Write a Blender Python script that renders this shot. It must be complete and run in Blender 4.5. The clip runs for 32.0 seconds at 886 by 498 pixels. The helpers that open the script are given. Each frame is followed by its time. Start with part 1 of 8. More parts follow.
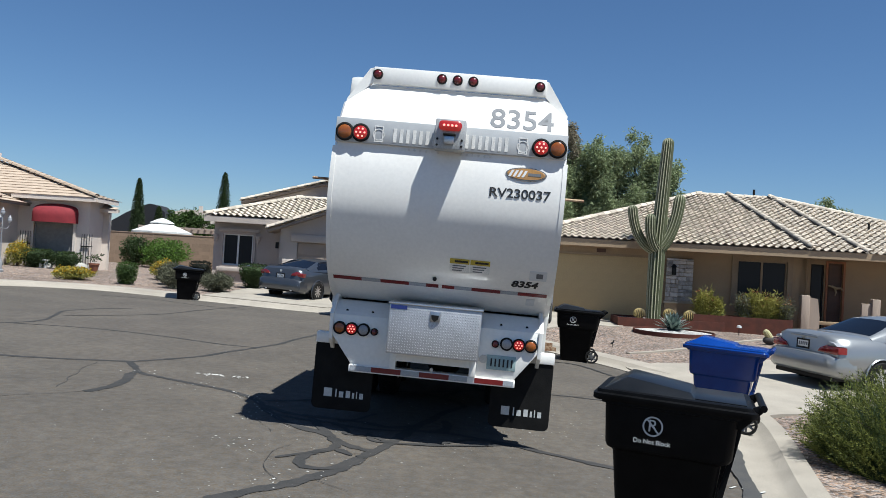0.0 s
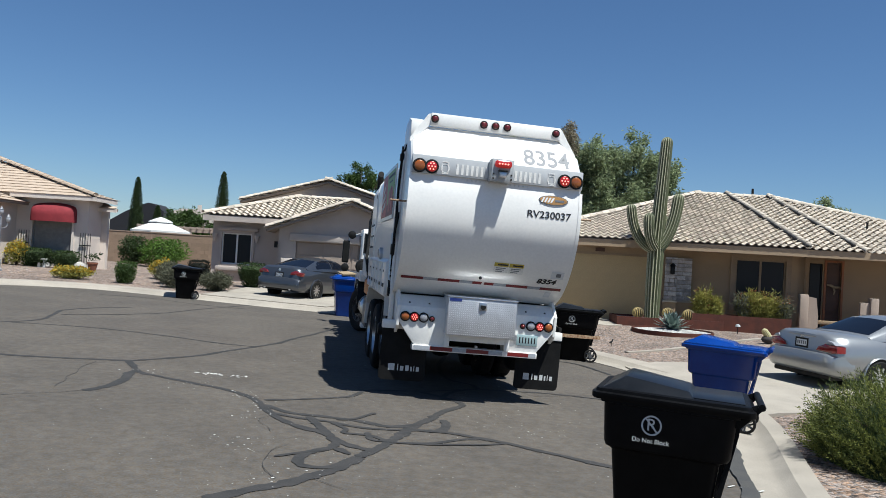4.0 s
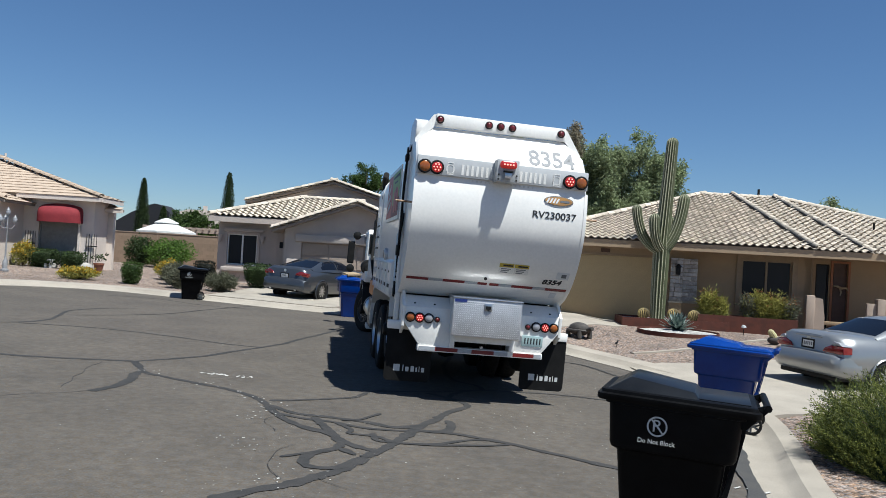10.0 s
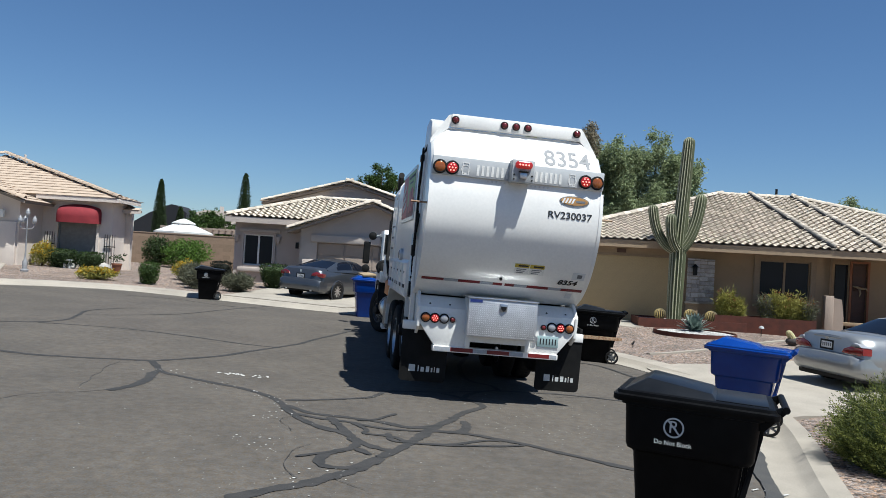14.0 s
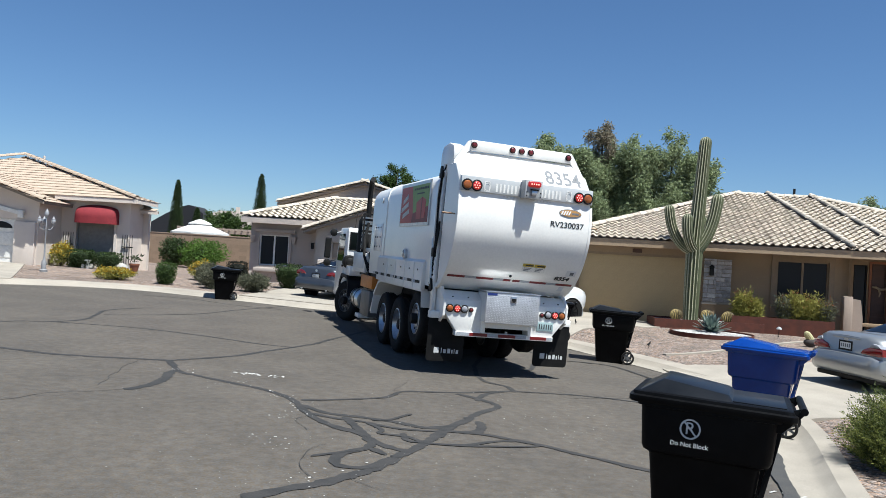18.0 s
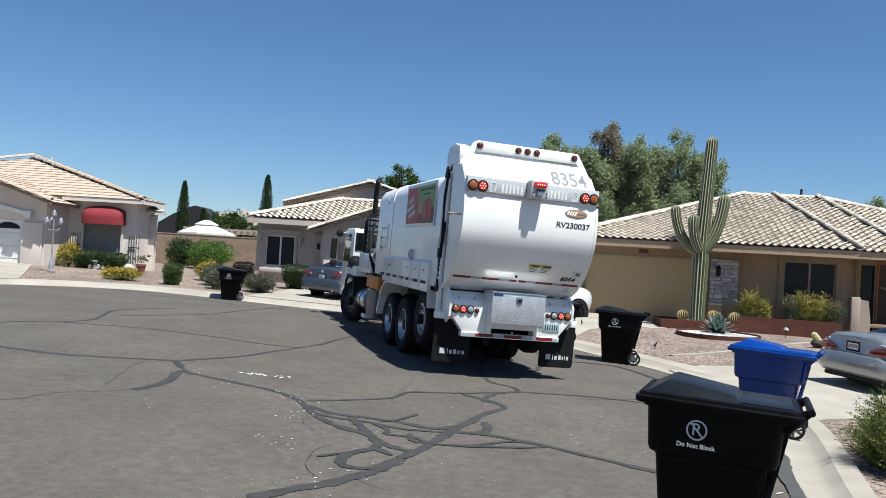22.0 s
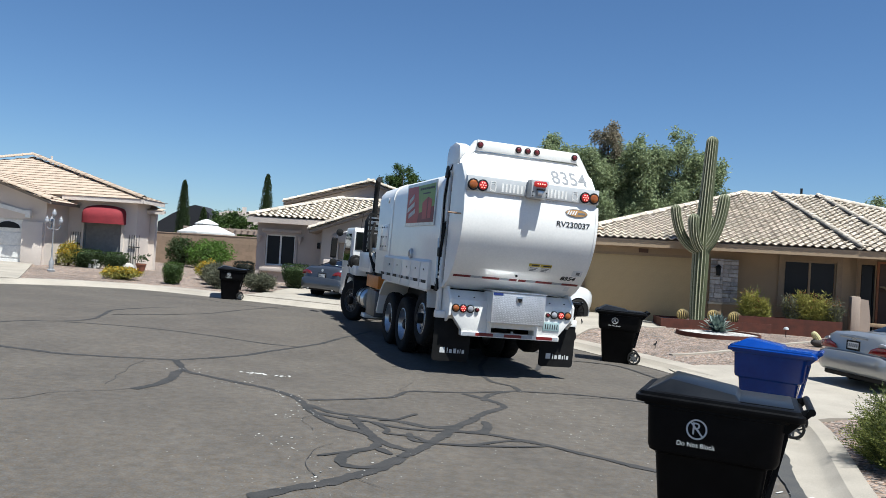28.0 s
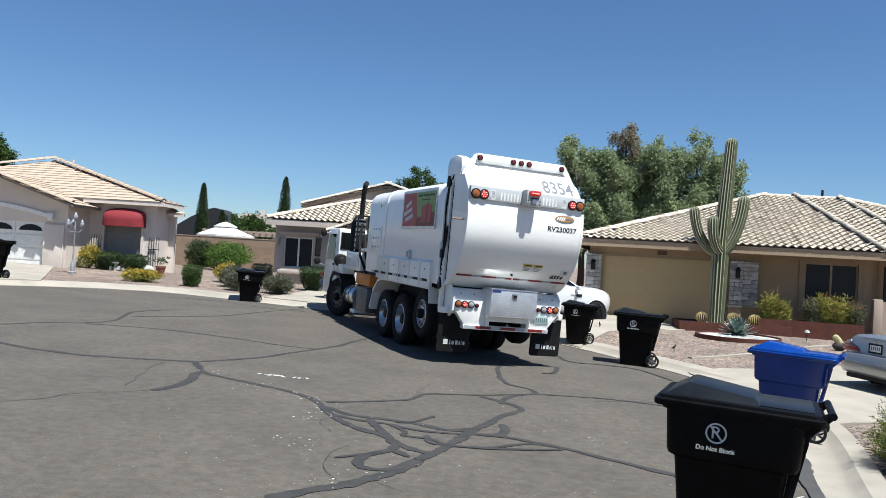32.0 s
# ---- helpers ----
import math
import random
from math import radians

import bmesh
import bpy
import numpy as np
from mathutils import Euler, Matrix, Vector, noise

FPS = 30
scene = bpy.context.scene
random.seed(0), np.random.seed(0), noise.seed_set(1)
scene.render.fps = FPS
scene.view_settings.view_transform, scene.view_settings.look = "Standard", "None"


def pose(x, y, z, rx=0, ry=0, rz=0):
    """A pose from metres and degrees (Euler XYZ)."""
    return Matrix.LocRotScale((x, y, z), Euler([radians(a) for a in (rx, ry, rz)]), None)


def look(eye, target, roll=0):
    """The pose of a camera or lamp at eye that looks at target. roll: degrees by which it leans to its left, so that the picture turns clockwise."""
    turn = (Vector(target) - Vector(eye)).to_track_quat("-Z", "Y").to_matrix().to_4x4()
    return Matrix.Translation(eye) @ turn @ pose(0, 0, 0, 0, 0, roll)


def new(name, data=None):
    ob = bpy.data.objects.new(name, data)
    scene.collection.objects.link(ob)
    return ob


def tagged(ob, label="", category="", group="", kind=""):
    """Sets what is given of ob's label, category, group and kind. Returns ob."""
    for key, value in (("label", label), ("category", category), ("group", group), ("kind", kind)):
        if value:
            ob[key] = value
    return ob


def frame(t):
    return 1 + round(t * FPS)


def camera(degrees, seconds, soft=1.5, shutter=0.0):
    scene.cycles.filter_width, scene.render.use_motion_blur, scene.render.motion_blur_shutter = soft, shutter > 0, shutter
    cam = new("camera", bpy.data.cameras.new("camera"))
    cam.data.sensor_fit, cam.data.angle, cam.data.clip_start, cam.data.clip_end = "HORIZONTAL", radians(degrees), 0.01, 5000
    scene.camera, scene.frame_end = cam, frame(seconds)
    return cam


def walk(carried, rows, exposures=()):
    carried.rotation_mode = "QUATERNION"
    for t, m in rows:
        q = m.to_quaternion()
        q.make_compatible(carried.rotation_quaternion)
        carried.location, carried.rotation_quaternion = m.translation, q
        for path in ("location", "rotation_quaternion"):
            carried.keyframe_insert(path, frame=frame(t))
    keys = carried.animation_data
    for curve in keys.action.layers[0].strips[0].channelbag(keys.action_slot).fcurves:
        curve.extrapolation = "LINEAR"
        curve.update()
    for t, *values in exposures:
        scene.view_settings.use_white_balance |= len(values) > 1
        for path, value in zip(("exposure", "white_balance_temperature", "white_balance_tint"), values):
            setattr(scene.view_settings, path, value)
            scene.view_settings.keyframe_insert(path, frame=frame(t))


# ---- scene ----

FOV, EYE, LEAN = 58.78, 1.975, 5.38
# the street falls gently to the right: its plane is the level plane turned by this
TILT = pose(0, 0, 0, 0, 2.021, 0)


def gaze(yaw, pitch):
    """The camera's pose over the street: turned right by yaw, up by pitch (degrees)."""
    return TILT @ pose(0, 0, EYE, 0, 0, -yaw) @ pose(0, 0, 0, 90 + pitch) @ pose(0, 0, 0, 0, 0, LEAN)


cam = camera(FOV, 32.0, soft=0.6)
GAZE = [(0, 2.92, 0.85), (0.5, 3.01, 0.78), (1, 3.01, 0.88), (1.5, 3.03, 0.84), (2, 3.00, 0.82), (2.5, 3.04, 0.74),
        (3, 3.05, 0.77), (3.5, 3.01, 0.79), (5.5, 3.07, 0.80), (6, 3.12, 0.77), (6.5, 3.05, 0.76), (7, 3.05, 0.77),
        (7.5, 3.09, 0.76), (8, 3.07, 0.79), (8.5, 3.03, 0.80), (9, 2.90, 0.79), (9.5, 2.85, 0.78), (10, 2.63, 0.81),
        (10.5, 2.22, 0.75), (11, 1.53, 0.78), (11.5, 1.54, 0.77), (12, 1.63, 0.77), (12.5, 1.65, 0.77), (13, 1.56, 0.72),
        (13.5, 1.52, 0.73), (14, 1.52, 0.73), (14.5, 1.64, 0.76), (16.5, 1.62, 0.73), (17, 1.40, 0.68), (17.5, 1.29, 0.66),
        (18, 0.43, 0.65), (18.5, -0.12, 0.66), (19, -0.06, 0.67), (19.5, 0.00, 0.60), (20, 0.00, 0.62), (20.5, 0.00, 0.60),
        (21, 0.00, 0.61), (21.5, 0.00, 0.62), (22, 0.00, 0.65), (22.5, 0.00, 0.62), (23, 0.00, 0.63), (23.5, 0.00, 0.61),
        (24, 0.00, 0.62), (24.5, 0.00, 0.61), (25, -0.02, 0.67), (25.5, -0.08, 0.69), (27.5, 0.00, 0.60), (28, 0.00, 0.60),
        (28.5, 0.00, 0.61), (29, 0.00, 0.61), (29.5, 0.00, 0.62), (30, 0.00, 0.61), (30.5, -0.11, 0.65), (31, -0.17, 0.67),
        (31.5, -0.23, 0.71), (32, -1.27, 0.66)]
walk(cam, [(t, gaze(yaw, pitch)) for t, yaw, pitch in GAZE],
     [(0.0, 0.70), (3.0, 0.68), (9.0, 0.67), (13.0, 0.67), (14.5, 0.70), (16.5, 0.80), (18.0, 0.90), (25.0, 0.90), (30.5, 0.91), (32.0, 0.95)])

# ---- light ----
world = bpy.data.worlds.new("sky")
world.use_nodes = True
scene.world = world
TO_SUN = Vector((0.31, -0.32, 1.0)).normalized()
sky = world.node_tree.nodes.new("ShaderNodeTexSky")
sky.sky_type, sky.sun_disc = "NISHITA", False
sky.sun_elevation = math.asin(TO_SUN.z)
sky.sun_rotation = math.atan2(TO_SUN.x, TO_SUN.y)
sky.altitude, sky.air_density, sky.dust_density, sky.ozone_density = 300, 1.0, 0.1, 6.0
world.node_tree.links.new(sky.outputs[0], world.node_tree.nodes["Background"].inputs[0])
world.node_tree.nodes["Background"].inputs[1].default_value = 0.05
sun = new("sun", bpy.data.lights.new("sun", "SUN"))
sun.data.energy, sun.data.angle, sun.data.color = 5.0, radians(0.53), (1.0, 0.925, 0.80)
sun.matrix_world = look(TO_SUN * 50, (0, 0, 0))
scene.view_settings.use_white_balance = True
scene.view_settings.white_balance_temperature = 5600
scene.view_settings.white_balance_tint = 6

# ---- materials ----
def mat(name, a, b=None, rough=0.6, metal=0.0, scale=8.0, fine=90.0, bump=0.0, bump_scale=60.0, coat=0.0, rnd=0.0, emit=None, power=0.0, spec=0.5, grit=0.12):
    """A surface of colours a and b mixed in broad patches, with fine grain, bump and, by piece, a random shift of value."""
    m = bpy.data.materials.new(name)
    m.use_nodes = True
    n, l = m.node_tree.nodes, m.node_tree.links
    bsdf = n["Principled BSDF"]
    bsdf.inputs["Roughness"].default_value, bsdf.inputs["Metallic"].default_value = rough, metal
    bsdf.inputs["Coat Weight"].default_value = coat
    bsdf.inputs["Coat Roughness"].default_value = 0.06
    bsdf.inputs["Specular IOR Level"].default_value = spec
    if emit:
        bsdf.inputs["Emission Color"].default_value = (*emit, 1)
        bsdf.inputs["Emission Strength"].default_value = power
    b = b or tuple(c * 0.86 for c in a)
    tc = n.new("ShaderNodeTexCoord")
    broad, small = n.new("ShaderNodeTexNoise"), n.new("ShaderNodeTexNoise")
    broad.inputs["Scale"].default_value, small.inputs["Scale"].default_value = scale, fine
    broad.inputs["Detail"].default_value, small.inputs["Detail"].default_value = 4, 2
    for t in (broad, small):
        l.new(tc.outputs["Object"], t.inputs["Vector"])
    ramp = n.new("ShaderNodeMapRange")
    ramp.inputs[1].default_value, ramp.inputs[2].default_value = 0.35, 0.65
    l.new(broad.outputs[0], ramp.inputs[0])
    mix = n.new("ShaderNodeMix")
    mix.data_type = "RGBA"
    mix.inputs["A"].default_value, mix.inputs["B"].default_value = (*a, 1), (*b, 1)
    l.new(ramp.outputs[0], mix.inputs["Factor"])
    grain = n.new("ShaderNodeMapRange")
    grain.inputs[1].default_value, grain.inputs[2].default_value = 0.3, 0.7
    grain.inputs[3].default_value, grain.inputs[4].default_value = 1 - grit, 1 + grit
    l.new(small.outputs[0], grain.inputs[0])
    value = n.new("ShaderNodeHueSaturation")
    l.new(mix.outputs["Result"], value.inputs["Color"])
    if rnd:
        info = n.new("ShaderNodeObjectInfo")
        geo = n.new("ShaderNodeNewGeometry")
        add = n.new("ShaderNodeMath")
        add.operation = "ADD"
        l.new(info.outputs["Random"], add.inputs[0])
        l.new(geo.outputs["Random Per Island"], add.inputs[1])
        frac = n.new("ShaderNodeMath")
        frac.operation = "FRACT"
        l.new(add.outputs[0], frac.inputs[0])
        shift = n.new("ShaderNodeMapRange")
        shift.inputs[3].default_value, shift.inputs[4].default_value = 1 - rnd, 1 + rnd
        l.new(frac.outputs[0], shift.inputs[0])
        mul = n.new("ShaderNodeMath")
        mul.operation = "MULTIPLY"
        l.new(grain.outputs[0], mul.inputs[0])
        l.new(shift.outputs[0], mul.inputs[1])
        l.new(mul.outputs[0], value.inputs["Value"])
    else:
        l.new(grain.outputs[0], value.inputs["Value"])
    l.new(value.outputs[0], bsdf.inputs["Base Color"])
    if bump:
        bn, bt = n.new("ShaderNodeBump"), n.new("ShaderNodeTexNoise")
        bt.inputs["Scale"].default_value, bt.inputs["Detail"].default_value = bump_scale, 3
        l.new(tc.outputs["Object"], bt.inputs["Vector"])
        bn.inputs["Strength"].default_value, bn.inputs["Distance"].default_value = bump, 0.02
        l.new(bt.outputs[0], bn.inputs["Height"])
        l.new(bn.outputs[0], bsdf.inputs["Normal"])
    return m


def stones(name, a, b, scale):
    """Loose stones: cells of their own tint, raised, over a broad change of tone."""
    m = mat(name, a, b, rough=0.95, scale=0.7, fine=9, grit=0.18)
    n, l = m.node_tree.nodes, m.node_tree.links
    bsdf = n["Principled BSDF"]
    tc, cell = n.new("ShaderNodeTexCoord"), n.new("ShaderNodeTexVoronoi")
    cell.inputs["Scale"].default_value = scale
    l.new(tc.outputs["Object"], cell.inputs["Vector"])
    tone = n.new("ShaderNodeSeparateColor")
    l.new(cell.outputs["Color"], tone.inputs[0])
    vary = n.new("ShaderNodeMapRange")
    vary.inputs[3].default_value, vary.inputs[4].default_value = 0.55, 1.45
    l.new(tone.outputs[0], vary.inputs[0])
    hue = n.new("ShaderNodeHueSaturation")
    sat = n.new("ShaderNodeMapRange")
    sat.inputs[3].default_value, sat.inputs[4].default_value = 0.4, 1.25
    l.new(tone.outputs[1], sat.inputs[0])
    l.new(sat.outputs[0], hue.inputs["Saturation"])
    l.new(vary.outputs[0], hue.inputs["Value"])
    l.new(bsdf.inputs["Base Color"].links[0].from_socket, hue.inputs["Color"])
    l.new(hue.outputs[0], bsdf.inputs["Base Color"])
    bump = n.new("ShaderNodeBump")
    bump.inputs["Strength"].default_value, bump.inputs["Distance"].default_value, bump.invert = 1.0, 0.03, True
    l.new(cell.outputs["Distance"], bump.inputs["Height"])
    l.new(bump.outputs[0], bsdf.inputs["Normal"])
    return m


ASPHALT = stones("asphalt", (0.086, 0.070, 0.0525), (0.0685, 0.056, 0.0428), 60)
for node in ASPHALT.node_tree.nodes:
    if node.type == "BUMP":
        node.inputs["Distance"].default_value = 0.004
    if node.type == "MAP_RANGE" and abs(node.inputs[3].default_value - 0.55) < 0.01:
        node.inputs[3].default_value, node.inputs[4].default_value = 0.90, 1.10
SEALANT = mat("crack_sealant", (0.022, 0.021, 0.020), (0.034, 0.031, 0.029), rough=0.9, scale=5, fine=60, bump=0.2)
CONCRETE = mat("concrete", (0.327, 0.289, 0.236), (0.262, 0.232, 0.19), rough=0.9, scale=1.2, fine=80, bump=0.25, bump_scale=90)
GRAVEL = stones("gravel", (0.245, 0.172, 0.125), (0.165, 0.118, 0.088), 26)
for node in GRAVEL.node_tree.nodes:
    if node.type == "MAP_RANGE" and abs(node.inputs[3].default_value - 0.55) < 0.01:
        node.inputs[3].default_value, node.inputs[4].default_value = 0.22, 1.75
WHITE_STONES = stones("white_gravel", (0.48, 0.46, 0.42), (0.30, 0.28, 0.26), 22)
STUCCO = mat("stucco", (0.35, 0.274, 0.217), (0.319, 0.251, 0.198), rough=0.92, scale=1.5, fine=120, bump=0.35, bump_scale=130)
STUCCO_TAN = mat("tan_stucco", (0.31, 0.218, 0.130), (0.28, 0.197, 0.118), rough=0.92, scale=1.4, fine=110, bump=0.35, bump_scale=130)
GARAGE_TAN = mat("tan_garage_paint", (0.40, 0.292, 0.145), (0.37, 0.27, 0.134), rough=0.6, scale=2, fine=50)
TRIM_TAN = mat("tan_trim_paint", (0.26, 0.185, 0.112), rough=0.7, scale=3)
STUCCO_GREY = mat("rosy_stucco", (0.63, 0.55, 0.48), (0.59, 0.51, 0.445), rough=0.92, scale=1.5, fine=120, bump=0.35, bump_scale=130)
STUCCO_ROSE = mat("grey_rose_stucco", (0.455, 0.39, 0.34), (0.42, 0.36, 0.315), rough=0.92, scale=1.5, fine=120, bump=0.35, bump_scale=130)
TILE = mat("roof_tile", (0.52, 0.45, 0.365), (0.43, 0.37, 0.295), rough=0.85, scale=3, fine=60, bump=0.3, rnd=0.24)
TILE_PALE = mat("pale_roof_tile", (0.426, 0.334, 0.251), (0.365, 0.281, 0.209), rough=0.85, scale=3, fine=60, bump=0.3, rnd=0.04)
TILE_BED = mat("tile_underlay", (0.26, 0.215, 0.175), rough=0.95)
FASCIA = mat("fascia_paint", (0.33, 0.24, 0.148), (0.30, 0.216, 0.134), rough=0.7)
WHITE = mat("white_truck_paint", (0.82, 0.795, 0.745), (0.77, 0.745, 0.70), rough=0.32, scale=1.2, fine=30, coat=0.35, grit=0.03)
WHITE_TRIM = mat("white_trim", (0.74, 0.72, 0.68), rough=0.6)
BLACK_PLASTIC = mat("black_plastic", (0.003, 0.003, 0.0034), (0.005, 0.005, 0.0054), rough=0.45, scale=6, fine=160, bump=0.1, bump_scale=240, spec=0.09)
# dusty, weathered lid plastic; some bluish sky sheen is put into its colour
LID_PLASTIC = mat("weathered_sky_tinted_plastic", (0.006, 0.007, 0.009), (0.010, 0.011, 0.013), rough=0.30, scale=5, fine=120, bump=0.015, bump_scale=200, spec=0.2)
BLUE_PLASTIC = mat("blue_plastic", (0.003, 0.028, 0.18), (0.004, 0.036, 0.21), rough=0.24, scale=5, fine=150, bump=0.04, bump_scale=200)
RUBBER = mat("rubber", (0.009, 0.009, 0.009), (0.016, 0.015, 0.014), rough=0.85, scale=8, bump=0.2, spec=0.2)
DARK = mat("dark_metal", (0.008, 0.008, 0.008), (0.014, 0.013, 0.012), rough=0.6, scale=6, spec=0.2)
STEEL = mat("steel", (0.55, 0.55, 0.56), (0.45, 0.45, 0.46), rough=0.35, metal=1.0, scale=7)
ALU = mat("bright_aluminium", (0.78, 0.78, 0.78), (0.70, 0.70, 0.70), rough=0.28, metal=1.0, scale=9)
GLASS_DARK = mat("dark_screened_glass", (0.010, 0.010, 0.012), rough=0.35, spec=0.25, scale=2, grit=0.05)

# ---- building blocks ----
def mesh_of(bm, name, material, smooth=None):
    me = bpy.data.meshes.new(name)
    bm.normal_update()
    bm.to_mesh(me)
    bm.free()
    for m in (material if isinstance(material, (list, tuple)) else [material]):
        me.materials.append(m)
    if smooth:
        me.shade_smooth()
        me.set_sharp_from_angle(angle=radians(smooth))
    return me


def part(name, bm, material, parent=None, label="", smooth=40, at=None):
    """Links a bmesh as one mesh object under a thing or a part."""
    ob = new(name, mesh_of(bm, name, material, smooth))
    if parent:
        ob.parent = parent
    if at is not None:
        ob.matrix_basis = at
    return tagged(ob, label)


def solo(name, bm, material, label, category, group="", kind="", smooth=40, at=None):
    return tagged(part(name, bm, material, None, "", smooth, at), label, category, group, kind)


def thing(name, m, label, category, group="", kind=""):
    ob = new(name)
    ob.empty_display_size = 0.2
    ob.matrix_basis = m
    return tagged(ob, label, category, group, kind)


def box(bm, x0, x1, y0, y1, z0, z1, bevel=0.0, m=None):
    vs = [bm.verts.new((x, y, z)) for z in (z0, z1) for y in (y0, y1) for x in (x0, x1)]
    fs = [bm.faces.new([vs[i] for i in f]) for f in ((0, 2, 3, 1), (4, 5, 7, 6), (0, 1, 5, 4), (2, 6, 7, 3), (0, 4, 6, 2), (1, 3, 7, 5))]
    if bevel:
        es = list({e for f in fs for e in f.edges})
        out = bmesh.ops.bevel(bm, geom=es, offset=bevel, segments=2, profile=0.5, affect="EDGES")
        vs = list({v for f in out["faces"] for v in f.verts} | {v for v in vs if v.is_valid})
    if m is not None:
        bmesh.ops.transform(bm, matrix=m, verts=vs)
    return bm


def cube(*a, **k):
    return box(bmesh.new(), *a, **k)


def prism(bm, outline, a, b, axis="x", bevel=0.0):
    """Extrudes an outline of 2D points along an axis from a to b (x: points are y, z; y: x, z; z: x, y)."""
    put = {"x": lambda p, s: (s, p[0], p[1]), "y": lambda p, s: (p[0], s, p[1]), "z": lambda p, s: (p[0], p[1], s)}[axis]
    r0, r1 = ([bm.verts.new(put(p, s)) for p in outline] for s in (a, b))
    fs = [bm.faces.new(r0), bm.faces.new(r1[::-1])]
    for i in range(len(outline)):
        j = (i + 1) % len(outline)
        fs.append(bm.faces.new((r0[j], r0[i], r1[i], r1[j])))
    bmesh.ops.recalc_face_normals(bm, faces=fs)
    if bevel:
        bmesh.ops.bevel(bm, geom=list({e for f in fs[:2] for e in f.edges}), offset=bevel, segments=2, profile=0.5, affect="EDGES")
    return bm


def lathe(bm, profile, n=24, m=None, caps=True):
    """Turns (radius, height) pairs round z."""
    rings = []
    for r, z in profile:
        ring = [bm.verts.new((r * math.cos(2 * math.pi * i / n), r * math.sin(2 * math.pi * i / n), z)) for i in range(n)]
        rings.append(ring)
    for p, q in zip(rings, rings[1:]):
        for i in range(n):
            j = (i + 1) % n
            bm.faces.new((p[i], p[j], q[j], q[i]))
    if caps:
        bm.faces.new(rings[0][::-1])
        bm.faces.new(rings[-1])
    vs = [v for r in rings for v in r]
    if m is not None:
        bmesh.ops.transform(bm, matrix=m, verts=vs)
    return bm


def disc(r, h, n=24, m=None, bevel=0.0):
    b = min(bevel, h / 2, r / 2)
    return lathe(bmesh.new(), [(r - b, 0), (r, b), (r, h - b), (r - b, h)] if b else [(r, 0), (r, h)], n, m)


def tube(bm, path, radius, n=8, caps=True):
    """A round bar along a path; radius is one number or one a point."""
    pts = [Vector(p) for p in path]
    rings = []
    side = None
    for i, p in enumerate(pts):
        d = (pts[min(i + 1, len(pts) - 1)] - pts[max(i - 1, 0)]).normalized()
        if side is None:
            side = d.orthogonal().normalized()
        side = (side - d * side.dot(d)).normalized()
        up = d.cross(side)
        r = radius[i] if isinstance(radius, (list, tuple)) else radius
        rings.append([bm.verts.new(p + (side * math.cos(2 * math.pi * k / n) + up * math.sin(2 * math.pi * k / n)) * r) for k in range(n)])
    for a, b in zip(rings, rings[1:]):
        for k in range(n):
            j = (k + 1) % n
            bm.faces.new((a[k], a[j], b[j], b[k]))
    if caps:
        bm.faces.new(rings[0][::-1])
        bm.faces.new(rings[-1])
    return bm


def text_bm(body, size, extrude=0.003, bold=0.0, wide=1.0, tall=1.0, slant=0.0):
    """Letters as a mesh in the plane x, y, centred on the origin."""
    cu = bpy.data.curves.new("lettering", "FONT")
    cu.body, cu.size, cu.extrude, cu.align_x, cu.align_y = body, size, extrude, "CENTER", "CENTER"
    cu.offset, cu.shear = bold, slant
    ob = bpy.data.objects.new("lettering", cu)
    scene.collection.objects.link(ob)
    dg = bpy.context.evaluated_depsgraph_get()
    me = bpy.data.meshes.new_from_object(ob.evaluated_get(dg))
    bpy.data.objects.remove(ob)
    bpy.data.curves.remove(cu)
    bm = bmesh.new()
    bm.from_mesh(me)
    bpy.data.meshes.remove(me)
    bmesh.ops.transform(bm, matrix=Matrix.Diagonal((wide, tall, 1, 1)), verts=bm.verts)
    return bm


def bm_join(bm, other, m=None):
    """Adds another bmesh, moved by m, and frees it."""
    if m is not None:
        bmesh.ops.transform(other, matrix=m, verts=other.verts)
    me = bpy.data.meshes.new("join")
    other.to_mesh(me)
    other.free()
    bm.from_mesh(me)
    bpy.data.meshes.remove(me)
    return bm


def mesh_raw(name, verts, faces, material, smooth=None):
    me = bpy.data.meshes.new(name)
    me.from_pydata(verts, [], faces)
    me.materials.append(material)
    me.update()
    if smooth:
        me.shade_smooth()
        me.set_sharp_from_angle(angle=radians(smooth))
    return me


def scatter_mesh(name, unit_v, unit_f, mats, material, smooth=None):
    """One mesh with a copy of the unit shape at each matrix."""
    uv = np.hstack([np.array(unit_v, float), np.ones((len(unit_v), 1))])
    V = np.vstack([(uv @ np.array(m).T)[:, :3] for m in mats])
    F = [tuple(i + k * len(unit_v) for i in f) for k in range(len(mats)) for f in unit_f]
    return mesh_raw(name, V.tolist(), F, material, smooth)

# ---- ground, street, kerb ----
FALL = math.tan(radians(2.02))
KERB = [(-9, -30), (-4, -60), (2.2, -60), (1.2, -20), (1.6, -5), (2.3, 2), (2.9, 5.2), (3.55, 7.4), (4.78, 10.8), (5.3, 13.2), (5.34, 15), (4.85, 16.75), (4.15, 18.3),
        (3.1, 20.4), (1.3, 23), (-1.4, 24.3), (-4.3, 24.7), (-7.0, 25.3), (-9.4, 25.7), (-11.0, 25.1), (-12.3, 23.9), (-13.4, 22.6), (-16, 19.5), (-22, 15), (-34, 10), (-90, -2),
        (-90, -12), (-30, -3), (-16, -5)]


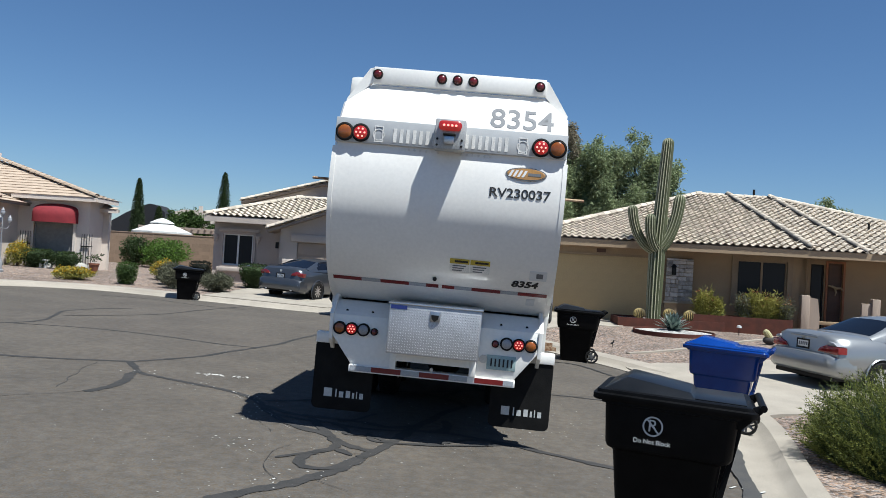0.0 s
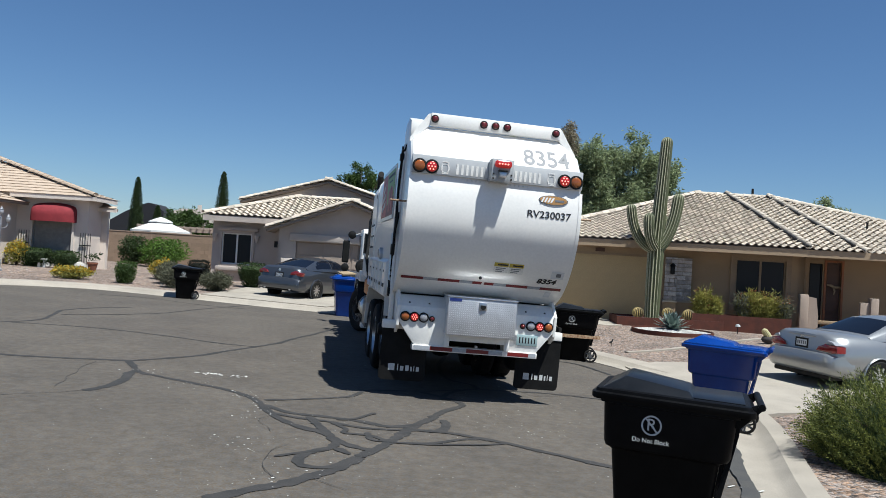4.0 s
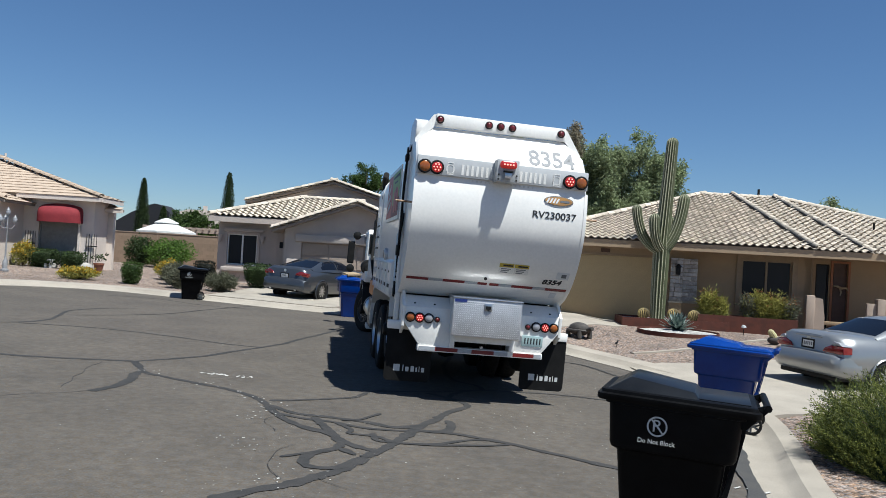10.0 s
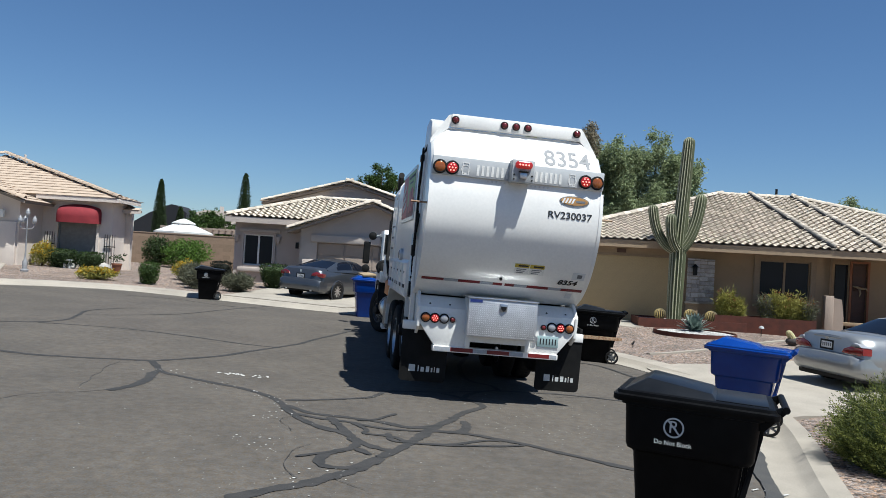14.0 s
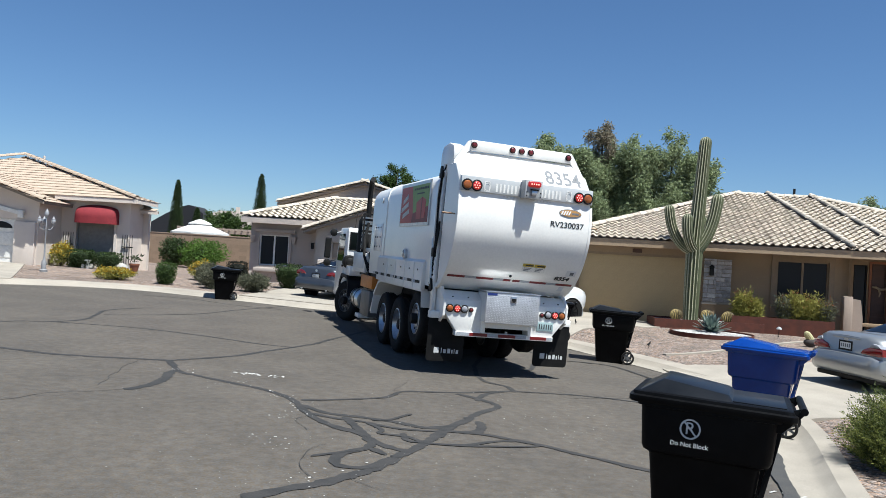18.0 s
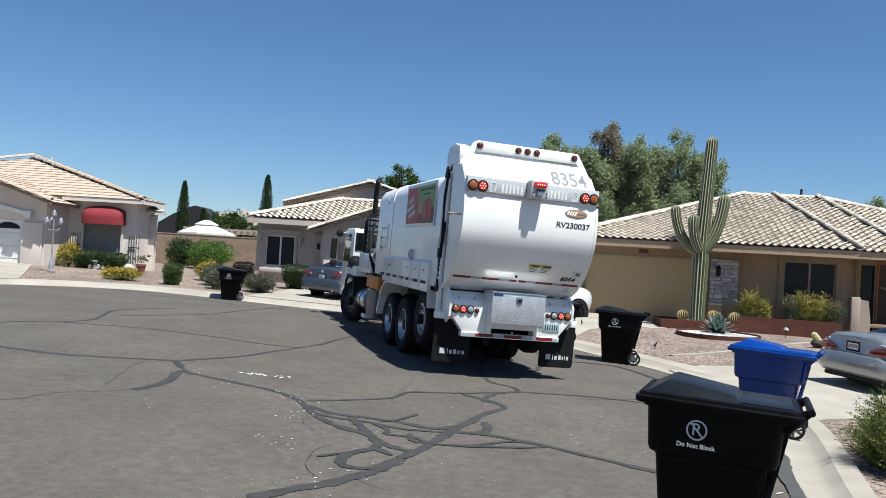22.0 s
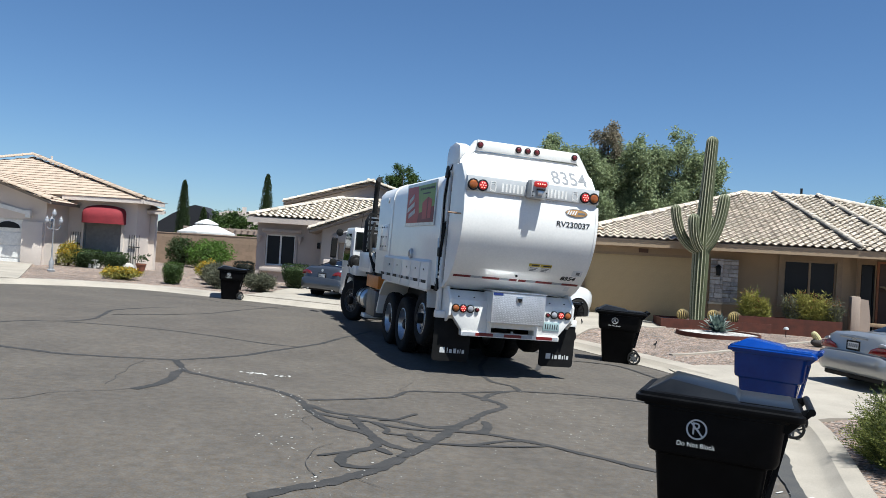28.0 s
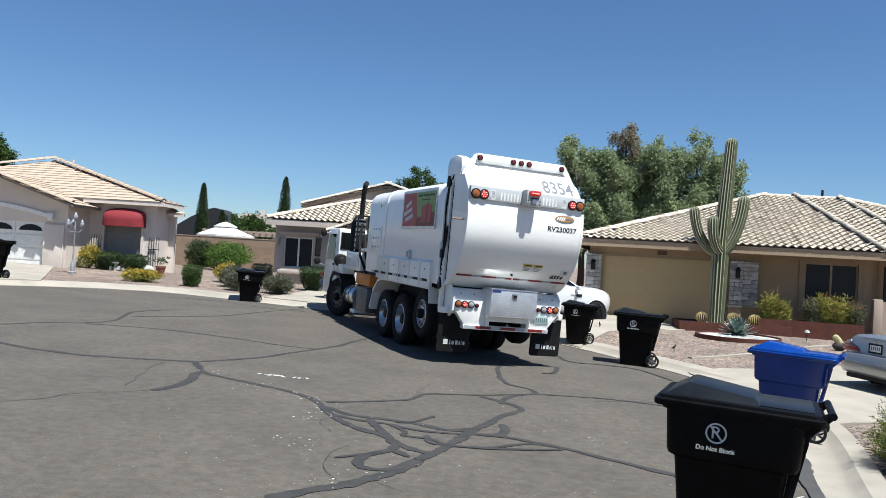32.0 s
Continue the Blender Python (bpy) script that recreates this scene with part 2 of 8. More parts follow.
def smooth_loop(pts, n=8):
    out, k = [], len(pts)
    for i in range(k):
        p = [Vector(pts[(i + j) % k]) for j in (-1, 0, 1, 2)]
        for s in range(n):
            t = s / n
            out.append(0.5 * (2 * p[1] + (p[2] - p[0]) * t + (2 * p[0] - 5 * p[1] + 4 * p[2] - p[3]) * t * t + (3 * p[1] - p[0] - 3 * p[2] + p[3]) * t ** 3))
    return out


LOOP = smooth_loop(KERB)
LOOP_A = np.array([(p.x, p.y) for p in LOOP])


def street_distance(x, y):
    """How far outside the kerb line a point lies; negative in the street."""
    p = np.array((x, y))
    a, b = LOOP_A, np.roll(LOOP_A, -1, 0)
    d = b - a
    t = np.clip(((p - a) * d).sum(1) / (d * d).sum(1), 0, 1)
    dist = np.sqrt((((a + d * t[:, None]) - p) ** 2).sum(1).min())
    cross = (a[:, 1] > y) != (b[:, 1] > y)
    xs = a[:, 0] + (y - a[:, 1]) / np.where(d[:, 1] == 0, 1e-9, d[:, 1]) * d[:, 0]
    return -dist if np.count_nonzero(cross & (x < xs)) % 2 else dist


def road_z(x):
    return -FALL * 28 * math.tanh(x / 28)


def soft(a, b, x):
    t = min(max((x - a) / (b - a), 0), 1)
    return t * t * (3 - 2 * t)


def gz(x, y):
    """The height of the ground: the street's plane, the kerb's step and the yards' rise."""
    d = street_distance(x, y)
    z = road_z(x)
    if d <= 0:
        return z
    rise = 0.10 + (0.26 + 0.016 * max(0, min(x, 16) - 4) if x > 0 else 0.12 + 0.14 * soft(-6, 0, x)) * soft(1.2, 8.5, d)
    rise += 0.17 * soft(21.4, 23.6, y) * soft(0.2, 1.3, x) * (1 - soft(5.8, 7.2, x))
    return z + 0.12 * soft(0.30, 0.48, d) + (rise - 0.10) + 0.005


WALK_W = 0.95


def ground():
    xs = [-600, -300, -160, -100] + list(np.arange(-60, -30, 3)) + list(np.arange(-30, -16, 1.0)) + list(np.arange(-16, 2, 0.45)) + list(np.arange(2, 8, 0.16)) + list(np.arange(8, 15, 0.45)) + list(np.arange(15, 30, 1.0)) + list(np.arange(30, 61, 3)) + [100, 160, 300, 600]
    ys = [-300, -120, -60] + list(np.arange(-30, 2, 2.0)) + list(np.arange(2, 5, 0.45)) + list(np.arange(5, 13, 0.16)) + list(np.arange(13, 32, 0.45)) + list(np.arange(32, 45, 1.0)) + list(np.arange(45, 90, 3)) + [120, 200, 400, 1500]
    V, F = [], []
    for y in ys:
        for x in xs:
            d = street_distance(x, y)
            low = 0.035 if d < 0.95 else 0.0
            z = road_z(x) - 0.35 if d < (0.52 if 5 < y < 13 and 2 < x < 8 else 0.62) else gz(x, y) - low + 0.012 * noise.noise((x * 0.7, y * 0.7, 0))
            V.append((x, y, z))
    n = len(xs)
    for j in range(len(ys) - 1):
        for i in range(n - 1):
            F.append((j * n + i, j * n + i + 1, j * n + n + i + 1, j * n + n + i))
    tagged(new("ground", mesh_raw("ground", V, F, GRAVEL, 60)), "pinkish desert gravel yards round the street", "gravel", kind="structure")


def road():
    bm = bmesh.new()
    bm.faces.new([bm.verts.new((p.x, p.y, 0)) for p in LOOP])
    bmesh.ops.triangulate(bm, faces=bm.faces[:])
    for c in list(range(-80, -28, 6)) + [0.8 * k for k in range(-35, 7)]:
        bmesh.ops.bisect_plane(bm, geom=bm.verts[:] + bm.edges[:] + bm.faces[:], plane_co=(c, 0, 0), plane_no=(1, 0, 0))
    for v in bm.verts:
        v.co.z = road_z(v.co.x)
    for f in bm.faces:
        if f.normal.z < 0:
            f.normal_flip()
    return solo("road", bm, ASPHALT, "worn dark grey asphalt street with sealed cracks", "road", kind="structure")


def kerb():
    """Gutter, rolled kerb and walk swept along the street's edge."""
    prof = [(-0.02, -0.10), (-0.02, 0.012), (0.28, 0.006), (0.36, 0.04), (0.46, 0.115), (0.60, 0.128), (WALK_W, 0.135), (WALK_W, -0.2)]
    V, F, n, k = [], [], len(LOOP), len(prof)
    for i, p in enumerate(LOOP):
        t = (LOOP[(i + 1) % n] - LOOP[i - 1]).normalized()
        out = Vector((t.y, -t.x))
        if street_distance(*(p + out * 0.3)) < 0:
            out = -out
        wide = WALK_W if p.y > 16 or p.x < 0 else 0.68
        for d, z in prof:
            d = min(d, wide)
            q = p + out * d
            V.append((q.x, q.y, road_z(q.x) + z + (0.25 * soft(1.2, 8.5, d) if z > 0.1 else 0)))
    for i in range(n):
        for j in range(k - 1):
            a, b = i * k + j, ((i + 1) % n) * k + j
            F.append((a, b, b + 1, a + 1))
    me = mesh_raw("kerb", V, F, CONCRETE, 30)
    return tagged(new("kerb", me), "pale concrete rolled kerb and walk along the street", "kerb", kind="structure")


def slab(name, poly, label, lift=0.02, step=0.8):
    """A concrete slab that follows the ground inside a polygon."""
    bm = bmesh.new()
    f = bm.faces.new([bm.verts.new((x, y, 0)) for x, y in poly])
    xs, ys = [p[0] for p in poly], [p[1] for p in poly]
    for lo, hi, nrm in ((min(xs), max(xs), Vector((1, 0, 0))), (min(ys), max(ys), Vector((0, 1, 0)))):
        c = lo + step
        while c < hi:
            bmesh.ops.bisect_plane(bm, geom=bm.verts[:] + bm.edges[:] + bm.faces[:], plane_co=nrm * c, plane_no=nrm)
            c += step
    for v in bm.verts:
        v.co.z = gz(v.co.x, v.co.y) + lift
    for f in bm.faces:
        if f.normal.z < 0:
            f.normal_flip()
    ext = bmesh.ops.extrude_face_region(bm, geom=bm.faces[:])
    bmesh.ops.translate(bm, verts=[v for v in ext["geom"] if isinstance(v, bmesh.types.BMVert)], vec=(0, 0, -0.12))
    bmesh.ops.recalc_face_normals(bm, faces=bm.faces[:])
    return solo(name, bm, CONCRETE, label, "driveway", kind="structure")


ground()
road()
kerb()
slab("driveway_1", [(5.35, 11.35), (6.8, 11.95), (12, 14.2), (22, 18.5), (22, 25.5), (14.5, 22.2), (9.6, 18.9), (5.1, 17.0)], "pale concrete driveway with a silver car on it", 0.028)
slab("driveway_2", [(3.3, 20.3), (3.75, 21.5), (4.45, 22.9), (5.7, 23.9), (7.0, 25.2), (9.3, 26.9), (4.9, 27.8), (1.5, 27.5), (0.6, 24.6), (1.9, 22.4)], "pale concrete driveway before the tan garage", 0.028)
slab("driveway_3", [(-6.3, 25.8), (-2.2, 25.1), (-0.4, 32.2), (-5.6, 32.2)], "pale concrete driveway before the middle house", 0.028)
slab("driveway_4", [(-14.2, 22.6), (-12.9, 24.2), (-16.2, 31.4), (-21.5, 31.4), (-20, 26)], "pale concrete driveway before the end house", 0.028)

# ---- sealed cracks and marks on the street ----
def strip(path, width, seed, lift=0.006, wander=0.05, jag=1.0):
    """A flat, uneven band along a path on the street."""
    rng = random.Random(seed)
    pts = []
    P = [Vector(p) for p in path]
    for i in range(len(P) - 1):
        a, b, c, d = P[max(i - 1, 0)], P[i], P[i + 1], P[min(i + 2, len(P) - 1)]
        n = max(4, int((c - b).length / 0.05))
        for k in range(n):
            t = k / n
            pts.append(0.5 * (2 * b + (c - a) * t + (2 * a - 5 * b + 4 * c - d) * t * t + (3 * b - a - 3 * c + d) * t ** 3))
    pts.append(P[-1])
    V, F = [], []
    for i, p in enumerate(pts):
        t = (pts[min(i + 1, len(pts) - 1)] - pts[max(i - 1, 0)]).normalized()
        side = Vector((-t.y, t.x))
        q = p + side * wander * noise.noise((p.x * 2.2 + seed, p.y * 2.2, 0.3))
        w = width * (0.65 + 0.5 * abs(noise.noise((p.x * 3, p.y * 3, seed))) + jag * (0.45 * rng.random() + 0.3 * noise.noise((p.x * 14, p.y * 14, seed)))) * (0.3 if i in (0, len(pts) - 1) else 1)
        for s in (-1, 1):
            e = q + side * s * w / 2
            V.append((e.x, e.y, road_z(e.x) + lift))
    F = [(2 * i, 2 * i + 2, 2 * i + 3, 2 * i + 1) for i in range(len(pts) - 1)]
    return V, F


ROAD = bpy.data.objects["road"]
SEALS = []


def seal(width, *path):
    """A band of tar poured over a crack of the street; the thinnest stay open cracks."""
    k = len(SEALS) + 1
    thin = width < 0.03
    V, F = strip(path, width * (0.8 if thin else 1.0) + (0.0 if thin else 0.012), k, 0.003 + 0.0002 * k, 0.09 if thin else 0.035, 1.3 if thin else 0.75)
    name = "hairline_crack" if thin else "crack_seal"
    ob = tagged(new(name, mesh_raw(name, V, F, SEALANT)), "thin open crack in the asphalt" if thin else "dark tar seal over a crack")
    ob.parent = ROAD
    SEALS.append(ob)


seal(0.079, (-8.76, 14.04), (-8.34, 14.38), (-7.95, 15.23), (-7.4, 15.73), (-7.19, 16.56), (-7.38, 17.48), (-7.64, 18.63), (-7.36, 19.88), (-6.78, 20.73))
seal(0.072, (-7.36, 15.64), (-6.3, 15.86), (-5.36, 15.83), (-4.24, 15.53), (-3.25, 15.16), (-2.52, 15.1))
seal(0.108, (-8.07, 12.67), (-7.07, 12.25), (-6.37, 11.96), (-5.52, 11.84), (-4.89, 11.98), (-4.33, 12.13), (-3.96, 12.21))
seal(0.086, (-3.96, 12.21), (-3.29, 13.21), (-2.86, 14.37), (-2.54, 15.19), (-2.28, 16.01), (-1.99, 17.41), (-1.55, 19.48))
seal(0.099, (-3.96, 12.21), (-3.52, 11.33), (-3.18, 11.11), (-2.75, 10.87), (-2.22, 10.61), (-1.85, 10.29), (-1.64, 10.0), (-1.42, 9.51))
seal(0.136, (-3.56, 11.42), (-3.6, 11.17), (-3.5, 10.7), (-3.5, 10.31), (-3.55, 9.96), (-3.63, 9.7))
seal(0.012, (-3.66, 9.77), (-4.0, 9.4), (-4.28, 9.12), (-4.41, 8.86), (-4.6, 8.51), (-4.82, 8.16))
seal(0.011, (-4.36, 11.97), (-4.26, 11.12), (-4.21, 10.76), (-4.05, 10.16), (-4.01, 9.82))
seal(0.049, (-7.32, 17.73), (-6.67, 18.4), (-5.78, 19.93), (-5.38, 21.78), (-4.44, 25.29))
seal(0.049, (-8.84, 23.98), (-7.41, 24.18), (-5.81, 23.46), (-4.43, 23.38))
seal(0.104, (-1.49, 9.77), (-1.13, 9.41), (-0.71, 9.35), (-0.3, 9.25), (0.03, 9.1), (0.3, 9.28), (0.59, 9.8))
seal(0.108, (0.59, 9.8), (0.75, 10.31), (1.05, 10.81), (0.88, 11.23), (0.49, 11.61))
seal(0.066, (-1.54, 10.05), (-1.03, 10.36), (-0.54, 10.76), (-0.4, 11.06), (-0.25, 11.38), (0.49, 11.7), (1.3, 12.26))
seal(0.066, (1.3, 12.26), (2.3, 12.47), (2.92, 12.46), (3.35, 12.4), (3.87, 12.39))
seal(0.083, (1.41, 12.22), (1.34, 12.71), (1.0, 13.08), (0.88, 13.95), (0.93, 15.08), (1.15, 16.45))
seal(0.086, (1.35, 12.29), (0.97, 11.87), (0.76, 11.16))
seal(0.136, (-1.31, 6.05), (-1.03, 6.38), (-0.82, 6.58), (-0.62, 6.85), (-0.4, 7.17), (-0.22, 7.65))
seal(0.115, (-0.22, 7.65), (0.05, 8.29), (0.2, 8.8), (0.43, 9.44), (0.6, 9.85))
seal(0.115, (-1.46, 9.6), (-1.21, 9.05), (-0.9, 8.73), (-0.63, 8.52), (-0.49, 8.24), (-0.23, 7.98), (-0.09, 7.97))
seal(0.074, (-1.32, 9.32), (-0.96, 9.16), (-0.62, 9.1), (-0.29, 8.95), (0.1, 8.95), (0.69, 9.1))
seal(0.104, (0.2, 9.0), (0.68, 9.04), (1.06, 8.89), (1.36, 8.75), (1.69, 8.51), (2.38, 8.05), (2.87, 7.75))
seal(0.101, (-0.48, 8.19), (-0.52, 7.91), (-0.69, 7.68), (-0.75, 7.44), (-0.69, 7.2), (-0.45, 7.21), (-0.29, 7.47))
seal(0.066, (-0.62, 9.1), (-0.44, 8.8), (-0.44, 8.6), (-0.14, 8.57), (0.11, 8.36), (0.53, 8.46), (0.86, 8.75), (1.08, 8.85))
seal(0.101, (-0.88, 9.3), (-0.72, 8.81), (-0.56, 8.41))
seal(0.058, (-0.18, 8.72), (-0.12, 8.39), (0.11, 8.36))
seal(0.125, (0.72, 9.73), (0.71, 9.29), (0.63, 9.01))
seal(0.086, (-0.46, 7.93), (-0.3, 7.72))
seal(0.049, (-1.01, 7.44), (-0.77, 7.65), (-0.52, 7.91))
seal(0.049, (-0.12, 9.81), (-0.34, 9.39), (-0.57, 9.25))
seal(0.049, (0.11, 8.36), (0.41, 8.36), (1.03, 8.56), (1.35, 8.7))
seal(0.072, (2.16, 18.69), (2.41, 18.01), (2.59, 17.06), (3.44, 17.04), (4.0, 16.81), (4.36, 15.48))
seal(0.086, (2.15, 15.95), (2.01, 15.06), (1.76, 14.74))
seal(0.015, (3.61, 13.25), (3.23, 12.62), (2.63, 12.35), (2.25, 12.14))
seal(0.007, (-1.3, 9.16), (-1.36, 8.97), (-1.29, 8.67), (-1.21, 8.42))
seal(0.007, (-0.88, 6.71), (-1.01, 6.95), (-1.11, 7.3), (-1.05, 7.65), (-0.89, 7.94))
seal(0.007, (-0.59, 6.83), (-0.4, 6.66), (-0.25, 6.52))
seal(0.006, (-0.29, 12.28), (-0.38, 11.59), (-0.43, 10.91))
CHALK = mat("white_chips", (0.471, 0.456, 0.426), rough=0.9)


def chips(name, cx, cy, rx, ry, n, size, material, seed):
    """Small flat flakes strewn on the street."""
    rng = random.Random(seed)
    mats = []
    for i in range(n):
        x, y = cx + rng.gauss(0, rx), cy + rng.gauss(0, ry)
        s = size * rng.uniform(0.4, 1.3)
        mats.append(pose(x, y, road_z(x) + 0.006, rng.uniform(-8, 8), rng.uniform(-8, 8), rng.uniform(0, 360)) @ Matrix.Diagonal((s, s * rng.uniform(0.4, 0.9), s * 0.3, 1)))
    V = [(-1, -0.6, 0), (0.6, -1, 0), (1, 0.5, 0), (-0.4, 1, 0), (0, 0, 0.7)]
    tagged(new(name, scatter_mesh(name, V, [(0, 1, 4), (1, 2, 4), (2, 3, 4), (3, 0, 4)], mats, material)), kind="stuff").parent = ROAD


chips("white_flakes", -2.55, 11.66, 0.22, 0.05, 34, 0.03, CHALK, 3)
chips("loose_grit", -0.6, 11.0, 2.6, 3.4, 150, 0.008, CHALK, 4)
chips("loose_grit", 1.6, 10.4, 0.8, 1.3, 110, 0.009, CHALK, 14)
chips("loose_grit", -1.2, 7.4, 1.0, 0.9, 140, 0.006, CHALK, 15)
chips("loose_grit", 0.9, 7.6, 0.9, 0.9, 110, 0.006, CHALK, 16)
for x, y, n in ((-3.55, 11.4, 10), (-2.6, 10.8, 14), (-1.85, 10.3, 22), (-1.5, 9.7, 12), (-0.9, 6.8, 10), (-0.55, 7.05, 6), (-1.5, 9.1, 14), (-1.45, 7.8, 16), (1.9, 9.4, 10)):
    chips("seal_flakes", x, y, 0.16, 0.16, n, 0.014, CHALK, int(50 + 10 * y))
# faint painted survey marks in the gutter
for i, (w, h) in enumerate(((0.012, 0.07), (0.06, 0.010), (0.012, 0.06), (0.05, 0.012))):
    part("paint_mark", cube(-w, w, -h, h, 0, 0.003), CHALK, ROAD, at=pose(3.35 + 0.12 * i, 7.72 - 0.07 * i, road_z(3.4) + 0.006 + 0.001 * i, 0, 2, 40))
SLURRY = mat("tar_patch", (0.042, 0.041, 0.040), (0.060, 0.056, 0.050), rough=0.75, scale=4, bump=0.3)
V, F = strip([(2.7, 4.6), (3.2, 6.4), (3.75, 8.0), (4.35, 9.8), (4.8, 11.2)], 0.20, 91, 0.02, 0.03, 0.1)
tagged(new("gutter_patch", mesh_raw("gutter_patch", V, F, SLURRY)), "dark tar band along the gutter").parent = ROAD

# ---- houses ----
def wall_bm(bm, x0, x1, y0, y1, z0, z1, holes=()):
    """A wall along x with openings (x0, x1, z0, z1) that go through it."""
    xs = sorted({x0, x1, *(h[0] for h in holes), *(h[1] for h in holes)})
    for a, b in zip(xs, xs[1:]):
        zs = [z0]
        for h in sorted((h for h in holes if h[0] <= a and h[1] >= b), key=lambda h: h[2]):
            zs += [h[2], h[3]]
        zs.append(z1)
        for lo, hi in zip(zs[::2], zs[1::2]):
            if hi - lo > 0.002:
                box(bm, a, b, y0, y1, lo, hi)
    bmesh.ops.remove_doubles(bm, verts=bm.verts, dist=0.0005)
    return bm


def window(house, x0, x1, y, z0, z1, trim_mat, panes=2, frame_mat=None, trim=0.16, sill=False, glass=None):
    """A sliding window in an opening: trim, frame and panes, seen from -y."""
    w = new("window")
    w.parent = house
    if trim:
        bm = bmesh.new()
        for a, b, c, d in ((x0 - trim, x0, z0 - trim, z1 + trim), (x1, x1 + trim, z0 - trim, z1 + trim), (x0, x1, z1, z1 + trim), (x0, x1, z0 - trim, z0)):
            box(bm, a, b, y - 0.06, y + 0.02, c, d)
        part("window_trim", bm, trim_mat, w)
    bm = bmesh.new()
    t, fm = 0.05, frame_mat or STEEL
    box(bm, x0, x0 + t, y + 0.04, y + 0.12, z0, z1)
    box(bm, x1 - t, x1, y + 0.04, y + 0.12, z0, z1)
    box(bm, x0 + t, x1 - t, y + 0.04, y + 0.12, z1 - t, z1)
    box(bm, x0 + t, x1 - t, y + 0.04, y + 0.12, z0, z0 + t)
    for k in range(1, panes):
        c = x0 + (x1 - x0) * k / panes
        box(bm, c - 0.035, c + 0.035, y + 0.03, y + 0.11, z0 + t, z1 - t)
    part("window_frame", bm, fm, w)
    for k in range(panes):
        a, b = x0 + t + (x1 - x0 - 2 * t) * k / panes, x0 + t + (x1 - x0 - 2 * t) * (k + 1) / panes
        part("pane", cube(a + 0.01, b - 0.01, y + 0.07, y + 0.08, z0 + t, z1 - t), glass or GLASS_DARK, w)
    if sill:
        part("sill", cube(x0 - 0.2, x1 + 0.2, y - 0.14, y + 0.02, z0 - 0.28, z0 - 0.1, bevel=0.02), trim_mat, w)
    return w


def s_tile(width=0.30, length=0.46, rise=0.062, flat=False):
    """A roof tile: barrel and pan across x, running up y, its lower end at y = 0."""
    n = 7
    prof = []
    for i in range(n):
        u = i / (n - 1)
        if flat:
            z = 0.004 * math.sin(math.pi * u)
        else:
            z = rise * (math.sin(math.pi * min(u / 0.62, 1)) if u < 0.62 else 0.0) - (0.012 * math.sin(math.pi * (u - 0.62) / 0.38) if u > 0.62 else 0)
        prof.append((u * width * 1.02, z))
    V = [(x, 0.0, z + (0.042 if flat else 0.080)) for x, z in prof] + [(x, length, z + 0.012) for x, z in prof] + [(x, 0.004, z + (0.018 if flat else 0.056)) for x, z in prof]
    F = [(i, i + 1, n + i + 1, n + i) for i in range(n - 1)] + [(2 * n + i, 2 * n + i + 1, i + 1, i) for i in range(n - 1)]
    return V, F


def inside(poly, x, y):
    hit = False
    for (ax, ay), (bx, by) in zip(poly, poly[1:] + poly[:1]):
        if (ay > y) != (by > y) and x < ax + (y - ay) / (by - ay) * (bx - ax):
            hit = not hit
    return hit


def roof_slope(parent, name, poly, z_eave, y_eave, pitch, col=0.255, row=0.36, flat=False, tile_mat=None, singles=0, turn=0, thick=0.10, seed=1):
    """One roof slope over a plan polygon, rising along +y from the eave: a board and its tiles. turn: the up-slope way, degrees from +y."""
    c, s = math.cos(radians(turn)), math.sin(radians(turn))
    k = math.tan(radians(pitch))
    to = lambda x, y: (x * c + y * s, -x * s + y * c)          # plan to slope frame
    loc = [to(*p) for p in poly]
    e = to(*y_eave)[1] if isinstance(y_eave, tuple) else y_eave
    bm = bmesh.new()
    top = [bm.verts.new((x, y, z_eave + k * (v - e))) for (x, y), (u, v) in zip(poly, loc)]
    low = [bm.verts.new((w.co.x, w.co.y, w.co.z - thick)) for w in top]
    bm.faces.new(top)
    bm.faces.new(low[::-1])
    for i in range(len(top)):
        j = (i + 1) % len(top)
        bm.faces.new((top[j], top[i], low[i], low[j]))
    bmesh.ops.recalc_face_normals(bm, faces=bm.faces[:])
    board = part(name, bm, TILE_BED, parent, smooth=None)
    V, F = s_tile(col, row * 1.2, flat=flat)
    rng = random.Random(seed)
    us, vs = [p[0] for p in loc], [p[1] for p in loc]
    ang = radians(pitch)
    mats = []
    y = e - 0.05
    r = 0
    while y < max(vs):
        x = min(us) - (col * 0.5 if flat and r % 2 else 0)
        while x < max(us):
            if inside(loc, x + col / 2, y + row * 0.45 * math.cos(ang) + 0.05):
                px, py = x * c - y * s, x * s + y * c
                m = Matrix.Translation((px, py, z_eave + k * (y - e) + (0 if flat else rng.uniform(-0.004, 0.006)))) @ Euler((ang, 0, radians(turn) + (0 if flat else rng.uniform(-0.012, 0.012)))).to_matrix().to_4x4()
                mats.append(m)
            x += col
        y += row * math.cos(ang)
        r += 1
    tile_mat = tile_mat or TILE
    if singles:
        me = mesh_raw("roof_tile", V, F, tile_mat, 50)
        for m in mats[:singles]:
            ob = new("roof_tile", me)
            ob.parent, ob.matrix_basis = board, m
    rest = mats[singles:]
    if rest:
        tagged(new("roof_tiles", scatter_mesh("roof_tiles", V, F, rest, tile_mat, 50)), kind="stuff").parent = board
    return board


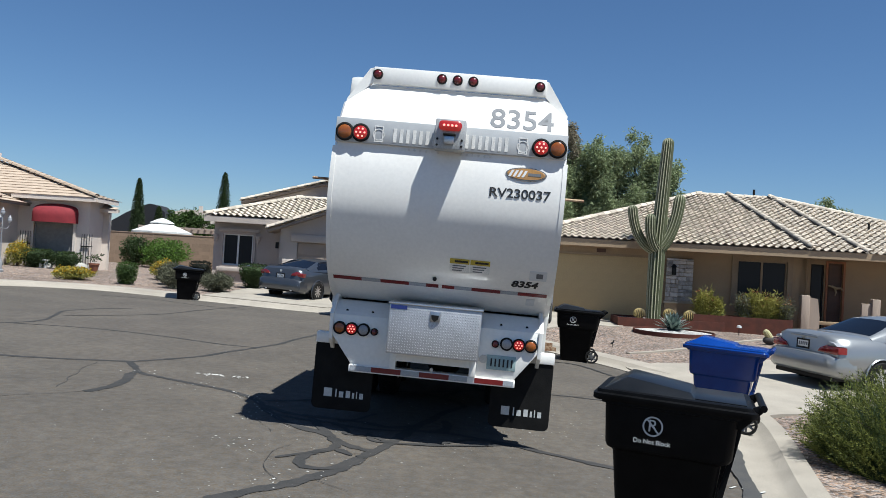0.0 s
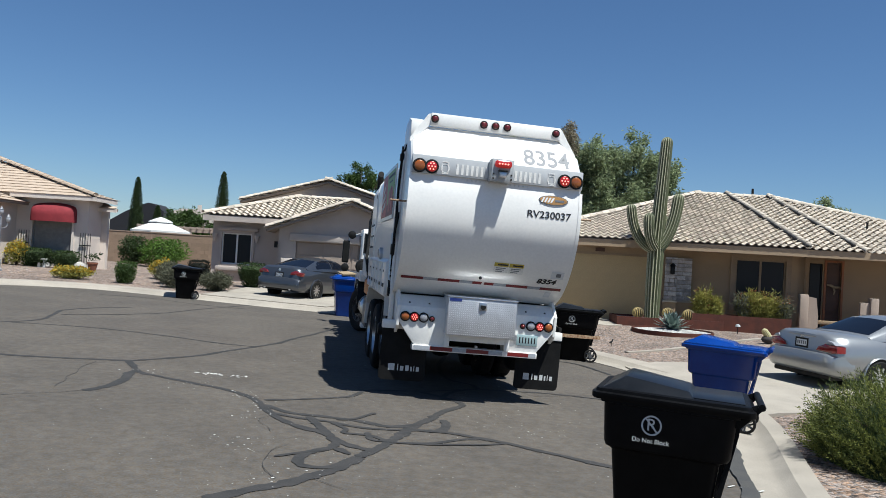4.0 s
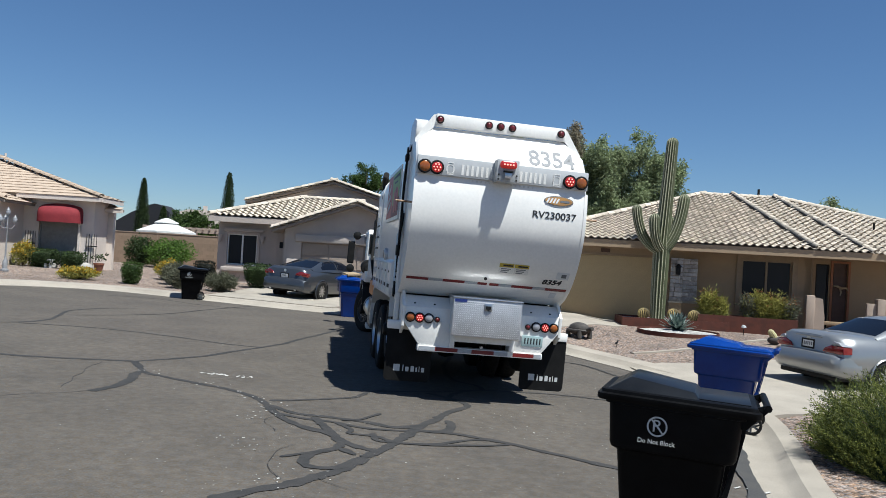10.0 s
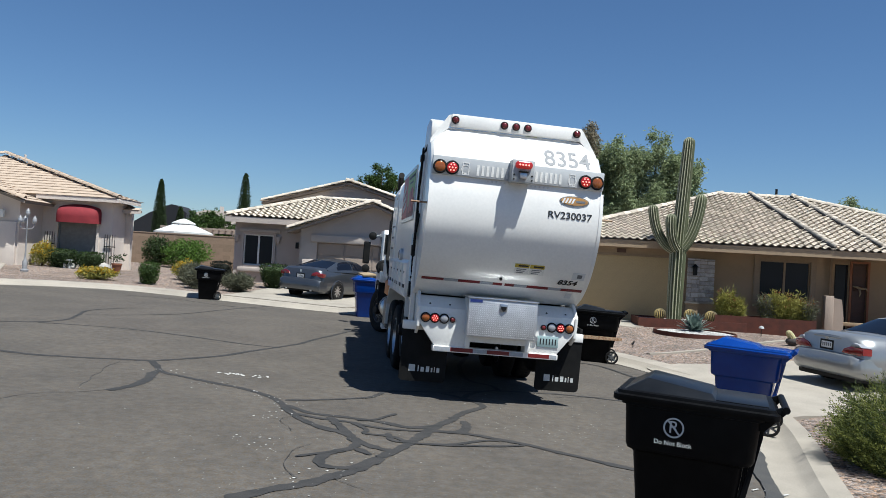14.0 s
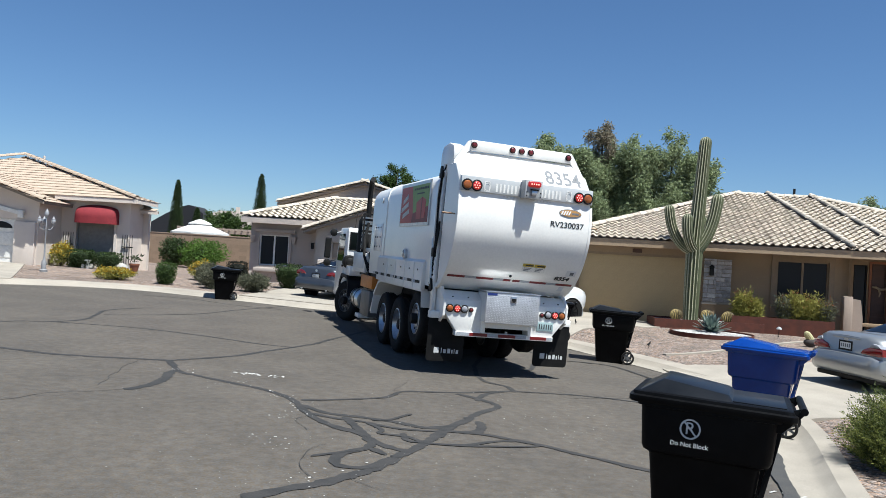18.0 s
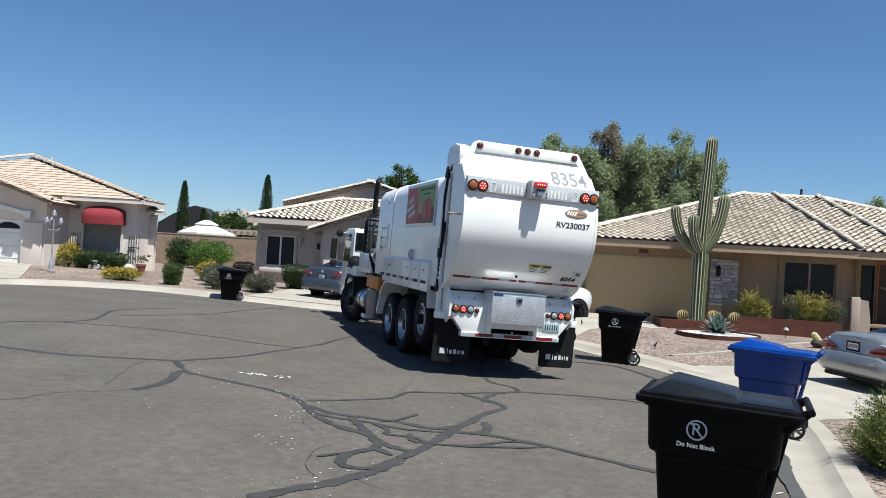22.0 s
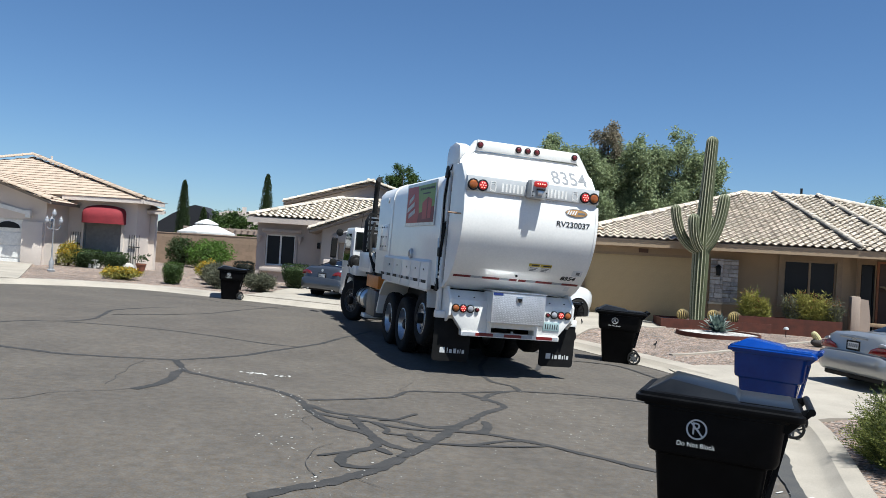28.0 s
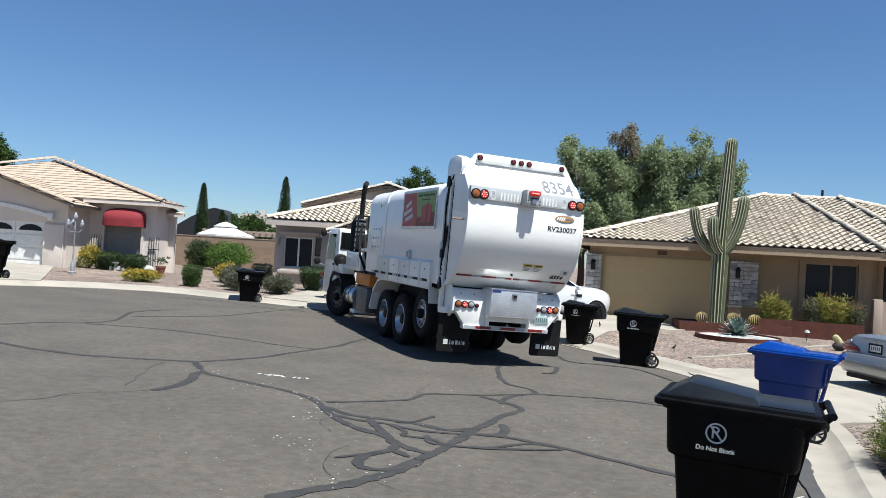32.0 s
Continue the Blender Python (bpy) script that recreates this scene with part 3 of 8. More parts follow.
def ridge_caps(parent, lines, tile_mat=None, r=0.13, step=0.36):
    """Barrel tiles laid over hips, ridges and rakes."""
    n = 6
    V = [(r * math.cos(math.pi * i / n) * (1 if k == 0 else 0.86), k * step * 1.15, r * 0.8 * math.sin(math.pi * i / n) + (0.02 if k == 0 else 0)) for k in (0, 1) for i in range(n + 1)]
    V += [(v[0] * 0.82, 0.003, v[2] * 0.75) for v in V[:n + 1]]
    F = [(i + 1, i, n + 1 + i, n + 2 + i) for i in range(n)] + [(2 * n + 2 + i + 1, 2 * n + 2 + i, i, i + 1) for i in range(n)]
    mats = []
    for a, b in lines:
        a, b = Vector(a), Vector(b)
        d = (b - a)
        q = d.normalized()
        x = q.cross(Vector((0, 0, 1))).normalized()
        z = x.cross(q)
        R = Matrix((x, q, z)).transposed().to_4x4()
        for i in range(int(d.length / step + 0.7)):
            mats.append(Matrix.Translation(a + q * step * i) @ R)
    ob = tagged(new("ridge_tiles", scatter_mesh("ridge_tiles", V, F, mats, tile_mat or TILE, 60)), kind="stuff")
    ob.parent = parent
    return ob


def panel_door(parent, name, x0, x1, y, z0, z1, cols, rows, material, face=0.025, gap=0.03):
    d = part(name, cube(x0, x1, y, y + 0.06, z0, z1), material, parent)
    w, h = (x1 - x0) / cols, (z1 - z0) / rows
    bm = bmesh.new()
    prism(bm, [(0, 0), (w - 2 * gap, 0), (w - 2 * gap, h - 2 * gap), (0, h - 2 * gap)], -face, 0.0, "y", bevel=min(0.008, face * 0.4))
    me = mesh_of(bm, "panel", material)
    for i in range(cols):
        for j in range(rows):
            p = new("panel", me)
            p.parent, p.matrix_basis = d, pose(x0 + w * i + gap, y, z0 + h * j + gap)
    return d


def stone_veneer(parent, x0, x1, y, z0, z1, seed):
    """Ledge stones laid in courses, each a piece of its own."""
    rng = random.Random(seed)
    z = z0
    while z < z1 - 0.03:
        h = min(rng.uniform(0.09, 0.17), z1 - z)
        x = x0
        while x < x1 - 0.02:
            w = min(rng.uniform(0.14, 0.34), x1 - x)
            if x1 - (x + w) < 0.08:
                w = x1 - x
            part("stone", cube(x + 0.006, x + w - 0.006, y - rng.uniform(0.05, 0.09), y, z + 0.006, z + h - 0.006, bevel=0.008), STONE, parent)
            x += w
        z += h


SCREEN_GREY = mat("grey_sun_screen_mesh", (0.228, 0.217, 0.205), rough=0.85, spec=0.2)
STONE = mat("ledge_stone", (0.418, 0.38, 0.35), (0.304, 0.274, 0.247), rough=0.9, scale=6, fine=40, bump=0.6, bump_scale=40, rnd=0.3)
RUST = mat("rusted_steel", (0.091, 0.023, 0.011), (0.061, 0.017, 0.009), rough=0.85, scale=4, fine=40, bump=0.2)
DOOR_TRIM = mat("orange_brown_door_trim", (0.274, 0.099, 0.034), (0.213, 0.076, 0.027), rough=0.6, scale=4)
SUIT_WOOD = mat("driftwood", (0.34, 0.26, 0.15), (0.24, 0.17, 0.10), rough=0.85, scale=9)
DOOR_RED = mat("brown_door", (0.076, 0.034, 0.019), (0.057, 0.027, 0.015), rough=0.6, scale=4)


def tan_house():
    h = thing("house", pose(4.68, 28.0, 0.02, 0, 0, -12), "single-storey tan stucco house with barrel-tiled hip roof and wide garage", "house")
    bm = bmesh.new()
    wall_bm(bm, 0, 5.14, 0, 0.25, -0.3, 2.86, [(0.5, 4.62, -0.3, 2.42)])
    part("garage_wall", bm, STUCCO_TAN, h)
    bm = bmesh.new()
    box(bm, 0, 0.25, 0.25, 9, -0.3, 2.86)
    box(bm, 4.89, 5.14, 0.25, 0.6, -0.3, 2.86)
    box(bm, 5.14, 5.66, 0.34, 0.6, -0.3, 2.86)
    part("side_wall", bm, STUCCO_TAN, h)
    bm = bmesh.new()
    wall_bm(bm, 5.14, 9.5, 0.6, 0.85, -0.3, 2.95, [(7.2, 8.87, 0.92, 2.55)])
    part("front_wall", bm, STUCCO_TAN, h)
    bm = bmesh.new()
    prism(bm, [(9.28, 0.6), (9.5, 0.6), (9.74, 1.2), (9.5, 1.2)], -0.3, 2.95, "z")
    part("porch_side_wall", bm, STUCCO_TAN, h)
    bm = bmesh.new()
    wall_bm(bm, 9.5, 17, 1.2, 1.45, -0.3, 2.95, [(9.82, 10.26, 0.1, 2.55), (10.38, 10.88, -0.05, 2.61)])
    part("porch_wall", bm, STUCCO_TAN, h)
    part("back_wall", cube(0.25, 17, 12, 12.25, -0.3, 2.86), STUCCO_TAN, h)
    part("room_wall", cube(0.3, 16.9, 5.0, 5.1, -0.3, 2.7), DARK, h)
    panel_door(h, "garage_door", 0.5, 4.62, 0.12, -0.02, 2.42, 8, 4, GARAGE_TAN, face=0.003, gap=0.004)
    bm = bmesh.new()
    box(bm, 0.42, 0.5, -0.02, 0.2, -0.3, 2.50)
    box(bm, 4.62, 4.70, -0.02, 0.2, -0.3, 2.50)
    box(bm, 0.5, 4.62, -0.02, 0.2, 2.42, 2.50)
    part("garage_trim", bm, TRIM_TAN, h)
    for k, (a, b, y) in enumerate(((-0.11, 0.42, 0.0), (4.70, 5.12, 0.0), (5.14, 5.66, 0.34))):
        pier = part("stone_pier", cube(a, b, y - 0.10, y, 0.98, 2.46), TRIM_TAN, h, "pier faced with pale ledge stone")
        stone_veneer(pier, a, b, y - 0.10, 0.98, 2.46, 4 + k)
        part("ledge", cube(a - (0 if k == 2 else 0.03), b + 0.03, y - 0.18, y, 0.90, 0.98, bevel=0.01), CONCRETE, pier)
        part("pier_base", cube(a, b, y - 0.12, y, -0.3, 0.90), STUCCO_TAN, pier)
        if k < 2:
            c = a + 0.25
            sc = part("wall_lamp", cube(c - 0.07, c + 0.07, -0.30, -0.19, 1.88, 2.16, bevel=0.02), DARK, h)
            part("lamp_cap", lathe(bmesh.new(), [(0.11, 0), (0.02, 0.1)], 8, pose(c, -0.245, 2.16)), DARK, sc)
    window(h, 7.2, 8.87, 0.6, 0.92, 2.55, TRIM_TAN, 2, TRIM_TAN, 0.18)
    window(h, 9.82, 10.26, 1.2, 0.1, 2.55, TRIM_TAN, 1, DARK, 0.0)
    panel_door(h, "front_door", 10.38, 10.88, 1.3, -0.05, 2.61, 1, 3, DOOR_RED, gap=0.05)
    part("door_frame", wall_bm(bmesh.new(), 10.31, 10.95, 1.14, 1.2, -0.05, 2.68, [(10.38, 10.88, -0.05, 2.61)]), DOOR_TRIM, h)
    orn = part("driftwood_ornament", tube(bmesh.new(), [(10.40, 1.12, 1.82), (10.52, 1.08, 1.80), (10.66, 1.10, 1.74), (10.80, 1.06, 1.76), (10.90, 1.1, 1.66)], [0.02, 0.04, 0.045, 0.035, 0.012], 8), SUIT_WOOD, h, "pale driftwood branch")
    part("twig", tube(bmesh.new(), [(10.60, 1.09, 1.76), (10.64, 1.06, 1.60), (10.62, 1.08, 1.48)], [0.03, 0.03, 0.012], 6), SUIT_WOOD, orn)
    part("house_number_sign", cube(2.30, 2.62, -0.03, -0.005, 2.53, 2.66), DOOR_RED, h)
    for a, b in ((9.09, 9.36), (11.30, 11.55), (12.2, 12.5)):
        part("porch_pier", cube(a, b, -0.5, -0.2, -0.1, 1.46, bevel=0.02), STUCCO, h, "cream stucco porch pier")
    part("porch_rail_wall", prism(bmesh.new(), [(9.36, -0.1), (9.36, 1.40), (9.62, 1.36), (9.70, 0.75), (9.70, -0.1)], -0.42, -0.28, "y"), STUCCO, h)
    part("porch_rail_wall", cube(11.0, 11.30, -0.42, -0.28, -0.1, 1.30, bevel=0.01), STUCCO, h)
    part("porch_bench", cube(9.70, 10.6, -0.40, -0.28, 0.50, 0.62, bevel=0.01), STUCCO_TAN, h)
    k = math.tan(radians(18.4))
    zf = lambda y, e=2.96: e + k * (y + 0.6)
    # front slopes, stepped at two rakes
    roof_slope(h, "roof_front", [(-0.45, -0.6), (5.75, -0.6), (9.30, -0.6), (7.9, 6.6), (6.75, 6.6)], 2.96, -0.6, 18.4, singles=300, seed=3)
    roof_slope(h, "roof_entry", [(9.36, -0.6), (11.05, -0.6), (9.6, 6.6), (7.98, 6.6)], 2.93, -0.6, 18.4, seed=4)
    roof_slope(h, "roof_wing", [(11.10, -0.6), (17.2, -0.6), (12.6, 4.0), (9.66, 6.6)], 2.89, -0.6, 18.4, seed=5)
    roof_slope(h, "roof_left", [(-0.45, -0.6), (6.75, 6.6), (6.75, 6.7), (-0.45, 13)], 2.96, (-0.45, 0), 18.4, turn=-90, seed=6)
    roof_slope(h, "roof_right", [(17.2, -0.6), (17.2, 13), (9.7, 6.7), (12.6, 4.0)], 2.84, (17.2, 0), 18.4, turn=90, seed=7)
    roof_slope(h, "roof_back", [(-0.45, 13), (6.75, 6.7), (9.7, 6.7), (17.2, 13)], 2.96, (0, 13), 18.4, turn=180, seed=8)
    ridge_caps(h, [((-0.45, -0.6, 3.02), (6.75, 6.6, zf(6.6) + 0.06)), ((6.75, 6.62, zf(6.6) + 0.0), (9.65, 6.62, zf(6.6) - 0.04)),
                    ((9.6, 6.6, zf(6.6)), (12.6, 4.0, zf(4.0, 2.9))), ((12.6, 4.0, zf(4.0, 2.9)), (17.2, -0.6, 2.9))])
    # raised caps over the two hips of the entry; dark bars draw the shadowed gap on their shaded side
    ridge_caps(h, [((9.36, -0.62, 3.06), (7.96, 6.6, zf(6.6) + 0.07)), ((11.11, -0.62, 2.99), (9.66, 6.6, zf(6.6) + 0.04))], r=0.10)
    for x0, x1, z0 in ((9.30, 7.90, 2.98), (11.05, 9.60, 2.93)):
        # added dark tube, stands in for the shadow the caps cast to the left
        part("hip_shadow_bar", tube(bmesh.new(), [(x0 - 0.11, -0.6, z0 + 0.06), (x1 - 0.11, 6.55, zf(6.55) + (z0 - 2.96) + 0.06)], 0.065, 5), DARK, h)
    bm = bmesh.new()
    box(bm, -0.44, 17.1, -0.625, -0.585, 2.71, 2.955)
    box(bm, -0.48, -0.44, -0.585, 12, 2.71, 2.955)
    part("fascia", bm, FASCIA, h)
    part("soffit", cube(-0.38, 17.1, -0.54, 1.0, 2.86, 2.88), STUCCO_TAN, h)
    part("roof_vent", lathe(bmesh.new(), [(0.05, 0), (0.05, 0.35)], 10, pose(9.0, 6.9, zf(6.6))), DARK, h)
    part("roof_vent", lathe(bmesh.new(), [(0.04, 0), (0.04, 0.25)], 10, pose(12.0, 2.2, zf(2.2))), DARK, h)
    return h


def awning(h):
    """A bowed red fabric awning."""
    bm = bmesh.new()
    x0, x1 = -14.92, -13.20
    n = 10
    rows = []
    for i in range(n + 1):
        a = math.pi / 2 * i / n
        y, z = 32.86 - 0.62 * math.sin(a), 2.28 + 0.52 * math.cos(a)
        half = (x1 - x0) / 2 * (1 - 0.42 * (1 - math.sin(a)) ** 1.6)
        # rounded in plan: the ends fall back to the wall
        rows.append([bm.verts.new(((x0 + x1) / 2 + half * math.sin(b), 32.86 - (32.86 - y) * max(0.0, math.cos(b)) ** 0.35, z - 0.10 * (1 - math.sin(a)) * (1 - math.cos(b)))) for b in (math.pi / 2 * (j / 8 - 1) for j in range(17))])
    rows.append([bm.verts.new((v.co.x, v.co.y, 2.02)) for v in rows[-1]])
    for p, q in zip(rows, rows[1:]):
        for j in range(16):
            bm.faces.new((p[j], q[j], q[j + 1], p[j + 1]))
    bmesh.ops.recalc_face_normals(bm, faces=bm.faces[:])
    m = mat("red_canvas", (0.205, 0.017, 0.023), (0.175, 0.014, 0.02), rough=0.85, scale=6, fine=160)
    part("awning", bm, m, h, "bowed dark red canvas awning", smooth=60)


def end_house():
    h = thing("house", pose(0, 0, 0.52), "single-storey rosy stucco house with pale tiled roof and red awning", "house")
    S = STUCCO_GREY
    bm = bmesh.new()
    wall_bm(bm, -15.7, -12.75, 32.85, 33.1, -0.2, 3.05, [(-14.93, -13.36, 0.73, 2.25)])
    part("front_wall", bm, S, h)
    part("side_wall", cube(-13.0, -12.75, 33.1, 34.3, -0.2, 3.05), S, h)
    bm = bmesh.new()
    box(bm, -13.0, -12.50, 34.3, 34.55, -0.2, 2.7)
    part("wing_wall", bm, S, h)
    window(h, -14.93, -13.36, 32.85, 0.73, 2.25, S, 1, SCREEN_GREY, 0.1, glass=SCREEN_GREY)
    bm = bmesh.new()
    wall_bm(bm, -22.45, -15.60, 31.0, 31.25, -0.2, 2.75, [(-21.35, -16.50, -0.2, 2.0)])
    prism(bm, [(-22.45, 2.75), (-15.60, 2.75), (-19.02, 3.95)], 31.0, 31.25, "y")
    part("garage_wall", bm, S, h)
    part("garage_side_wall", cube(-15.85, -15.60, 31.25, 34, -0.2, 2.75), S, h)
    part("garage_pier", cube(-16.48, -15.67, 30.88, 31.0, -0.2, 1.9, bevel=0.01), S, h)
    d = panel_door(h, "garage_door", -21.35, -16.50, 31.1, -0.1, 2.0, 4, 4, WHITE_TRIM)
    for i in range(4):
        bm = bmesh.new()
        c = -21.35 + 4.85 * (i + 0.5) / 4
        prism(bm, [(c - 0.48, 1.62), (c + 0.48, 1.62), (c + 0.40, 1.76), (c + 0.2, 1.85), (c, 1.88), (c - 0.2, 1.85), (c - 0.40, 1.76)], 31.06, 31.09, "y")
        part("arched_lite", bm, GLASS_DARK, d)
    bm = bmesh.new()
    n = 12
    arc = [(-21.65 + 5.45 * i / n, 2.12 + 0.42 * math.sin(math.pi * i / n)) for i in range(n + 1)]
    for (a, za), (b, zb) in zip(arc, arc[1:]):
        prism(bm, [(a, za), (b, zb), (b, zb + 0.16), (a, za + 0.16)], 30.92, 31.0, "y")
    part("arch_trim", bm, WHITE_TRIM, h)
    part("wall_lamp", cube(-16.30, -16.10, 30.72, 30.88, 2.05, 2.35, bevel=0.02), WHITE_TRIM, h)
    awning(h)
    pitch = 21.5
    k = math.tan(radians(pitch))
    e = 3.1
    za = e + k * 5.1
    roof_slope(h, "roof_front", [(-27.0, 32.42), (-12.35, 32.42), (-19.6, 37.3)], e, 32.42, pitch, col=0.33, row=0.36, flat=True, tile_mat=TILE_PALE, seed=11)
    roof_slope(h, "roof_right", [(-12.35, 32.42), (-12.35, 34.9), (-19.6, 37.3)], e, (-12.35, 0), math.degrees(math.atan((za - e) / 7.4)), turn=90, col=0.33, row=0.36, flat=True, tile_mat=TILE_PALE, seed=12)
    roof_slope(h, "wing_roof", [(-13.4, 33.92), (-11.95, 33.92), (-13.2, 35.2), (-13.4, 35.2)], 2.72, 33.92, 17, col=0.33, row=0.36, flat=True, tile_mat=TILE_PALE, seed=13)
    g = 18.5
    kg = math.tan(radians(g))
    roof_slope(h, "garage_roof_right", [(-15.15, 30.4), (-15.15, 34.2), (-19.02, 36), (-19.02, 30.4)], 2.72, (-15.15, 0), g, turn=90, col=0.33, row=0.36, flat=True, tile_mat=TILE_PALE, seed=14)
    roof_slope(h, "garage_roof_left", [(-22.90, 30.4), (-19.02, 30.4), (-19.02, 36), (-22.90, 34.2)], 2.72, (-22.90, 0), g, turn=-90, col=0.33, row=0.36, flat=True, tile_mat=TILE_PALE, seed=15)
    ridge_caps(h, [((-12.35, 32.42, e + 0.06), (-19.6, 37.3, za + 0.06)), ((-27.0, 32.42, e + 0.06), (-19.6, 37.3, za + 0.06)),
                   ((-15.15, 30.42, 2.78), (-19.02, 30.42, 2.78 + kg * 3.87)), ((-22.90, 30.42, 2.78), (-19.02, 30.42, 2.78 + kg * 3.87))], TILE_PALE)
    bm = bmesh.new()
    box(bm, -15.7, -12.35, 32.38, 32.415, 2.93, 3.10)
    box(bm, -12.345, -12.31, 32.42, 34.8, 2.93, 3.10)
    box(bm, -13.4, -12.0, 33.88, 33.915, 2.58, 2.72)
    part("fascia", bm, S, h)
    part("soffit", cube(-15.7, -12.354, 32.45, 33.0, 3.02, 3.05), S, h)
    part("roof_vent", lathe(bmesh.new(), [(0.05, 0), (0.05, 0.4)], 8, pose(-18.7, 37.3, za - 0.35)), S, h)
    # iron gate panels beside the window
    for x in (-15.45, -13.0):
        gt = new("iron_grille")
        gt.parent = h
        for i in range(5):
            part("bar", cube(x + 0.1 * i, x + 0.1 * i + 0.013, 32.80, 32.82, 0.35, 1.62), DARK, gt)
        part("rail", cube(x - 0.02, x + 0.44, 32.79, 32.83, 1.1, 1.14), DARK, gt)
    return h


def middle_house():
    h = thing("house", pose(0, 0, 0.32), "single-storey grey-pink stucco house with tiled gables", "house")
    S = STUCCO_ROSE
    bm = bmesh.new()
    wall_bm(bm, -7.85, -4.9, 33.5, 33.75, -0.3, 2.8, [(-7.46, -6.21, 0.90, 2.2)])
    part("front_wall", bm, S, h)
    part("side_wall", cube(-7.85, -7.6, 33.75, 42, -0.3, 2.8), S, h)
    window(h, -7.46, -6.21, 33.5, 0.90, 2.2, STUCCO_ROSE, 2, WHITE_TRIM, 0.10, sill=True)
    part("window_head", cube(-7.62, -5.95, 33.34, 33.5, 2.30, 2.44, bevel=0.02), S, h)
    bm = bmesh.new()
    wall_bm(bm, -4.9, 0.9, 32.2, 32.45, -0.3, 2.55, [(-4.2, 0.3, -0.3, 2.0)])
    prism(bm, [(-4.9, 2.55), (0.9, 2.55), (-2.0, 3.65)], 32.2, 32.45, "y")
    part("garage_wall", bm, S, h)
    part("garage_side_wall", cube(-4.9, -4.65, 32.45, 33.5, -0.3, 2.55), S, h)
    part("garage_lintel", cube(-4.45, 0.5, 32.08, 32.2, 2.02, 2.32, bevel=0.02), S, h)
    panel_door(h, "garage_door", -4.2, 0.3, 32.3, -0.1, 2.0, 4, 4, STUCCO)
    part("garage_pillar", cube(-4.75, -4.3, 32.0, 32.2, -0.3, 1.3, bevel=0.02), S, h)
    bm = bmesh.new()
    prism(bm, [(-7.8, 2.5), (0.3, 2.5), (0.3, 3.86), (-3.75, 5.1), (-7.8, 3.86)], 40.0, 40.25, "y")
    part("upper_gable_wall", bm, S, h)
    k = math.tan(radians(18.4))
    roof_slope(h, "roof_front", [(-8.15, 32.9), (-4.4, 32.9), (-1.6, 35.7), (-2.0, 36.2), (-4.85, 36.2)], 2.90, 32.9, 18.4, seed=21)
    roof_slope(h, "roof_left", [(-8.15, 32.9), (-4.85, 36.2), (-4.85, 40), (-8.15, 40)], 2.90, (-8.15, 0), 18.4, turn=-90, seed=22)
    roof_slope(h, "garage_roof_left", [(-5.35, 31.7), (-2.0, 31.7), (-2.0, 37), (-5.35, 36)], 2.42, (-5.35, 0), 20.5, turn=-90, seed=23)
    roof_slope(h, "garage_roof_right", [(-2.0, 31.7), (1.35, 31.7), (1.35, 36), (-2.0, 37)], 2.42, (1.35, 0), 20.5, turn=90, seed=24)
    roof_slope(h, "upper_roof_left", [(-8.1, 39.7), (-3.75, 39.7), (-3.75, 46), (-8.1, 46)], 3.94, (-8.1, 0), 16, turn=-90, seed=25)
    roof_slope(h, "upper_roof_right", [(-3.75, 39.7), (0.6, 39.7), (0.6, 46), (-3.75, 46)], 3.94, (0.6, 0), 16, turn=90, seed=26)
    kg, ku = math.tan(radians(20.5)), math.tan(radians(16))
    ridge_caps(h, [((-5.35, 31.72, 2.5), (-2.0, 31.72, 2.5 + kg * 3.35)), ((1.35, 31.72, 2.5), (-2.0, 31.72, 2.5 + kg * 3.35)), ((-8.15, 32.9, 2.96), (-4.85, 36.2, 2.96 + k * 3.3)), ((-4.85, 36.2, 2.96 + k * 3.3), (-2.0, 36.2, 2.96 + k * 3.3)),
                   ((-8.1, 39.72, 4.02), (-3.75, 39.72, 4.02 + ku * 4.35)), ((0.6, 39.72, 4.02), (-3.75, 39.72, 4.02 + ku * 4.35))])
    bm = bmesh.new()
    box(bm, -8.15, -4.9, 32.855, 32.895, 2.66, 2.89)
    part("fascia", bm, S, h)
    for x in (-5.05,):
        part("downlight", cube(x, x + 0.12, 32.05, 32.18, 1.7, 1.95), DARK, h)
    for x in (-7.75, -6.0):
        part("wall_pot", lathe(bmesh.new(), [(0.05, 0), (0.11, 0.22), (0.12, 0.3)], 10, pose(x, 33.38, 1.85)), S, h)
    return h


tan_house()
end_house()
middle_house()

# ---- wheeled bins ----
def ring_section(hx, y0, y1, z, r, n=5):
    """A rounded rectangle at height z."""
    pts = []
    for cx, cy, a0 in ((hx - r, y1 - r, 0), (-hx + r, y1 - r, 90), (-hx + r, y0 + r, 180), (hx - r, y0 + r, 270)):
        for i in range(n):
            a = radians(a0 + 90 * i / (n - 1))
            pts.append((cx + r * math.cos(a), cy + r * math.sin(a), z))
    return pts


def loft(bm, sections, caps=True):
    rings = [[bm.verts.new(p) for p in s] for s in sections]
    for a, b in zip(rings, rings[1:]):
        n = len(a)
        for i in range(n):
            j = (i + 1) % n
            bm.faces.new((a[i], a[j], b[j], b[i]))
    if caps:
        bm.faces.new(rings[0][::-1])
        bm.faces.new(rings[-1])
    return bm


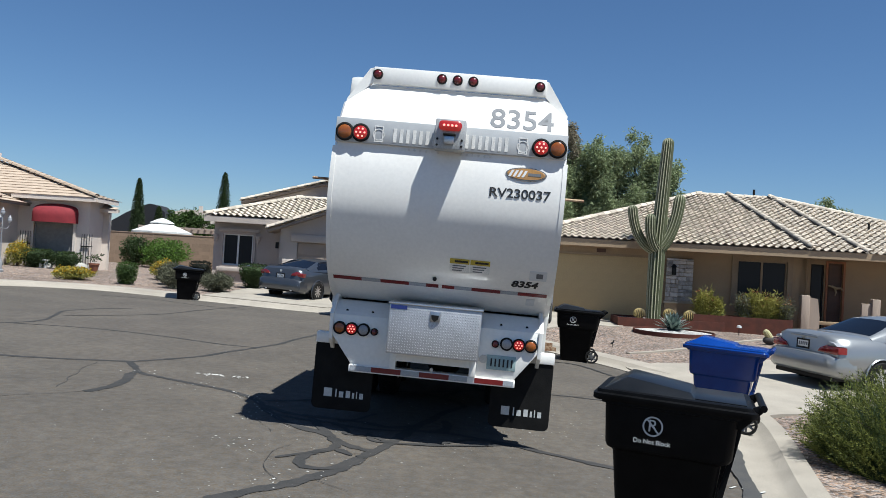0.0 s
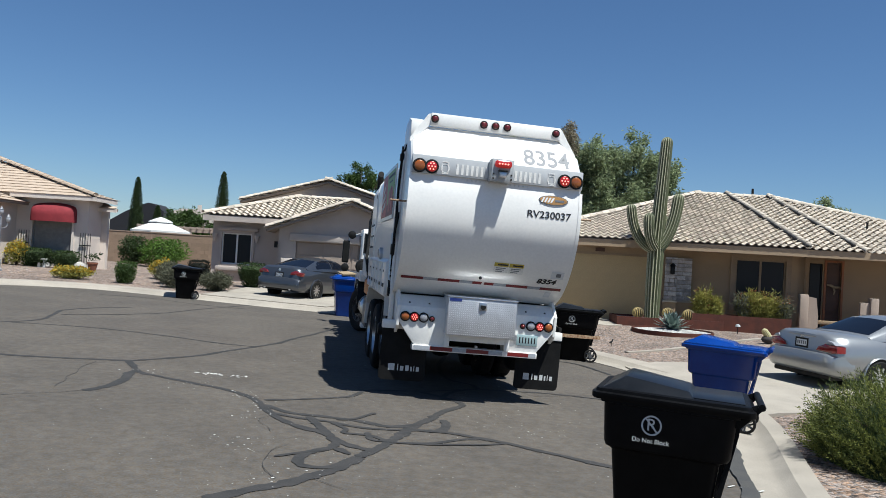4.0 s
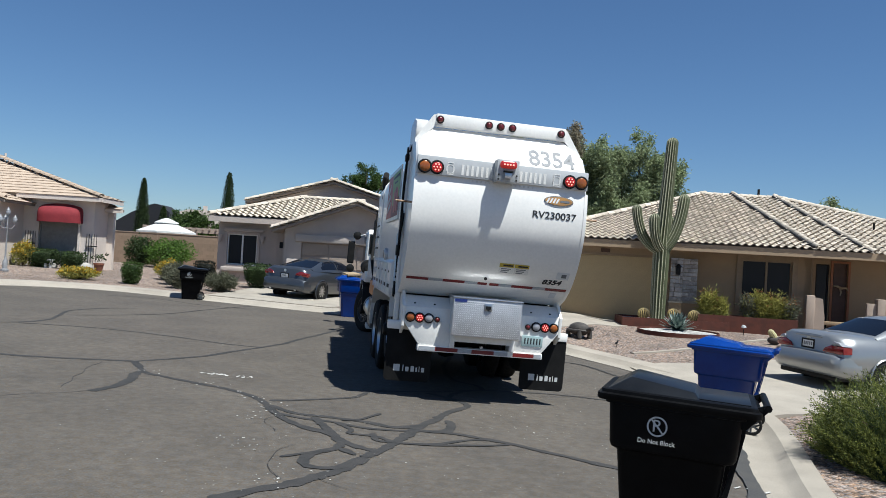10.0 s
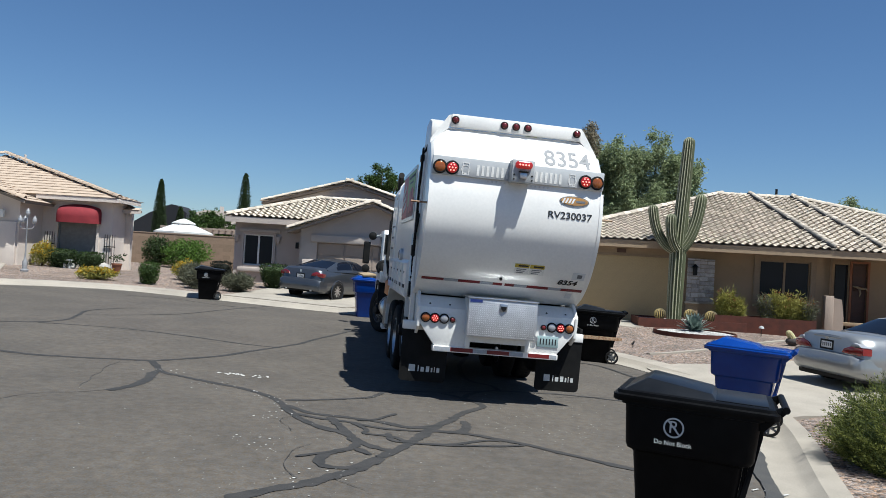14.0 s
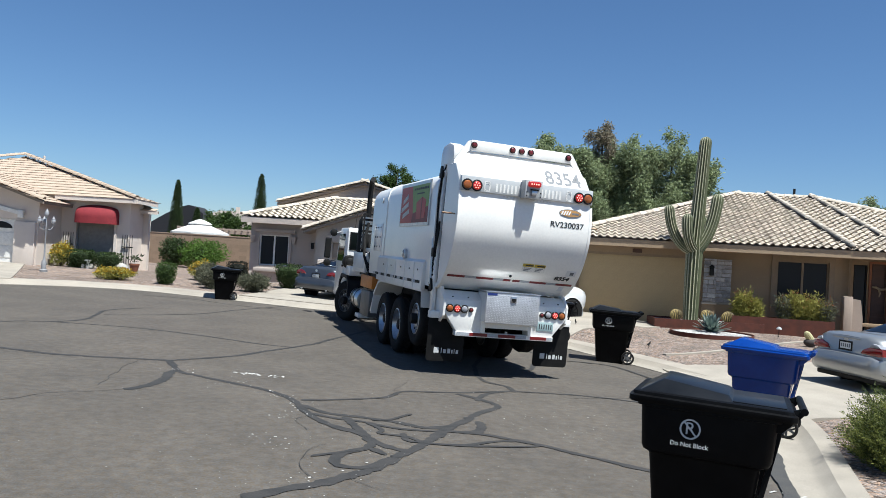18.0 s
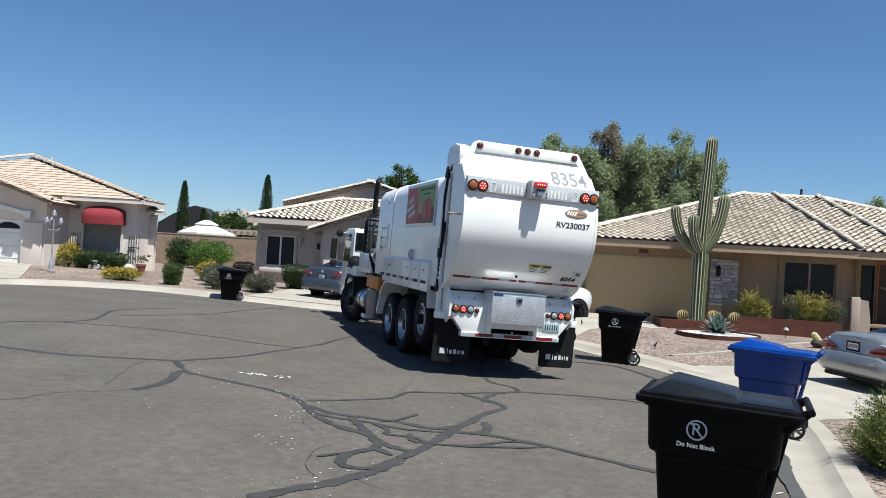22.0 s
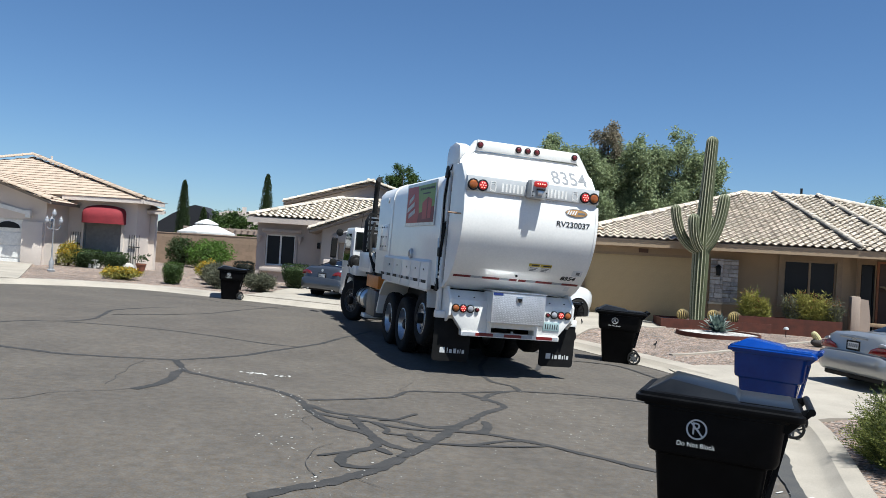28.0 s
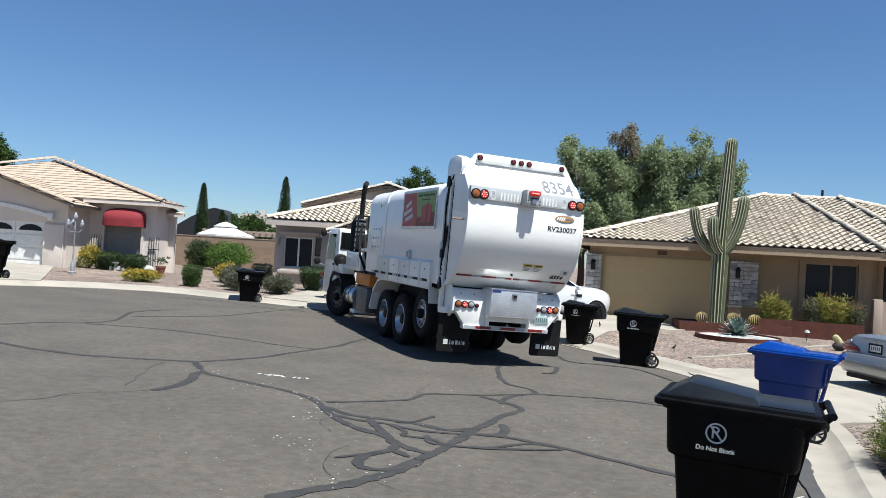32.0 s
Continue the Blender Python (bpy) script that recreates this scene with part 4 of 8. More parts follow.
def wheeled_bin(m, label, plastic, badge=True, group="wheeled bins", lid_open=0, size=1.07):
    """A wheeled cart: its front faces -y, its hinge, handle and wheels are at +y."""
    b = thing("wheeled_bin", m, label, "bin", group)
    bm = bmesh.new()
    loft(bm, [ring_section(0.235, -0.29, 0.25, 0.0, 0.05), ring_section(0.245, -0.30, 0.27, 0.03, 0.06), ring_section(0.285, -0.375, 0.335, 0.66, 0.06),
              ring_section(0.290, -0.385, 0.345, 0.67, 0.06), ring_section(0.325, -0.415, 0.385, 0.69, 0.06), ring_section(0.335, -0.425, 0.40, 0.72, 0.06),
              ring_section(0.345, -0.445, 0.42, 0.985, 0.06), ring_section(0.365, -0.47, 0.44, 0.99, 0.06), ring_section(0.365, -0.47, 0.44, 1.03, 0.06)])
    part("body", bm, plastic, b, smooth=35)
    for x in (-0.22, 0.22):
        bm = bmesh.new()
        prism(bm, [(0.30, 0.34), (0.42, 0.93), (0.44, 0.93), (0.44, 0.88), (0.34, 0.34)], x - 0.03, x + 0.03, "x")
        part("rib", bm, plastic, b)
    # lid: flat skirt, raised crown that falls to the hinge
    top = LID_PLASTIC if plastic is BLACK_PLASTIC else plastic
    lid = new("lid")
    lid.parent = b
    lid.matrix_basis = pose(0, 0.44, 1.04, lid_open)
    bm = bmesh.new()
    loft(bm, [ring_section(0.385, -0.955, 0.085, -0.03, 0.05), ring_section(0.392, -0.965, 0.09, -0.02, 0.05), ring_section(0.392, -0.965, 0.09, 0.012, 0.05), ring_section(0.372, -0.945, 0.07, 0.02, 0.05),
              ring_section(0.37, -0.94, 0.06, 0.040, 0.05), ring_section(0.355, -0.925, 0.05, 0.046, 0.05)])
    part("lid_skirt", bm, plastic, lid, smooth=35)
    # sharp-edged plateau over the front two thirds, a low flat panel behind it
    bm = bmesh.new()
    loft(bm, [ring_section(0.335, -0.90, -0.30, 0.044, 0.02, 3), ring_section(0.270, -0.76, -0.33, 0.135, 0.02, 3), ring_section(0.262, -0.75, -0.335, 0.138, 0.02, 3)])
    for v in bm.verts:
        if v.co.z > 0.1:
            v.co.z -= 0.055 * (v.co.y + 0.79) / 0.44
    part("lid_crown", bm, top, lid, smooth=30)
    part("lid_panel", cube(-0.31, 0.31, -0.36, 0.02, 0.044, 0.053, bevel=0.004), top, lid)
    for x in (-0.24, 0.24):
        part("hinge_knuckle", tube(bmesh.new(), [(x - 0.07, 0.03, 0.0), (x + 0.07, 0.03, 0.0)], 0.026, 10), plastic, lid)
    bm = tube(bmesh.new(), [(-0.33, 0.56, 1.088), (0.33, 0.56, 1.088)], 0.024, 10)
    for x in (-0.30, 0.30):
        prism(bm, [(0.40, 0.93), (0.44, 0.93), (0.56, 1.06), (0.585, 1.09), (0.56, 1.112), (0.42, 1.05)], x - 0.014, x + 0.014, "x", bevel=0.004)
    part("handle", bm, plastic, b)
    part("axle", tube(bmesh.new(), [(-0.30, 0.33, 0.135), (0.30, 0.33, 0.135)], 0.014, 8), DARK, b)
    for x in (-0.30, 0.30):
        w = new("wheel")
        w.parent, w.matrix_basis = b, pose(x, 0.33, 0.135, 0, 90, 0)
        part("tyre", lathe(bmesh.new(), [(0.10, -0.03), (0.128, -0.03), (0.135, -0.015), (0.135, 0.015), (0.128, 0.03), (0.10, 0.03), (0.10, -0.03)], 20, caps=False), RUBBER, w)
        part("hub", disc(0.035, 0.07, 12, pose(0, 0, -0.035)), WHEEL_GREY, w)
        for i in range(6):
            k = new("spoke", SPOKE)
            k.parent, k.matrix_basis = w, pose(0, 0, 0, 0, 0, 60 * i)
    if badge:
        # the round sign and its words, on both sides of the collar
        for side in (-1, 1):
            p = new("badge")
            p.parent = b
            p.matrix_basis = pose(side * 0.3425, -0.115, 0.872, 90, 0, 90 * side) @ pose(0, 0, 0, -2.2)
            bm = lathe(bmesh.new(), [(0.056, 0), (0.056, 0.004), (0.067, 0.004), (0.067, 0), (0.056, 0)], 28, caps=False)
            bm_join(bm, cube(-0.063, 0.063, -0.005, 0.005, 0.0, 0.0045), pose(0, 0, 0, 0, 0, -48))
            part("ring_sign", bm, WHITE_PRINT, p)
            part("letter", text_bm("R", 0.115, 0.002), WHITE_PRINT, p)
            part("words", bm_join(bmesh.new(), text_bm("Do Not Block", 0.042, 0.002), pose(0, -0.105, 0)), WHITE_PRINT, p)
    for o in b.children:
        o.matrix_basis = Matrix.Scale(size, 4) @ o.matrix_basis
    return b


WHITE_PRINT = mat("white_print", (0.547, 0.547, 0.532), rough=0.6)
WHEEL_GREY = mat("grey_wheel_plastic", (0.091, 0.091, 0.091), rough=0.6)
SPOKE = mesh_of(cube(0.02, 0.104, -0.012, 0.012, -0.018, 0.018), "spoke", WHEEL_GREY)


def on_ground(x, y, turn, dz=0.0):
    """A pose square to the street at a plan point."""
    z = gz(x, y) if street_distance(x, y) > 0 else road_z(x)
    return pose(x, y, z + dz, 0, 2.02, 0) @ pose(0, 0, 0, 0, 0, turn)


wheeled_bin(on_ground(2.15, 5.85, -112), "black plastic wheeled bin with white no-parking badge", BLACK_PLASTIC)
LIFT_BIN = wheeled_bin(on_ground(4.12, 17.75, -100), "black plastic wheeled bin that the truck lifts", BLACK_PLASTIC)
wheeled_bin(on_ground(3.30, 20.9, -100), "black plastic wheeled bin beside the driveway", BLACK_PLASTIC, size=0.93)
wheeled_bin(on_ground(-6.68, 25.35, -75), "black plastic wheeled bin at the far kerb", BLACK_PLASTIC, size=0.9)
wheeled_bin(on_ground(-14.2, 23.6, -110), "black plastic wheeled bin at the kerb of the end house", BLACK_PLASTIC)
wheeled_bin(on_ground(4.70, 10.92, -118), "blue plastic recycling bin behind the black one", BLUE_PLASTIC, badge=False, group="recycling bins", size=1.07)
wheeled_bin(on_ground(-1.5, 24.1, -80), "blue plastic recycling bin at the far kerb", BLUE_PLASTIC, badge=False, group="recycling bins")

# ---- garbage truck: x to its right, y forward, origin under the rear lamps ----
LAMP_RED = mat("red_lamp", (0.122, 0.009, 0.009), (0.084, 0.006, 0.006), rough=0.2, coat=0.6, fine=200)
LAMP_RED_LIT = mat("lit_red_lamp", (0.198, 0.009, 0.009), (0.152, 0.006, 0.006), rough=0.25, coat=0.5, emit=(1.0, 0.05, 0.035), power=0.16)
LAMP_AMBER = mat("amber_lamp", (0.289, 0.084, 0.011), (0.228, 0.061, 0.009), rough=0.2, coat=0.6, fine=200)
LAMP_CLEAR = mat("clear_lamp", (0.319, 0.319, 0.334), (0.258, 0.258, 0.274), rough=0.15, coat=0.8, fine=120)
LED = mat("led", (1.0, 0.25, 0.2), emit=(1.0, 0.22, 0.15), power=1.5)
PANEL_GREY = mat("light_grey_panel", (0.64, 0.645, 0.645), (0.60, 0.605, 0.605), rough=0.4, coat=0.2, grit=0.03)
BAR_GREY = mat("grey_lamp_bar", (0.47, 0.475, 0.475), (0.44, 0.445, 0.445), rough=0.4, coat=0.2, grit=0.03)
NUMBER_GREY = mat("grey_number_vinyl", (0.125, 0.13, 0.14), rough=0.5)
NUMBER_BLACK = mat("black_vinyl", (0.009, 0.009, 0.011), rough=0.5)
REFLECT_RED = mat("red_reflective_tape", (0.167, 0.011, 0.009), (0.129, 0.008, 0.008), rough=0.35)
REFLECT_WHITE = mat("silver_reflective_tape", (0.365, 0.38, 0.403), rough=0.3)
YELLOW = mat("yellow_label", (0.502, 0.38, 0.038), rough=0.5)
GOLD = mat("gold_badge", (0.38, 0.198, 0.053), (0.304, 0.167, 0.061), rough=0.4)
ORANGE = mat("orange_paint", (0.60, 0.19, 0.012), rough=0.45)
NUMBER_DARK = mat("dark_grey_number_film", (0.022, 0.022, 0.024), rough=0.5)
SIGN_DEEP = mat("deep_red_print", (0.182, 0.015, 0.014), (0.129, 0.009, 0.009), rough=0.5, scale=5)
SIGN_RED = mat("red_sign_print", (0.365, 0.023, 0.017), (0.304, 0.015, 0.011), rough=0.45, scale=4)
SIGN_GREEN = mat("green_sign_print", (0.175, 0.281, 0.034), (0.137, 0.228, 0.027), rough=0.45, scale=5)
CAMBOX = mat("camera_housing", (0.395, 0.403, 0.403), rough=0.5)
TRUCK_GLASS = mat("truck_glass", (0.006, 0.008, 0.008), rough=0.04, spec=0.06, scale=2, grit=0.02)
TREAD_RIDGE = mat("tread_ridge", (0.58, 0.58, 0.59), (0.52, 0.52, 0.53), rough=0.6, metal=1.0, scale=6, fine=90)
TREAD = mat("diamond_aluminium", (0.56, 0.56, 0.57), (0.48, 0.48, 0.49), rough=0.55, metal=1.0, scale=6, fine=90)
FLAP = mat("mud_flap", (0.004, 0.004, 0.004), (0.009, 0.0085, 0.008), rough=0.75, scale=5, bump=0.1, spec=0.2)
RIM_DULL = mat("dull_grey_wheel", (0.10, 0.10, 0.10), (0.06, 0.06, 0.06), rough=0.5, metal=0.6, scale=6)
BOX_GREY = mat("dull_grey_steel", (0.15, 0.15, 0.15), (0.11, 0.11, 0.11), rough=0.45, metal=0.7, scale=5)
SUIT = mat("tan_gripper_paint", (0.38, 0.274, 0.167), (0.182, 0.076, 0.03), rough=0.7, scale=22)

TRUCK = thing("garbage_truck", TILT @ pose(0.386, 8.056, 0, 0, 0, -6.28), "white automated side-loading garbage truck with a rounded tailgate", "truck")
REAR = [(0.46, 3.82), (0.25, 3.575), (0.02, 3.31), (-0.02, 3.06), (-0.05, 2.88), (-0.06, 2.66), (-0.04, 2.44), (0.02, 2.24), (0.11, 2.04), (0.235, 1.85), (0.385, 1.69), (0.56, 1.56), (0.78, 1.46)]
# the curved part in finer steps
CURVE = [Vector(p) for p in REAR[3:]]
REAR = REAR[:3]
for i in range(len(CURVE) - 1):
    p = [CURVE[min(max(i + j, 0), len(CURVE) - 1)] for j in (-1, 0, 1, 2)]
    for t in (0, 0.2, 0.4, 0.6, 0.8):
        q = 0.5 * (2 * p[1] + (p[2] - p[0]) * t + (2 * p[0] - 5 * p[1] + 4 * p[2] - p[3]) * t * t + (3 * p[1] - p[0] - 3 * p[2] + p[3]) * t ** 3)
        REAR.append((q.x, q.y))
REAR.append(tuple(CURVE[-1]))


def rear_v(z):
    """How far forward the tailgate's skin lies at a height."""
    for (a, za), (b, zb) in zip(REAR, REAR[1:]):
        if zb <= z <= za:
            return a + (b - a) * (za - z) / (za - zb)
    return REAR[-1][0]


def on_rear(u, z, out=0.004):
    """A pose on the tailgate's skin, x to the right, y up along it, z outwards."""
    a, b = rear_v(z + 0.04), rear_v(z - 0.04)
    return pose(u, rear_v(z) - out, z, 90 + math.degrees(math.atan2(b - a, 0.08)), 0, 0)


def lamp(parent, u, v, z, r, material, leds=False, name="lamp"):
    """A round lamp in a rubber ring, facing back."""
    m = pose(u, v, z, 90)
    g = part("lamp_ring" if name == "lamp" else name + "_ring", lathe(bmesh.new(), [(r * 0.8, 0), (r * 1.22, 0), (r * 1.22, 0.022), (r * 1.0, 0.03), (r * 0.8, 0.02)], 24, m, caps=False), RUBBER, parent)
    lens = part("lens", lathe(bmesh.new(), [(r, 0.004), (r, 0.02), (r * 0.8, 0.032), (r * 0.4, 0.039), (0.004, 0.041)], 24, m), material, g)
    if leds:
        bm = bmesh.new()
        for i in range(7):
            a, d = 2 * math.pi * i / 6, (0 if i == 6 else r * 0.55)
            lathe(bm, [(r * 0.13, 0.034), (r * 0.13, 0.042)], 8, pose(u, v, z, 90) @ pose(d * math.cos(a), d * math.sin(a), 0))
        part("led_cluster", bm, LED, g)
    return g


def tape(parent, u0, u1, z, h, pattern, mfun):
    """Reflective tape: red and silver pieces side by side."""
    total = sum(w for w, _ in pattern)
    x = u0
    for w, m in pattern:
        d = (u1 - u0) * w / total
        if m:
            part("reflector", cube(-d / 2, d / 2, -h / 2, h / 2, 0, 0.004), m, parent, at=mfun(x + d / 2, z))
        x += d


def tailgate():
    g = new("tailgate")
    g.parent = TRUCK
    bm = bmesh.new()
    rings = []
    k = len(REAR)
    for u, grow in ((-1.2, 0.05), (-1.17, 0.0), (1.17, 0.0), (1.2, 0.05)):
        rings.append([bm.verts.new((u * (0.80 if i == 0 else 1.0), v + grow, z)) for i, (v, z) in enumerate(REAR)])
    inner = [[bm.verts.new((u * (0.80 if i == 0 else 1.0), max(v + 0.2, 0.74), z)) for i, (v, z) in enumerate(REAR)] for u in (-1.2, 1.2)]
    rings = [inner[0]] + rings + [inner[1]]
    for a, b in zip(rings, rings[1:]):
        for i in range(k - 1):
            bm.faces.new((a[i], a[i + 1], b[i + 1], b[i]))
    bm.faces.new([r[0] for r in rings])
    bm.faces.new([r[-1] for r in rings][::-1])
    bm.faces.new([*[inner[0][i] for i in range(k)], *[inner[1][i] for i in reversed(range(k))]])
    bmesh.ops.recalc_face_normals(bm, faces=bm.faces[:])
    part("gate_skin", bm, WHITE, g, smooth=28)
    # top bar with its five marker lamps
    bar = part("marker_bar", cube(-0.93, 0.95, 0.40, 0.50, 3.83, 4.01, bevel=0.012), WHITE, g)
    for u in (-0.878, -0.18, -0.01, 0.16, 0.878):
        lamp(bar, u, 0.402, 3.925, 0.045, LAMP_RED, name="marker_lamp")
    bm = bmesh.new()
    prism(bm, [(0.50, 3.70), (0.54, 3.90), (0.80, 3.97), (1.12, 3.93), (1.22, 3.80), (1.2, 3.45), (0.62, 3.45)], -1.19, -0.99, "x", bevel=0.015)
    part("hinge_cover", bm, WHITE, g)
    part("hinge_cover", cube(0.99, 1.12, 0.62, 1.2, 3.45, 3.70, bevel=0.015), PANEL_GREY, g)
    for s in (-1, 1):
        part("hinge_pin", disc(0.06, 0.22, 14, pose(s * 1.06 - 0.11, 0.86, 3.72, 0, 90)), DARK, g)
        part("bar_bracket", prism(bmesh.new(), [(s * 0.93, 3.84), (s * 0.93, 4.0), (s * 0.97, 3.99), (s * 1.20, 3.64), (s * 1.20, 3.56)], 0.42, 0.47, "y"), WHITE, g)
    # lamp bar
    lb = part("lamp_bar", cube(-1.19, 1.19, -0.055, 0.03, 3.105, 3.355, bevel=0.008), BAR_GREY, g, "light grey lamp bar with slots")
    for u, m, led in ((-1.09, LAMP_AMBER, 0), (-0.925, LAMP_RED_LIT, 1), (0.925, LAMP_RED_LIT, 1), (1.09, LAMP_AMBER, 0)):
        lamp(lb, u, -0.056, 3.205, 0.078, m, led)
    for s in (-1, 1):
        for i in range(7):
            u = s * (0.17 + 0.067 * i) + (0.0 if s > 0 else 0.0)
            part("slot", cube(u - 0.017, u + 0.017, -0.0595, -0.056, 3.135, 3.275, bevel=0.0), WHITE_TRIM, lb)
        for i in range(6):
            part("bolt", disc(0.013, 0.01, 10, pose(s * (0.12 + 0.06 * i), rear_v(3.06) - 0.002, 3.075, 90)), WHITE_TRIM, lb)
        c = s * 0.74
        bm = lathe(bmesh.new(), [(0.052, 0), (0.06, 0), (0.06, 0.004), (0.052, 0.004), (0.052, 0)], 20, pose(c, -0.056, 3.2, 90), caps=False)
        part("lamp_outline", bm, WHITE_TRIM, lb)
        part("lamp_outline", wall_bm(bmesh.new(), c - 0.045, c + 0.045, -0.0605, -0.0565, 3.125, 3.29, [(c - 0.036, c + 0.036, 3.135, 3.28)]), WHITE_TRIM, lb)
    # centre lamp and rear camera in a bracket
    cb = part("camera_bracket", cube(-0.15, 0.155, -0.26, -0.055, 3.085, 3.385, bevel=0.01), CAMBOX, g)
    bm = bmesh.new()
    loft(bm, [ring_section(0.115, -0.048, 0.048, 0.0, 0.04), ring_section(0.115, -0.048, 0.048, 0.03, 0.04), ring_section(0.09, -0.03, 0.03, 0.045, 0.025)])
    part("stop_lamp", bm, LAMP_RED_LIT, cb, "oval red stop lamp", at=pose(0.0, -0.26, 3.315, 90))
    bm = bmesh.new()
    for i in range(4):
        lathe(bm, [(0.012, 0.046), (0.012, 0.052)], 8, pose(-0.06 + 0.04 * i, 0, 0))
    part("led_cluster", bm, LED, cb, at=pose(0.0, -0.26, 3.315, 90))
    part("rear_camera", cube(-0.05, 0.05, -0.31, -0.26, 3.13, 3.215, bevel=0.012), STEEL, cb)
    part("camera_visor", cube(-0.062, 0.062, -0.33, -0.26, 3.215, 3.235, bevel=0.004), DARK, cb)
    for u in (-0.12, 0.125):
        for z in (3.12, 3.18):
            part("bolt", disc(0.012, 0.008, 8, pose(u, -0.26, z, 90)), DARK, cb)
    # lettering
    part("fleet_number", text_bm("8354", 0.34, 0.002, 0.004, 0.99, 1.30), NUMBER_GREY, g, at=on_rear(0.715, 3.505))
    part("unit_number", text_bm("RV230037", 0.125, 0.002, 0.0015, 1.19, 1.05), NUMBER_DARK, g, at=on_rear(0.75, 2.715))
    part("fleet_number_low", text_bm("8354", 0.115, 0.002, 0.004, 1.2, 1.0, 0.2), NUMBER_BLACK, g, at=on_rear(0.895, 1.80))
    badge = part("badge", lathe(bmesh.new(), [(0.21, 0), (0.205, 0.006)], 32, Matrix.Diagonal((1, 0.34, 1, 1))), NUMBER_GREY, g, at=on_rear(0.80, 2.925))
    part("badge_field", lathe(bmesh.new(), [(0.195, 0.006), (0.19, 0.009)], 32, Matrix.Diagonal((1, 0.30, 1, 1))), GOLD, badge)
    for i in range(4):
        part("stripe", cube(-0.165 + 0.045 * i, -0.14 + 0.045 * i, -0.035, 0.035, 0.009, 0.012, m=Matrix(((1, 0.5, 0, 0), (0, 1, 0, 0), (0, 0, 1, 0), (0, 0, 0, 1)))), PANEL_GREY, badge)
    part("letter_bar", cube(0.02, 0.15, -0.018, 0.012, 0.009, 0.012), NUMBER_GREY, badge)
    for u0 in (0.10, 0.315):
        lab = part("caution_label", cube(u0, u0 + 0.205, -0.03, 0.03, 0, 0.003), YELLOW, g, "yellow caution label", at=on_rear(0, 1.985))
        part("letter_bar", cube(u0 + 0.05, u0 + 0.19, -0.012, 0.012, 0.003, 0.005), NUMBER_BLACK, lab)
        part("label_foot", cube(u0, u0 + 0.205, -0.13, -0.03, 0, 0.003), WHITE_TRIM, lab)
        for j in range(3):
            part("letter_bar", cube(u0 + 0.03, u0 + 0.17 - 0.02 * j, -0.06 - 0.028 * j, -0.048 - 0.028 * j, 0.003, 0.005), NUMBER_GREY, lab)
    info = part("info_plate", cube(-0.09, 0.09, -0.06, 0.06, 0, 0.003), PANEL_GREY, g, at=on_rear(1.03, 1.905))
    part("letter_bar", cube(-0.02, 0.05, -0.03, 0.03, 0.003, 0.005), NUMBER_GREY, info)
    part("small_plate", cube(-0.06, 0.03, -0.06, 0.06, 0, 0.003), PANEL_GREY, g, at=on_rear(1.0, 1.615))
    R, W_ = REFLECT_RED, REFLECT_WHITE
    tape(g, -1.15, 1.15, 1.70, 0.05, [(6, R), (4, W_), (6, R), (3.6, W_), (2.6, R), (0.7, None), (2.6, R), (3.6, W_), (6, R), (3.6, W_), (6, R)], on_rear)
    part("gate_bolt", disc(0.022, 0.02, 10, on_rear(-0.05, 1.78)), DARK, g)
    for s in (-1, 1):
        part("side_marker_pin", tube(bmesh.new(), [(s * 1.2, 0.12, 2.72), (s * 1.42, 0.12, 2.72)], 0.014, 8), SUIT, g)
        part("edge_trim", prism(bmesh.new(), [(v - 0.006, z) for v, z in REAR[3:]] + [(v + 0.06, z) for v, z in REAR[3:][::-1]], s * 1.165, s * 1.21, "x"), WHITE, g)
    return g


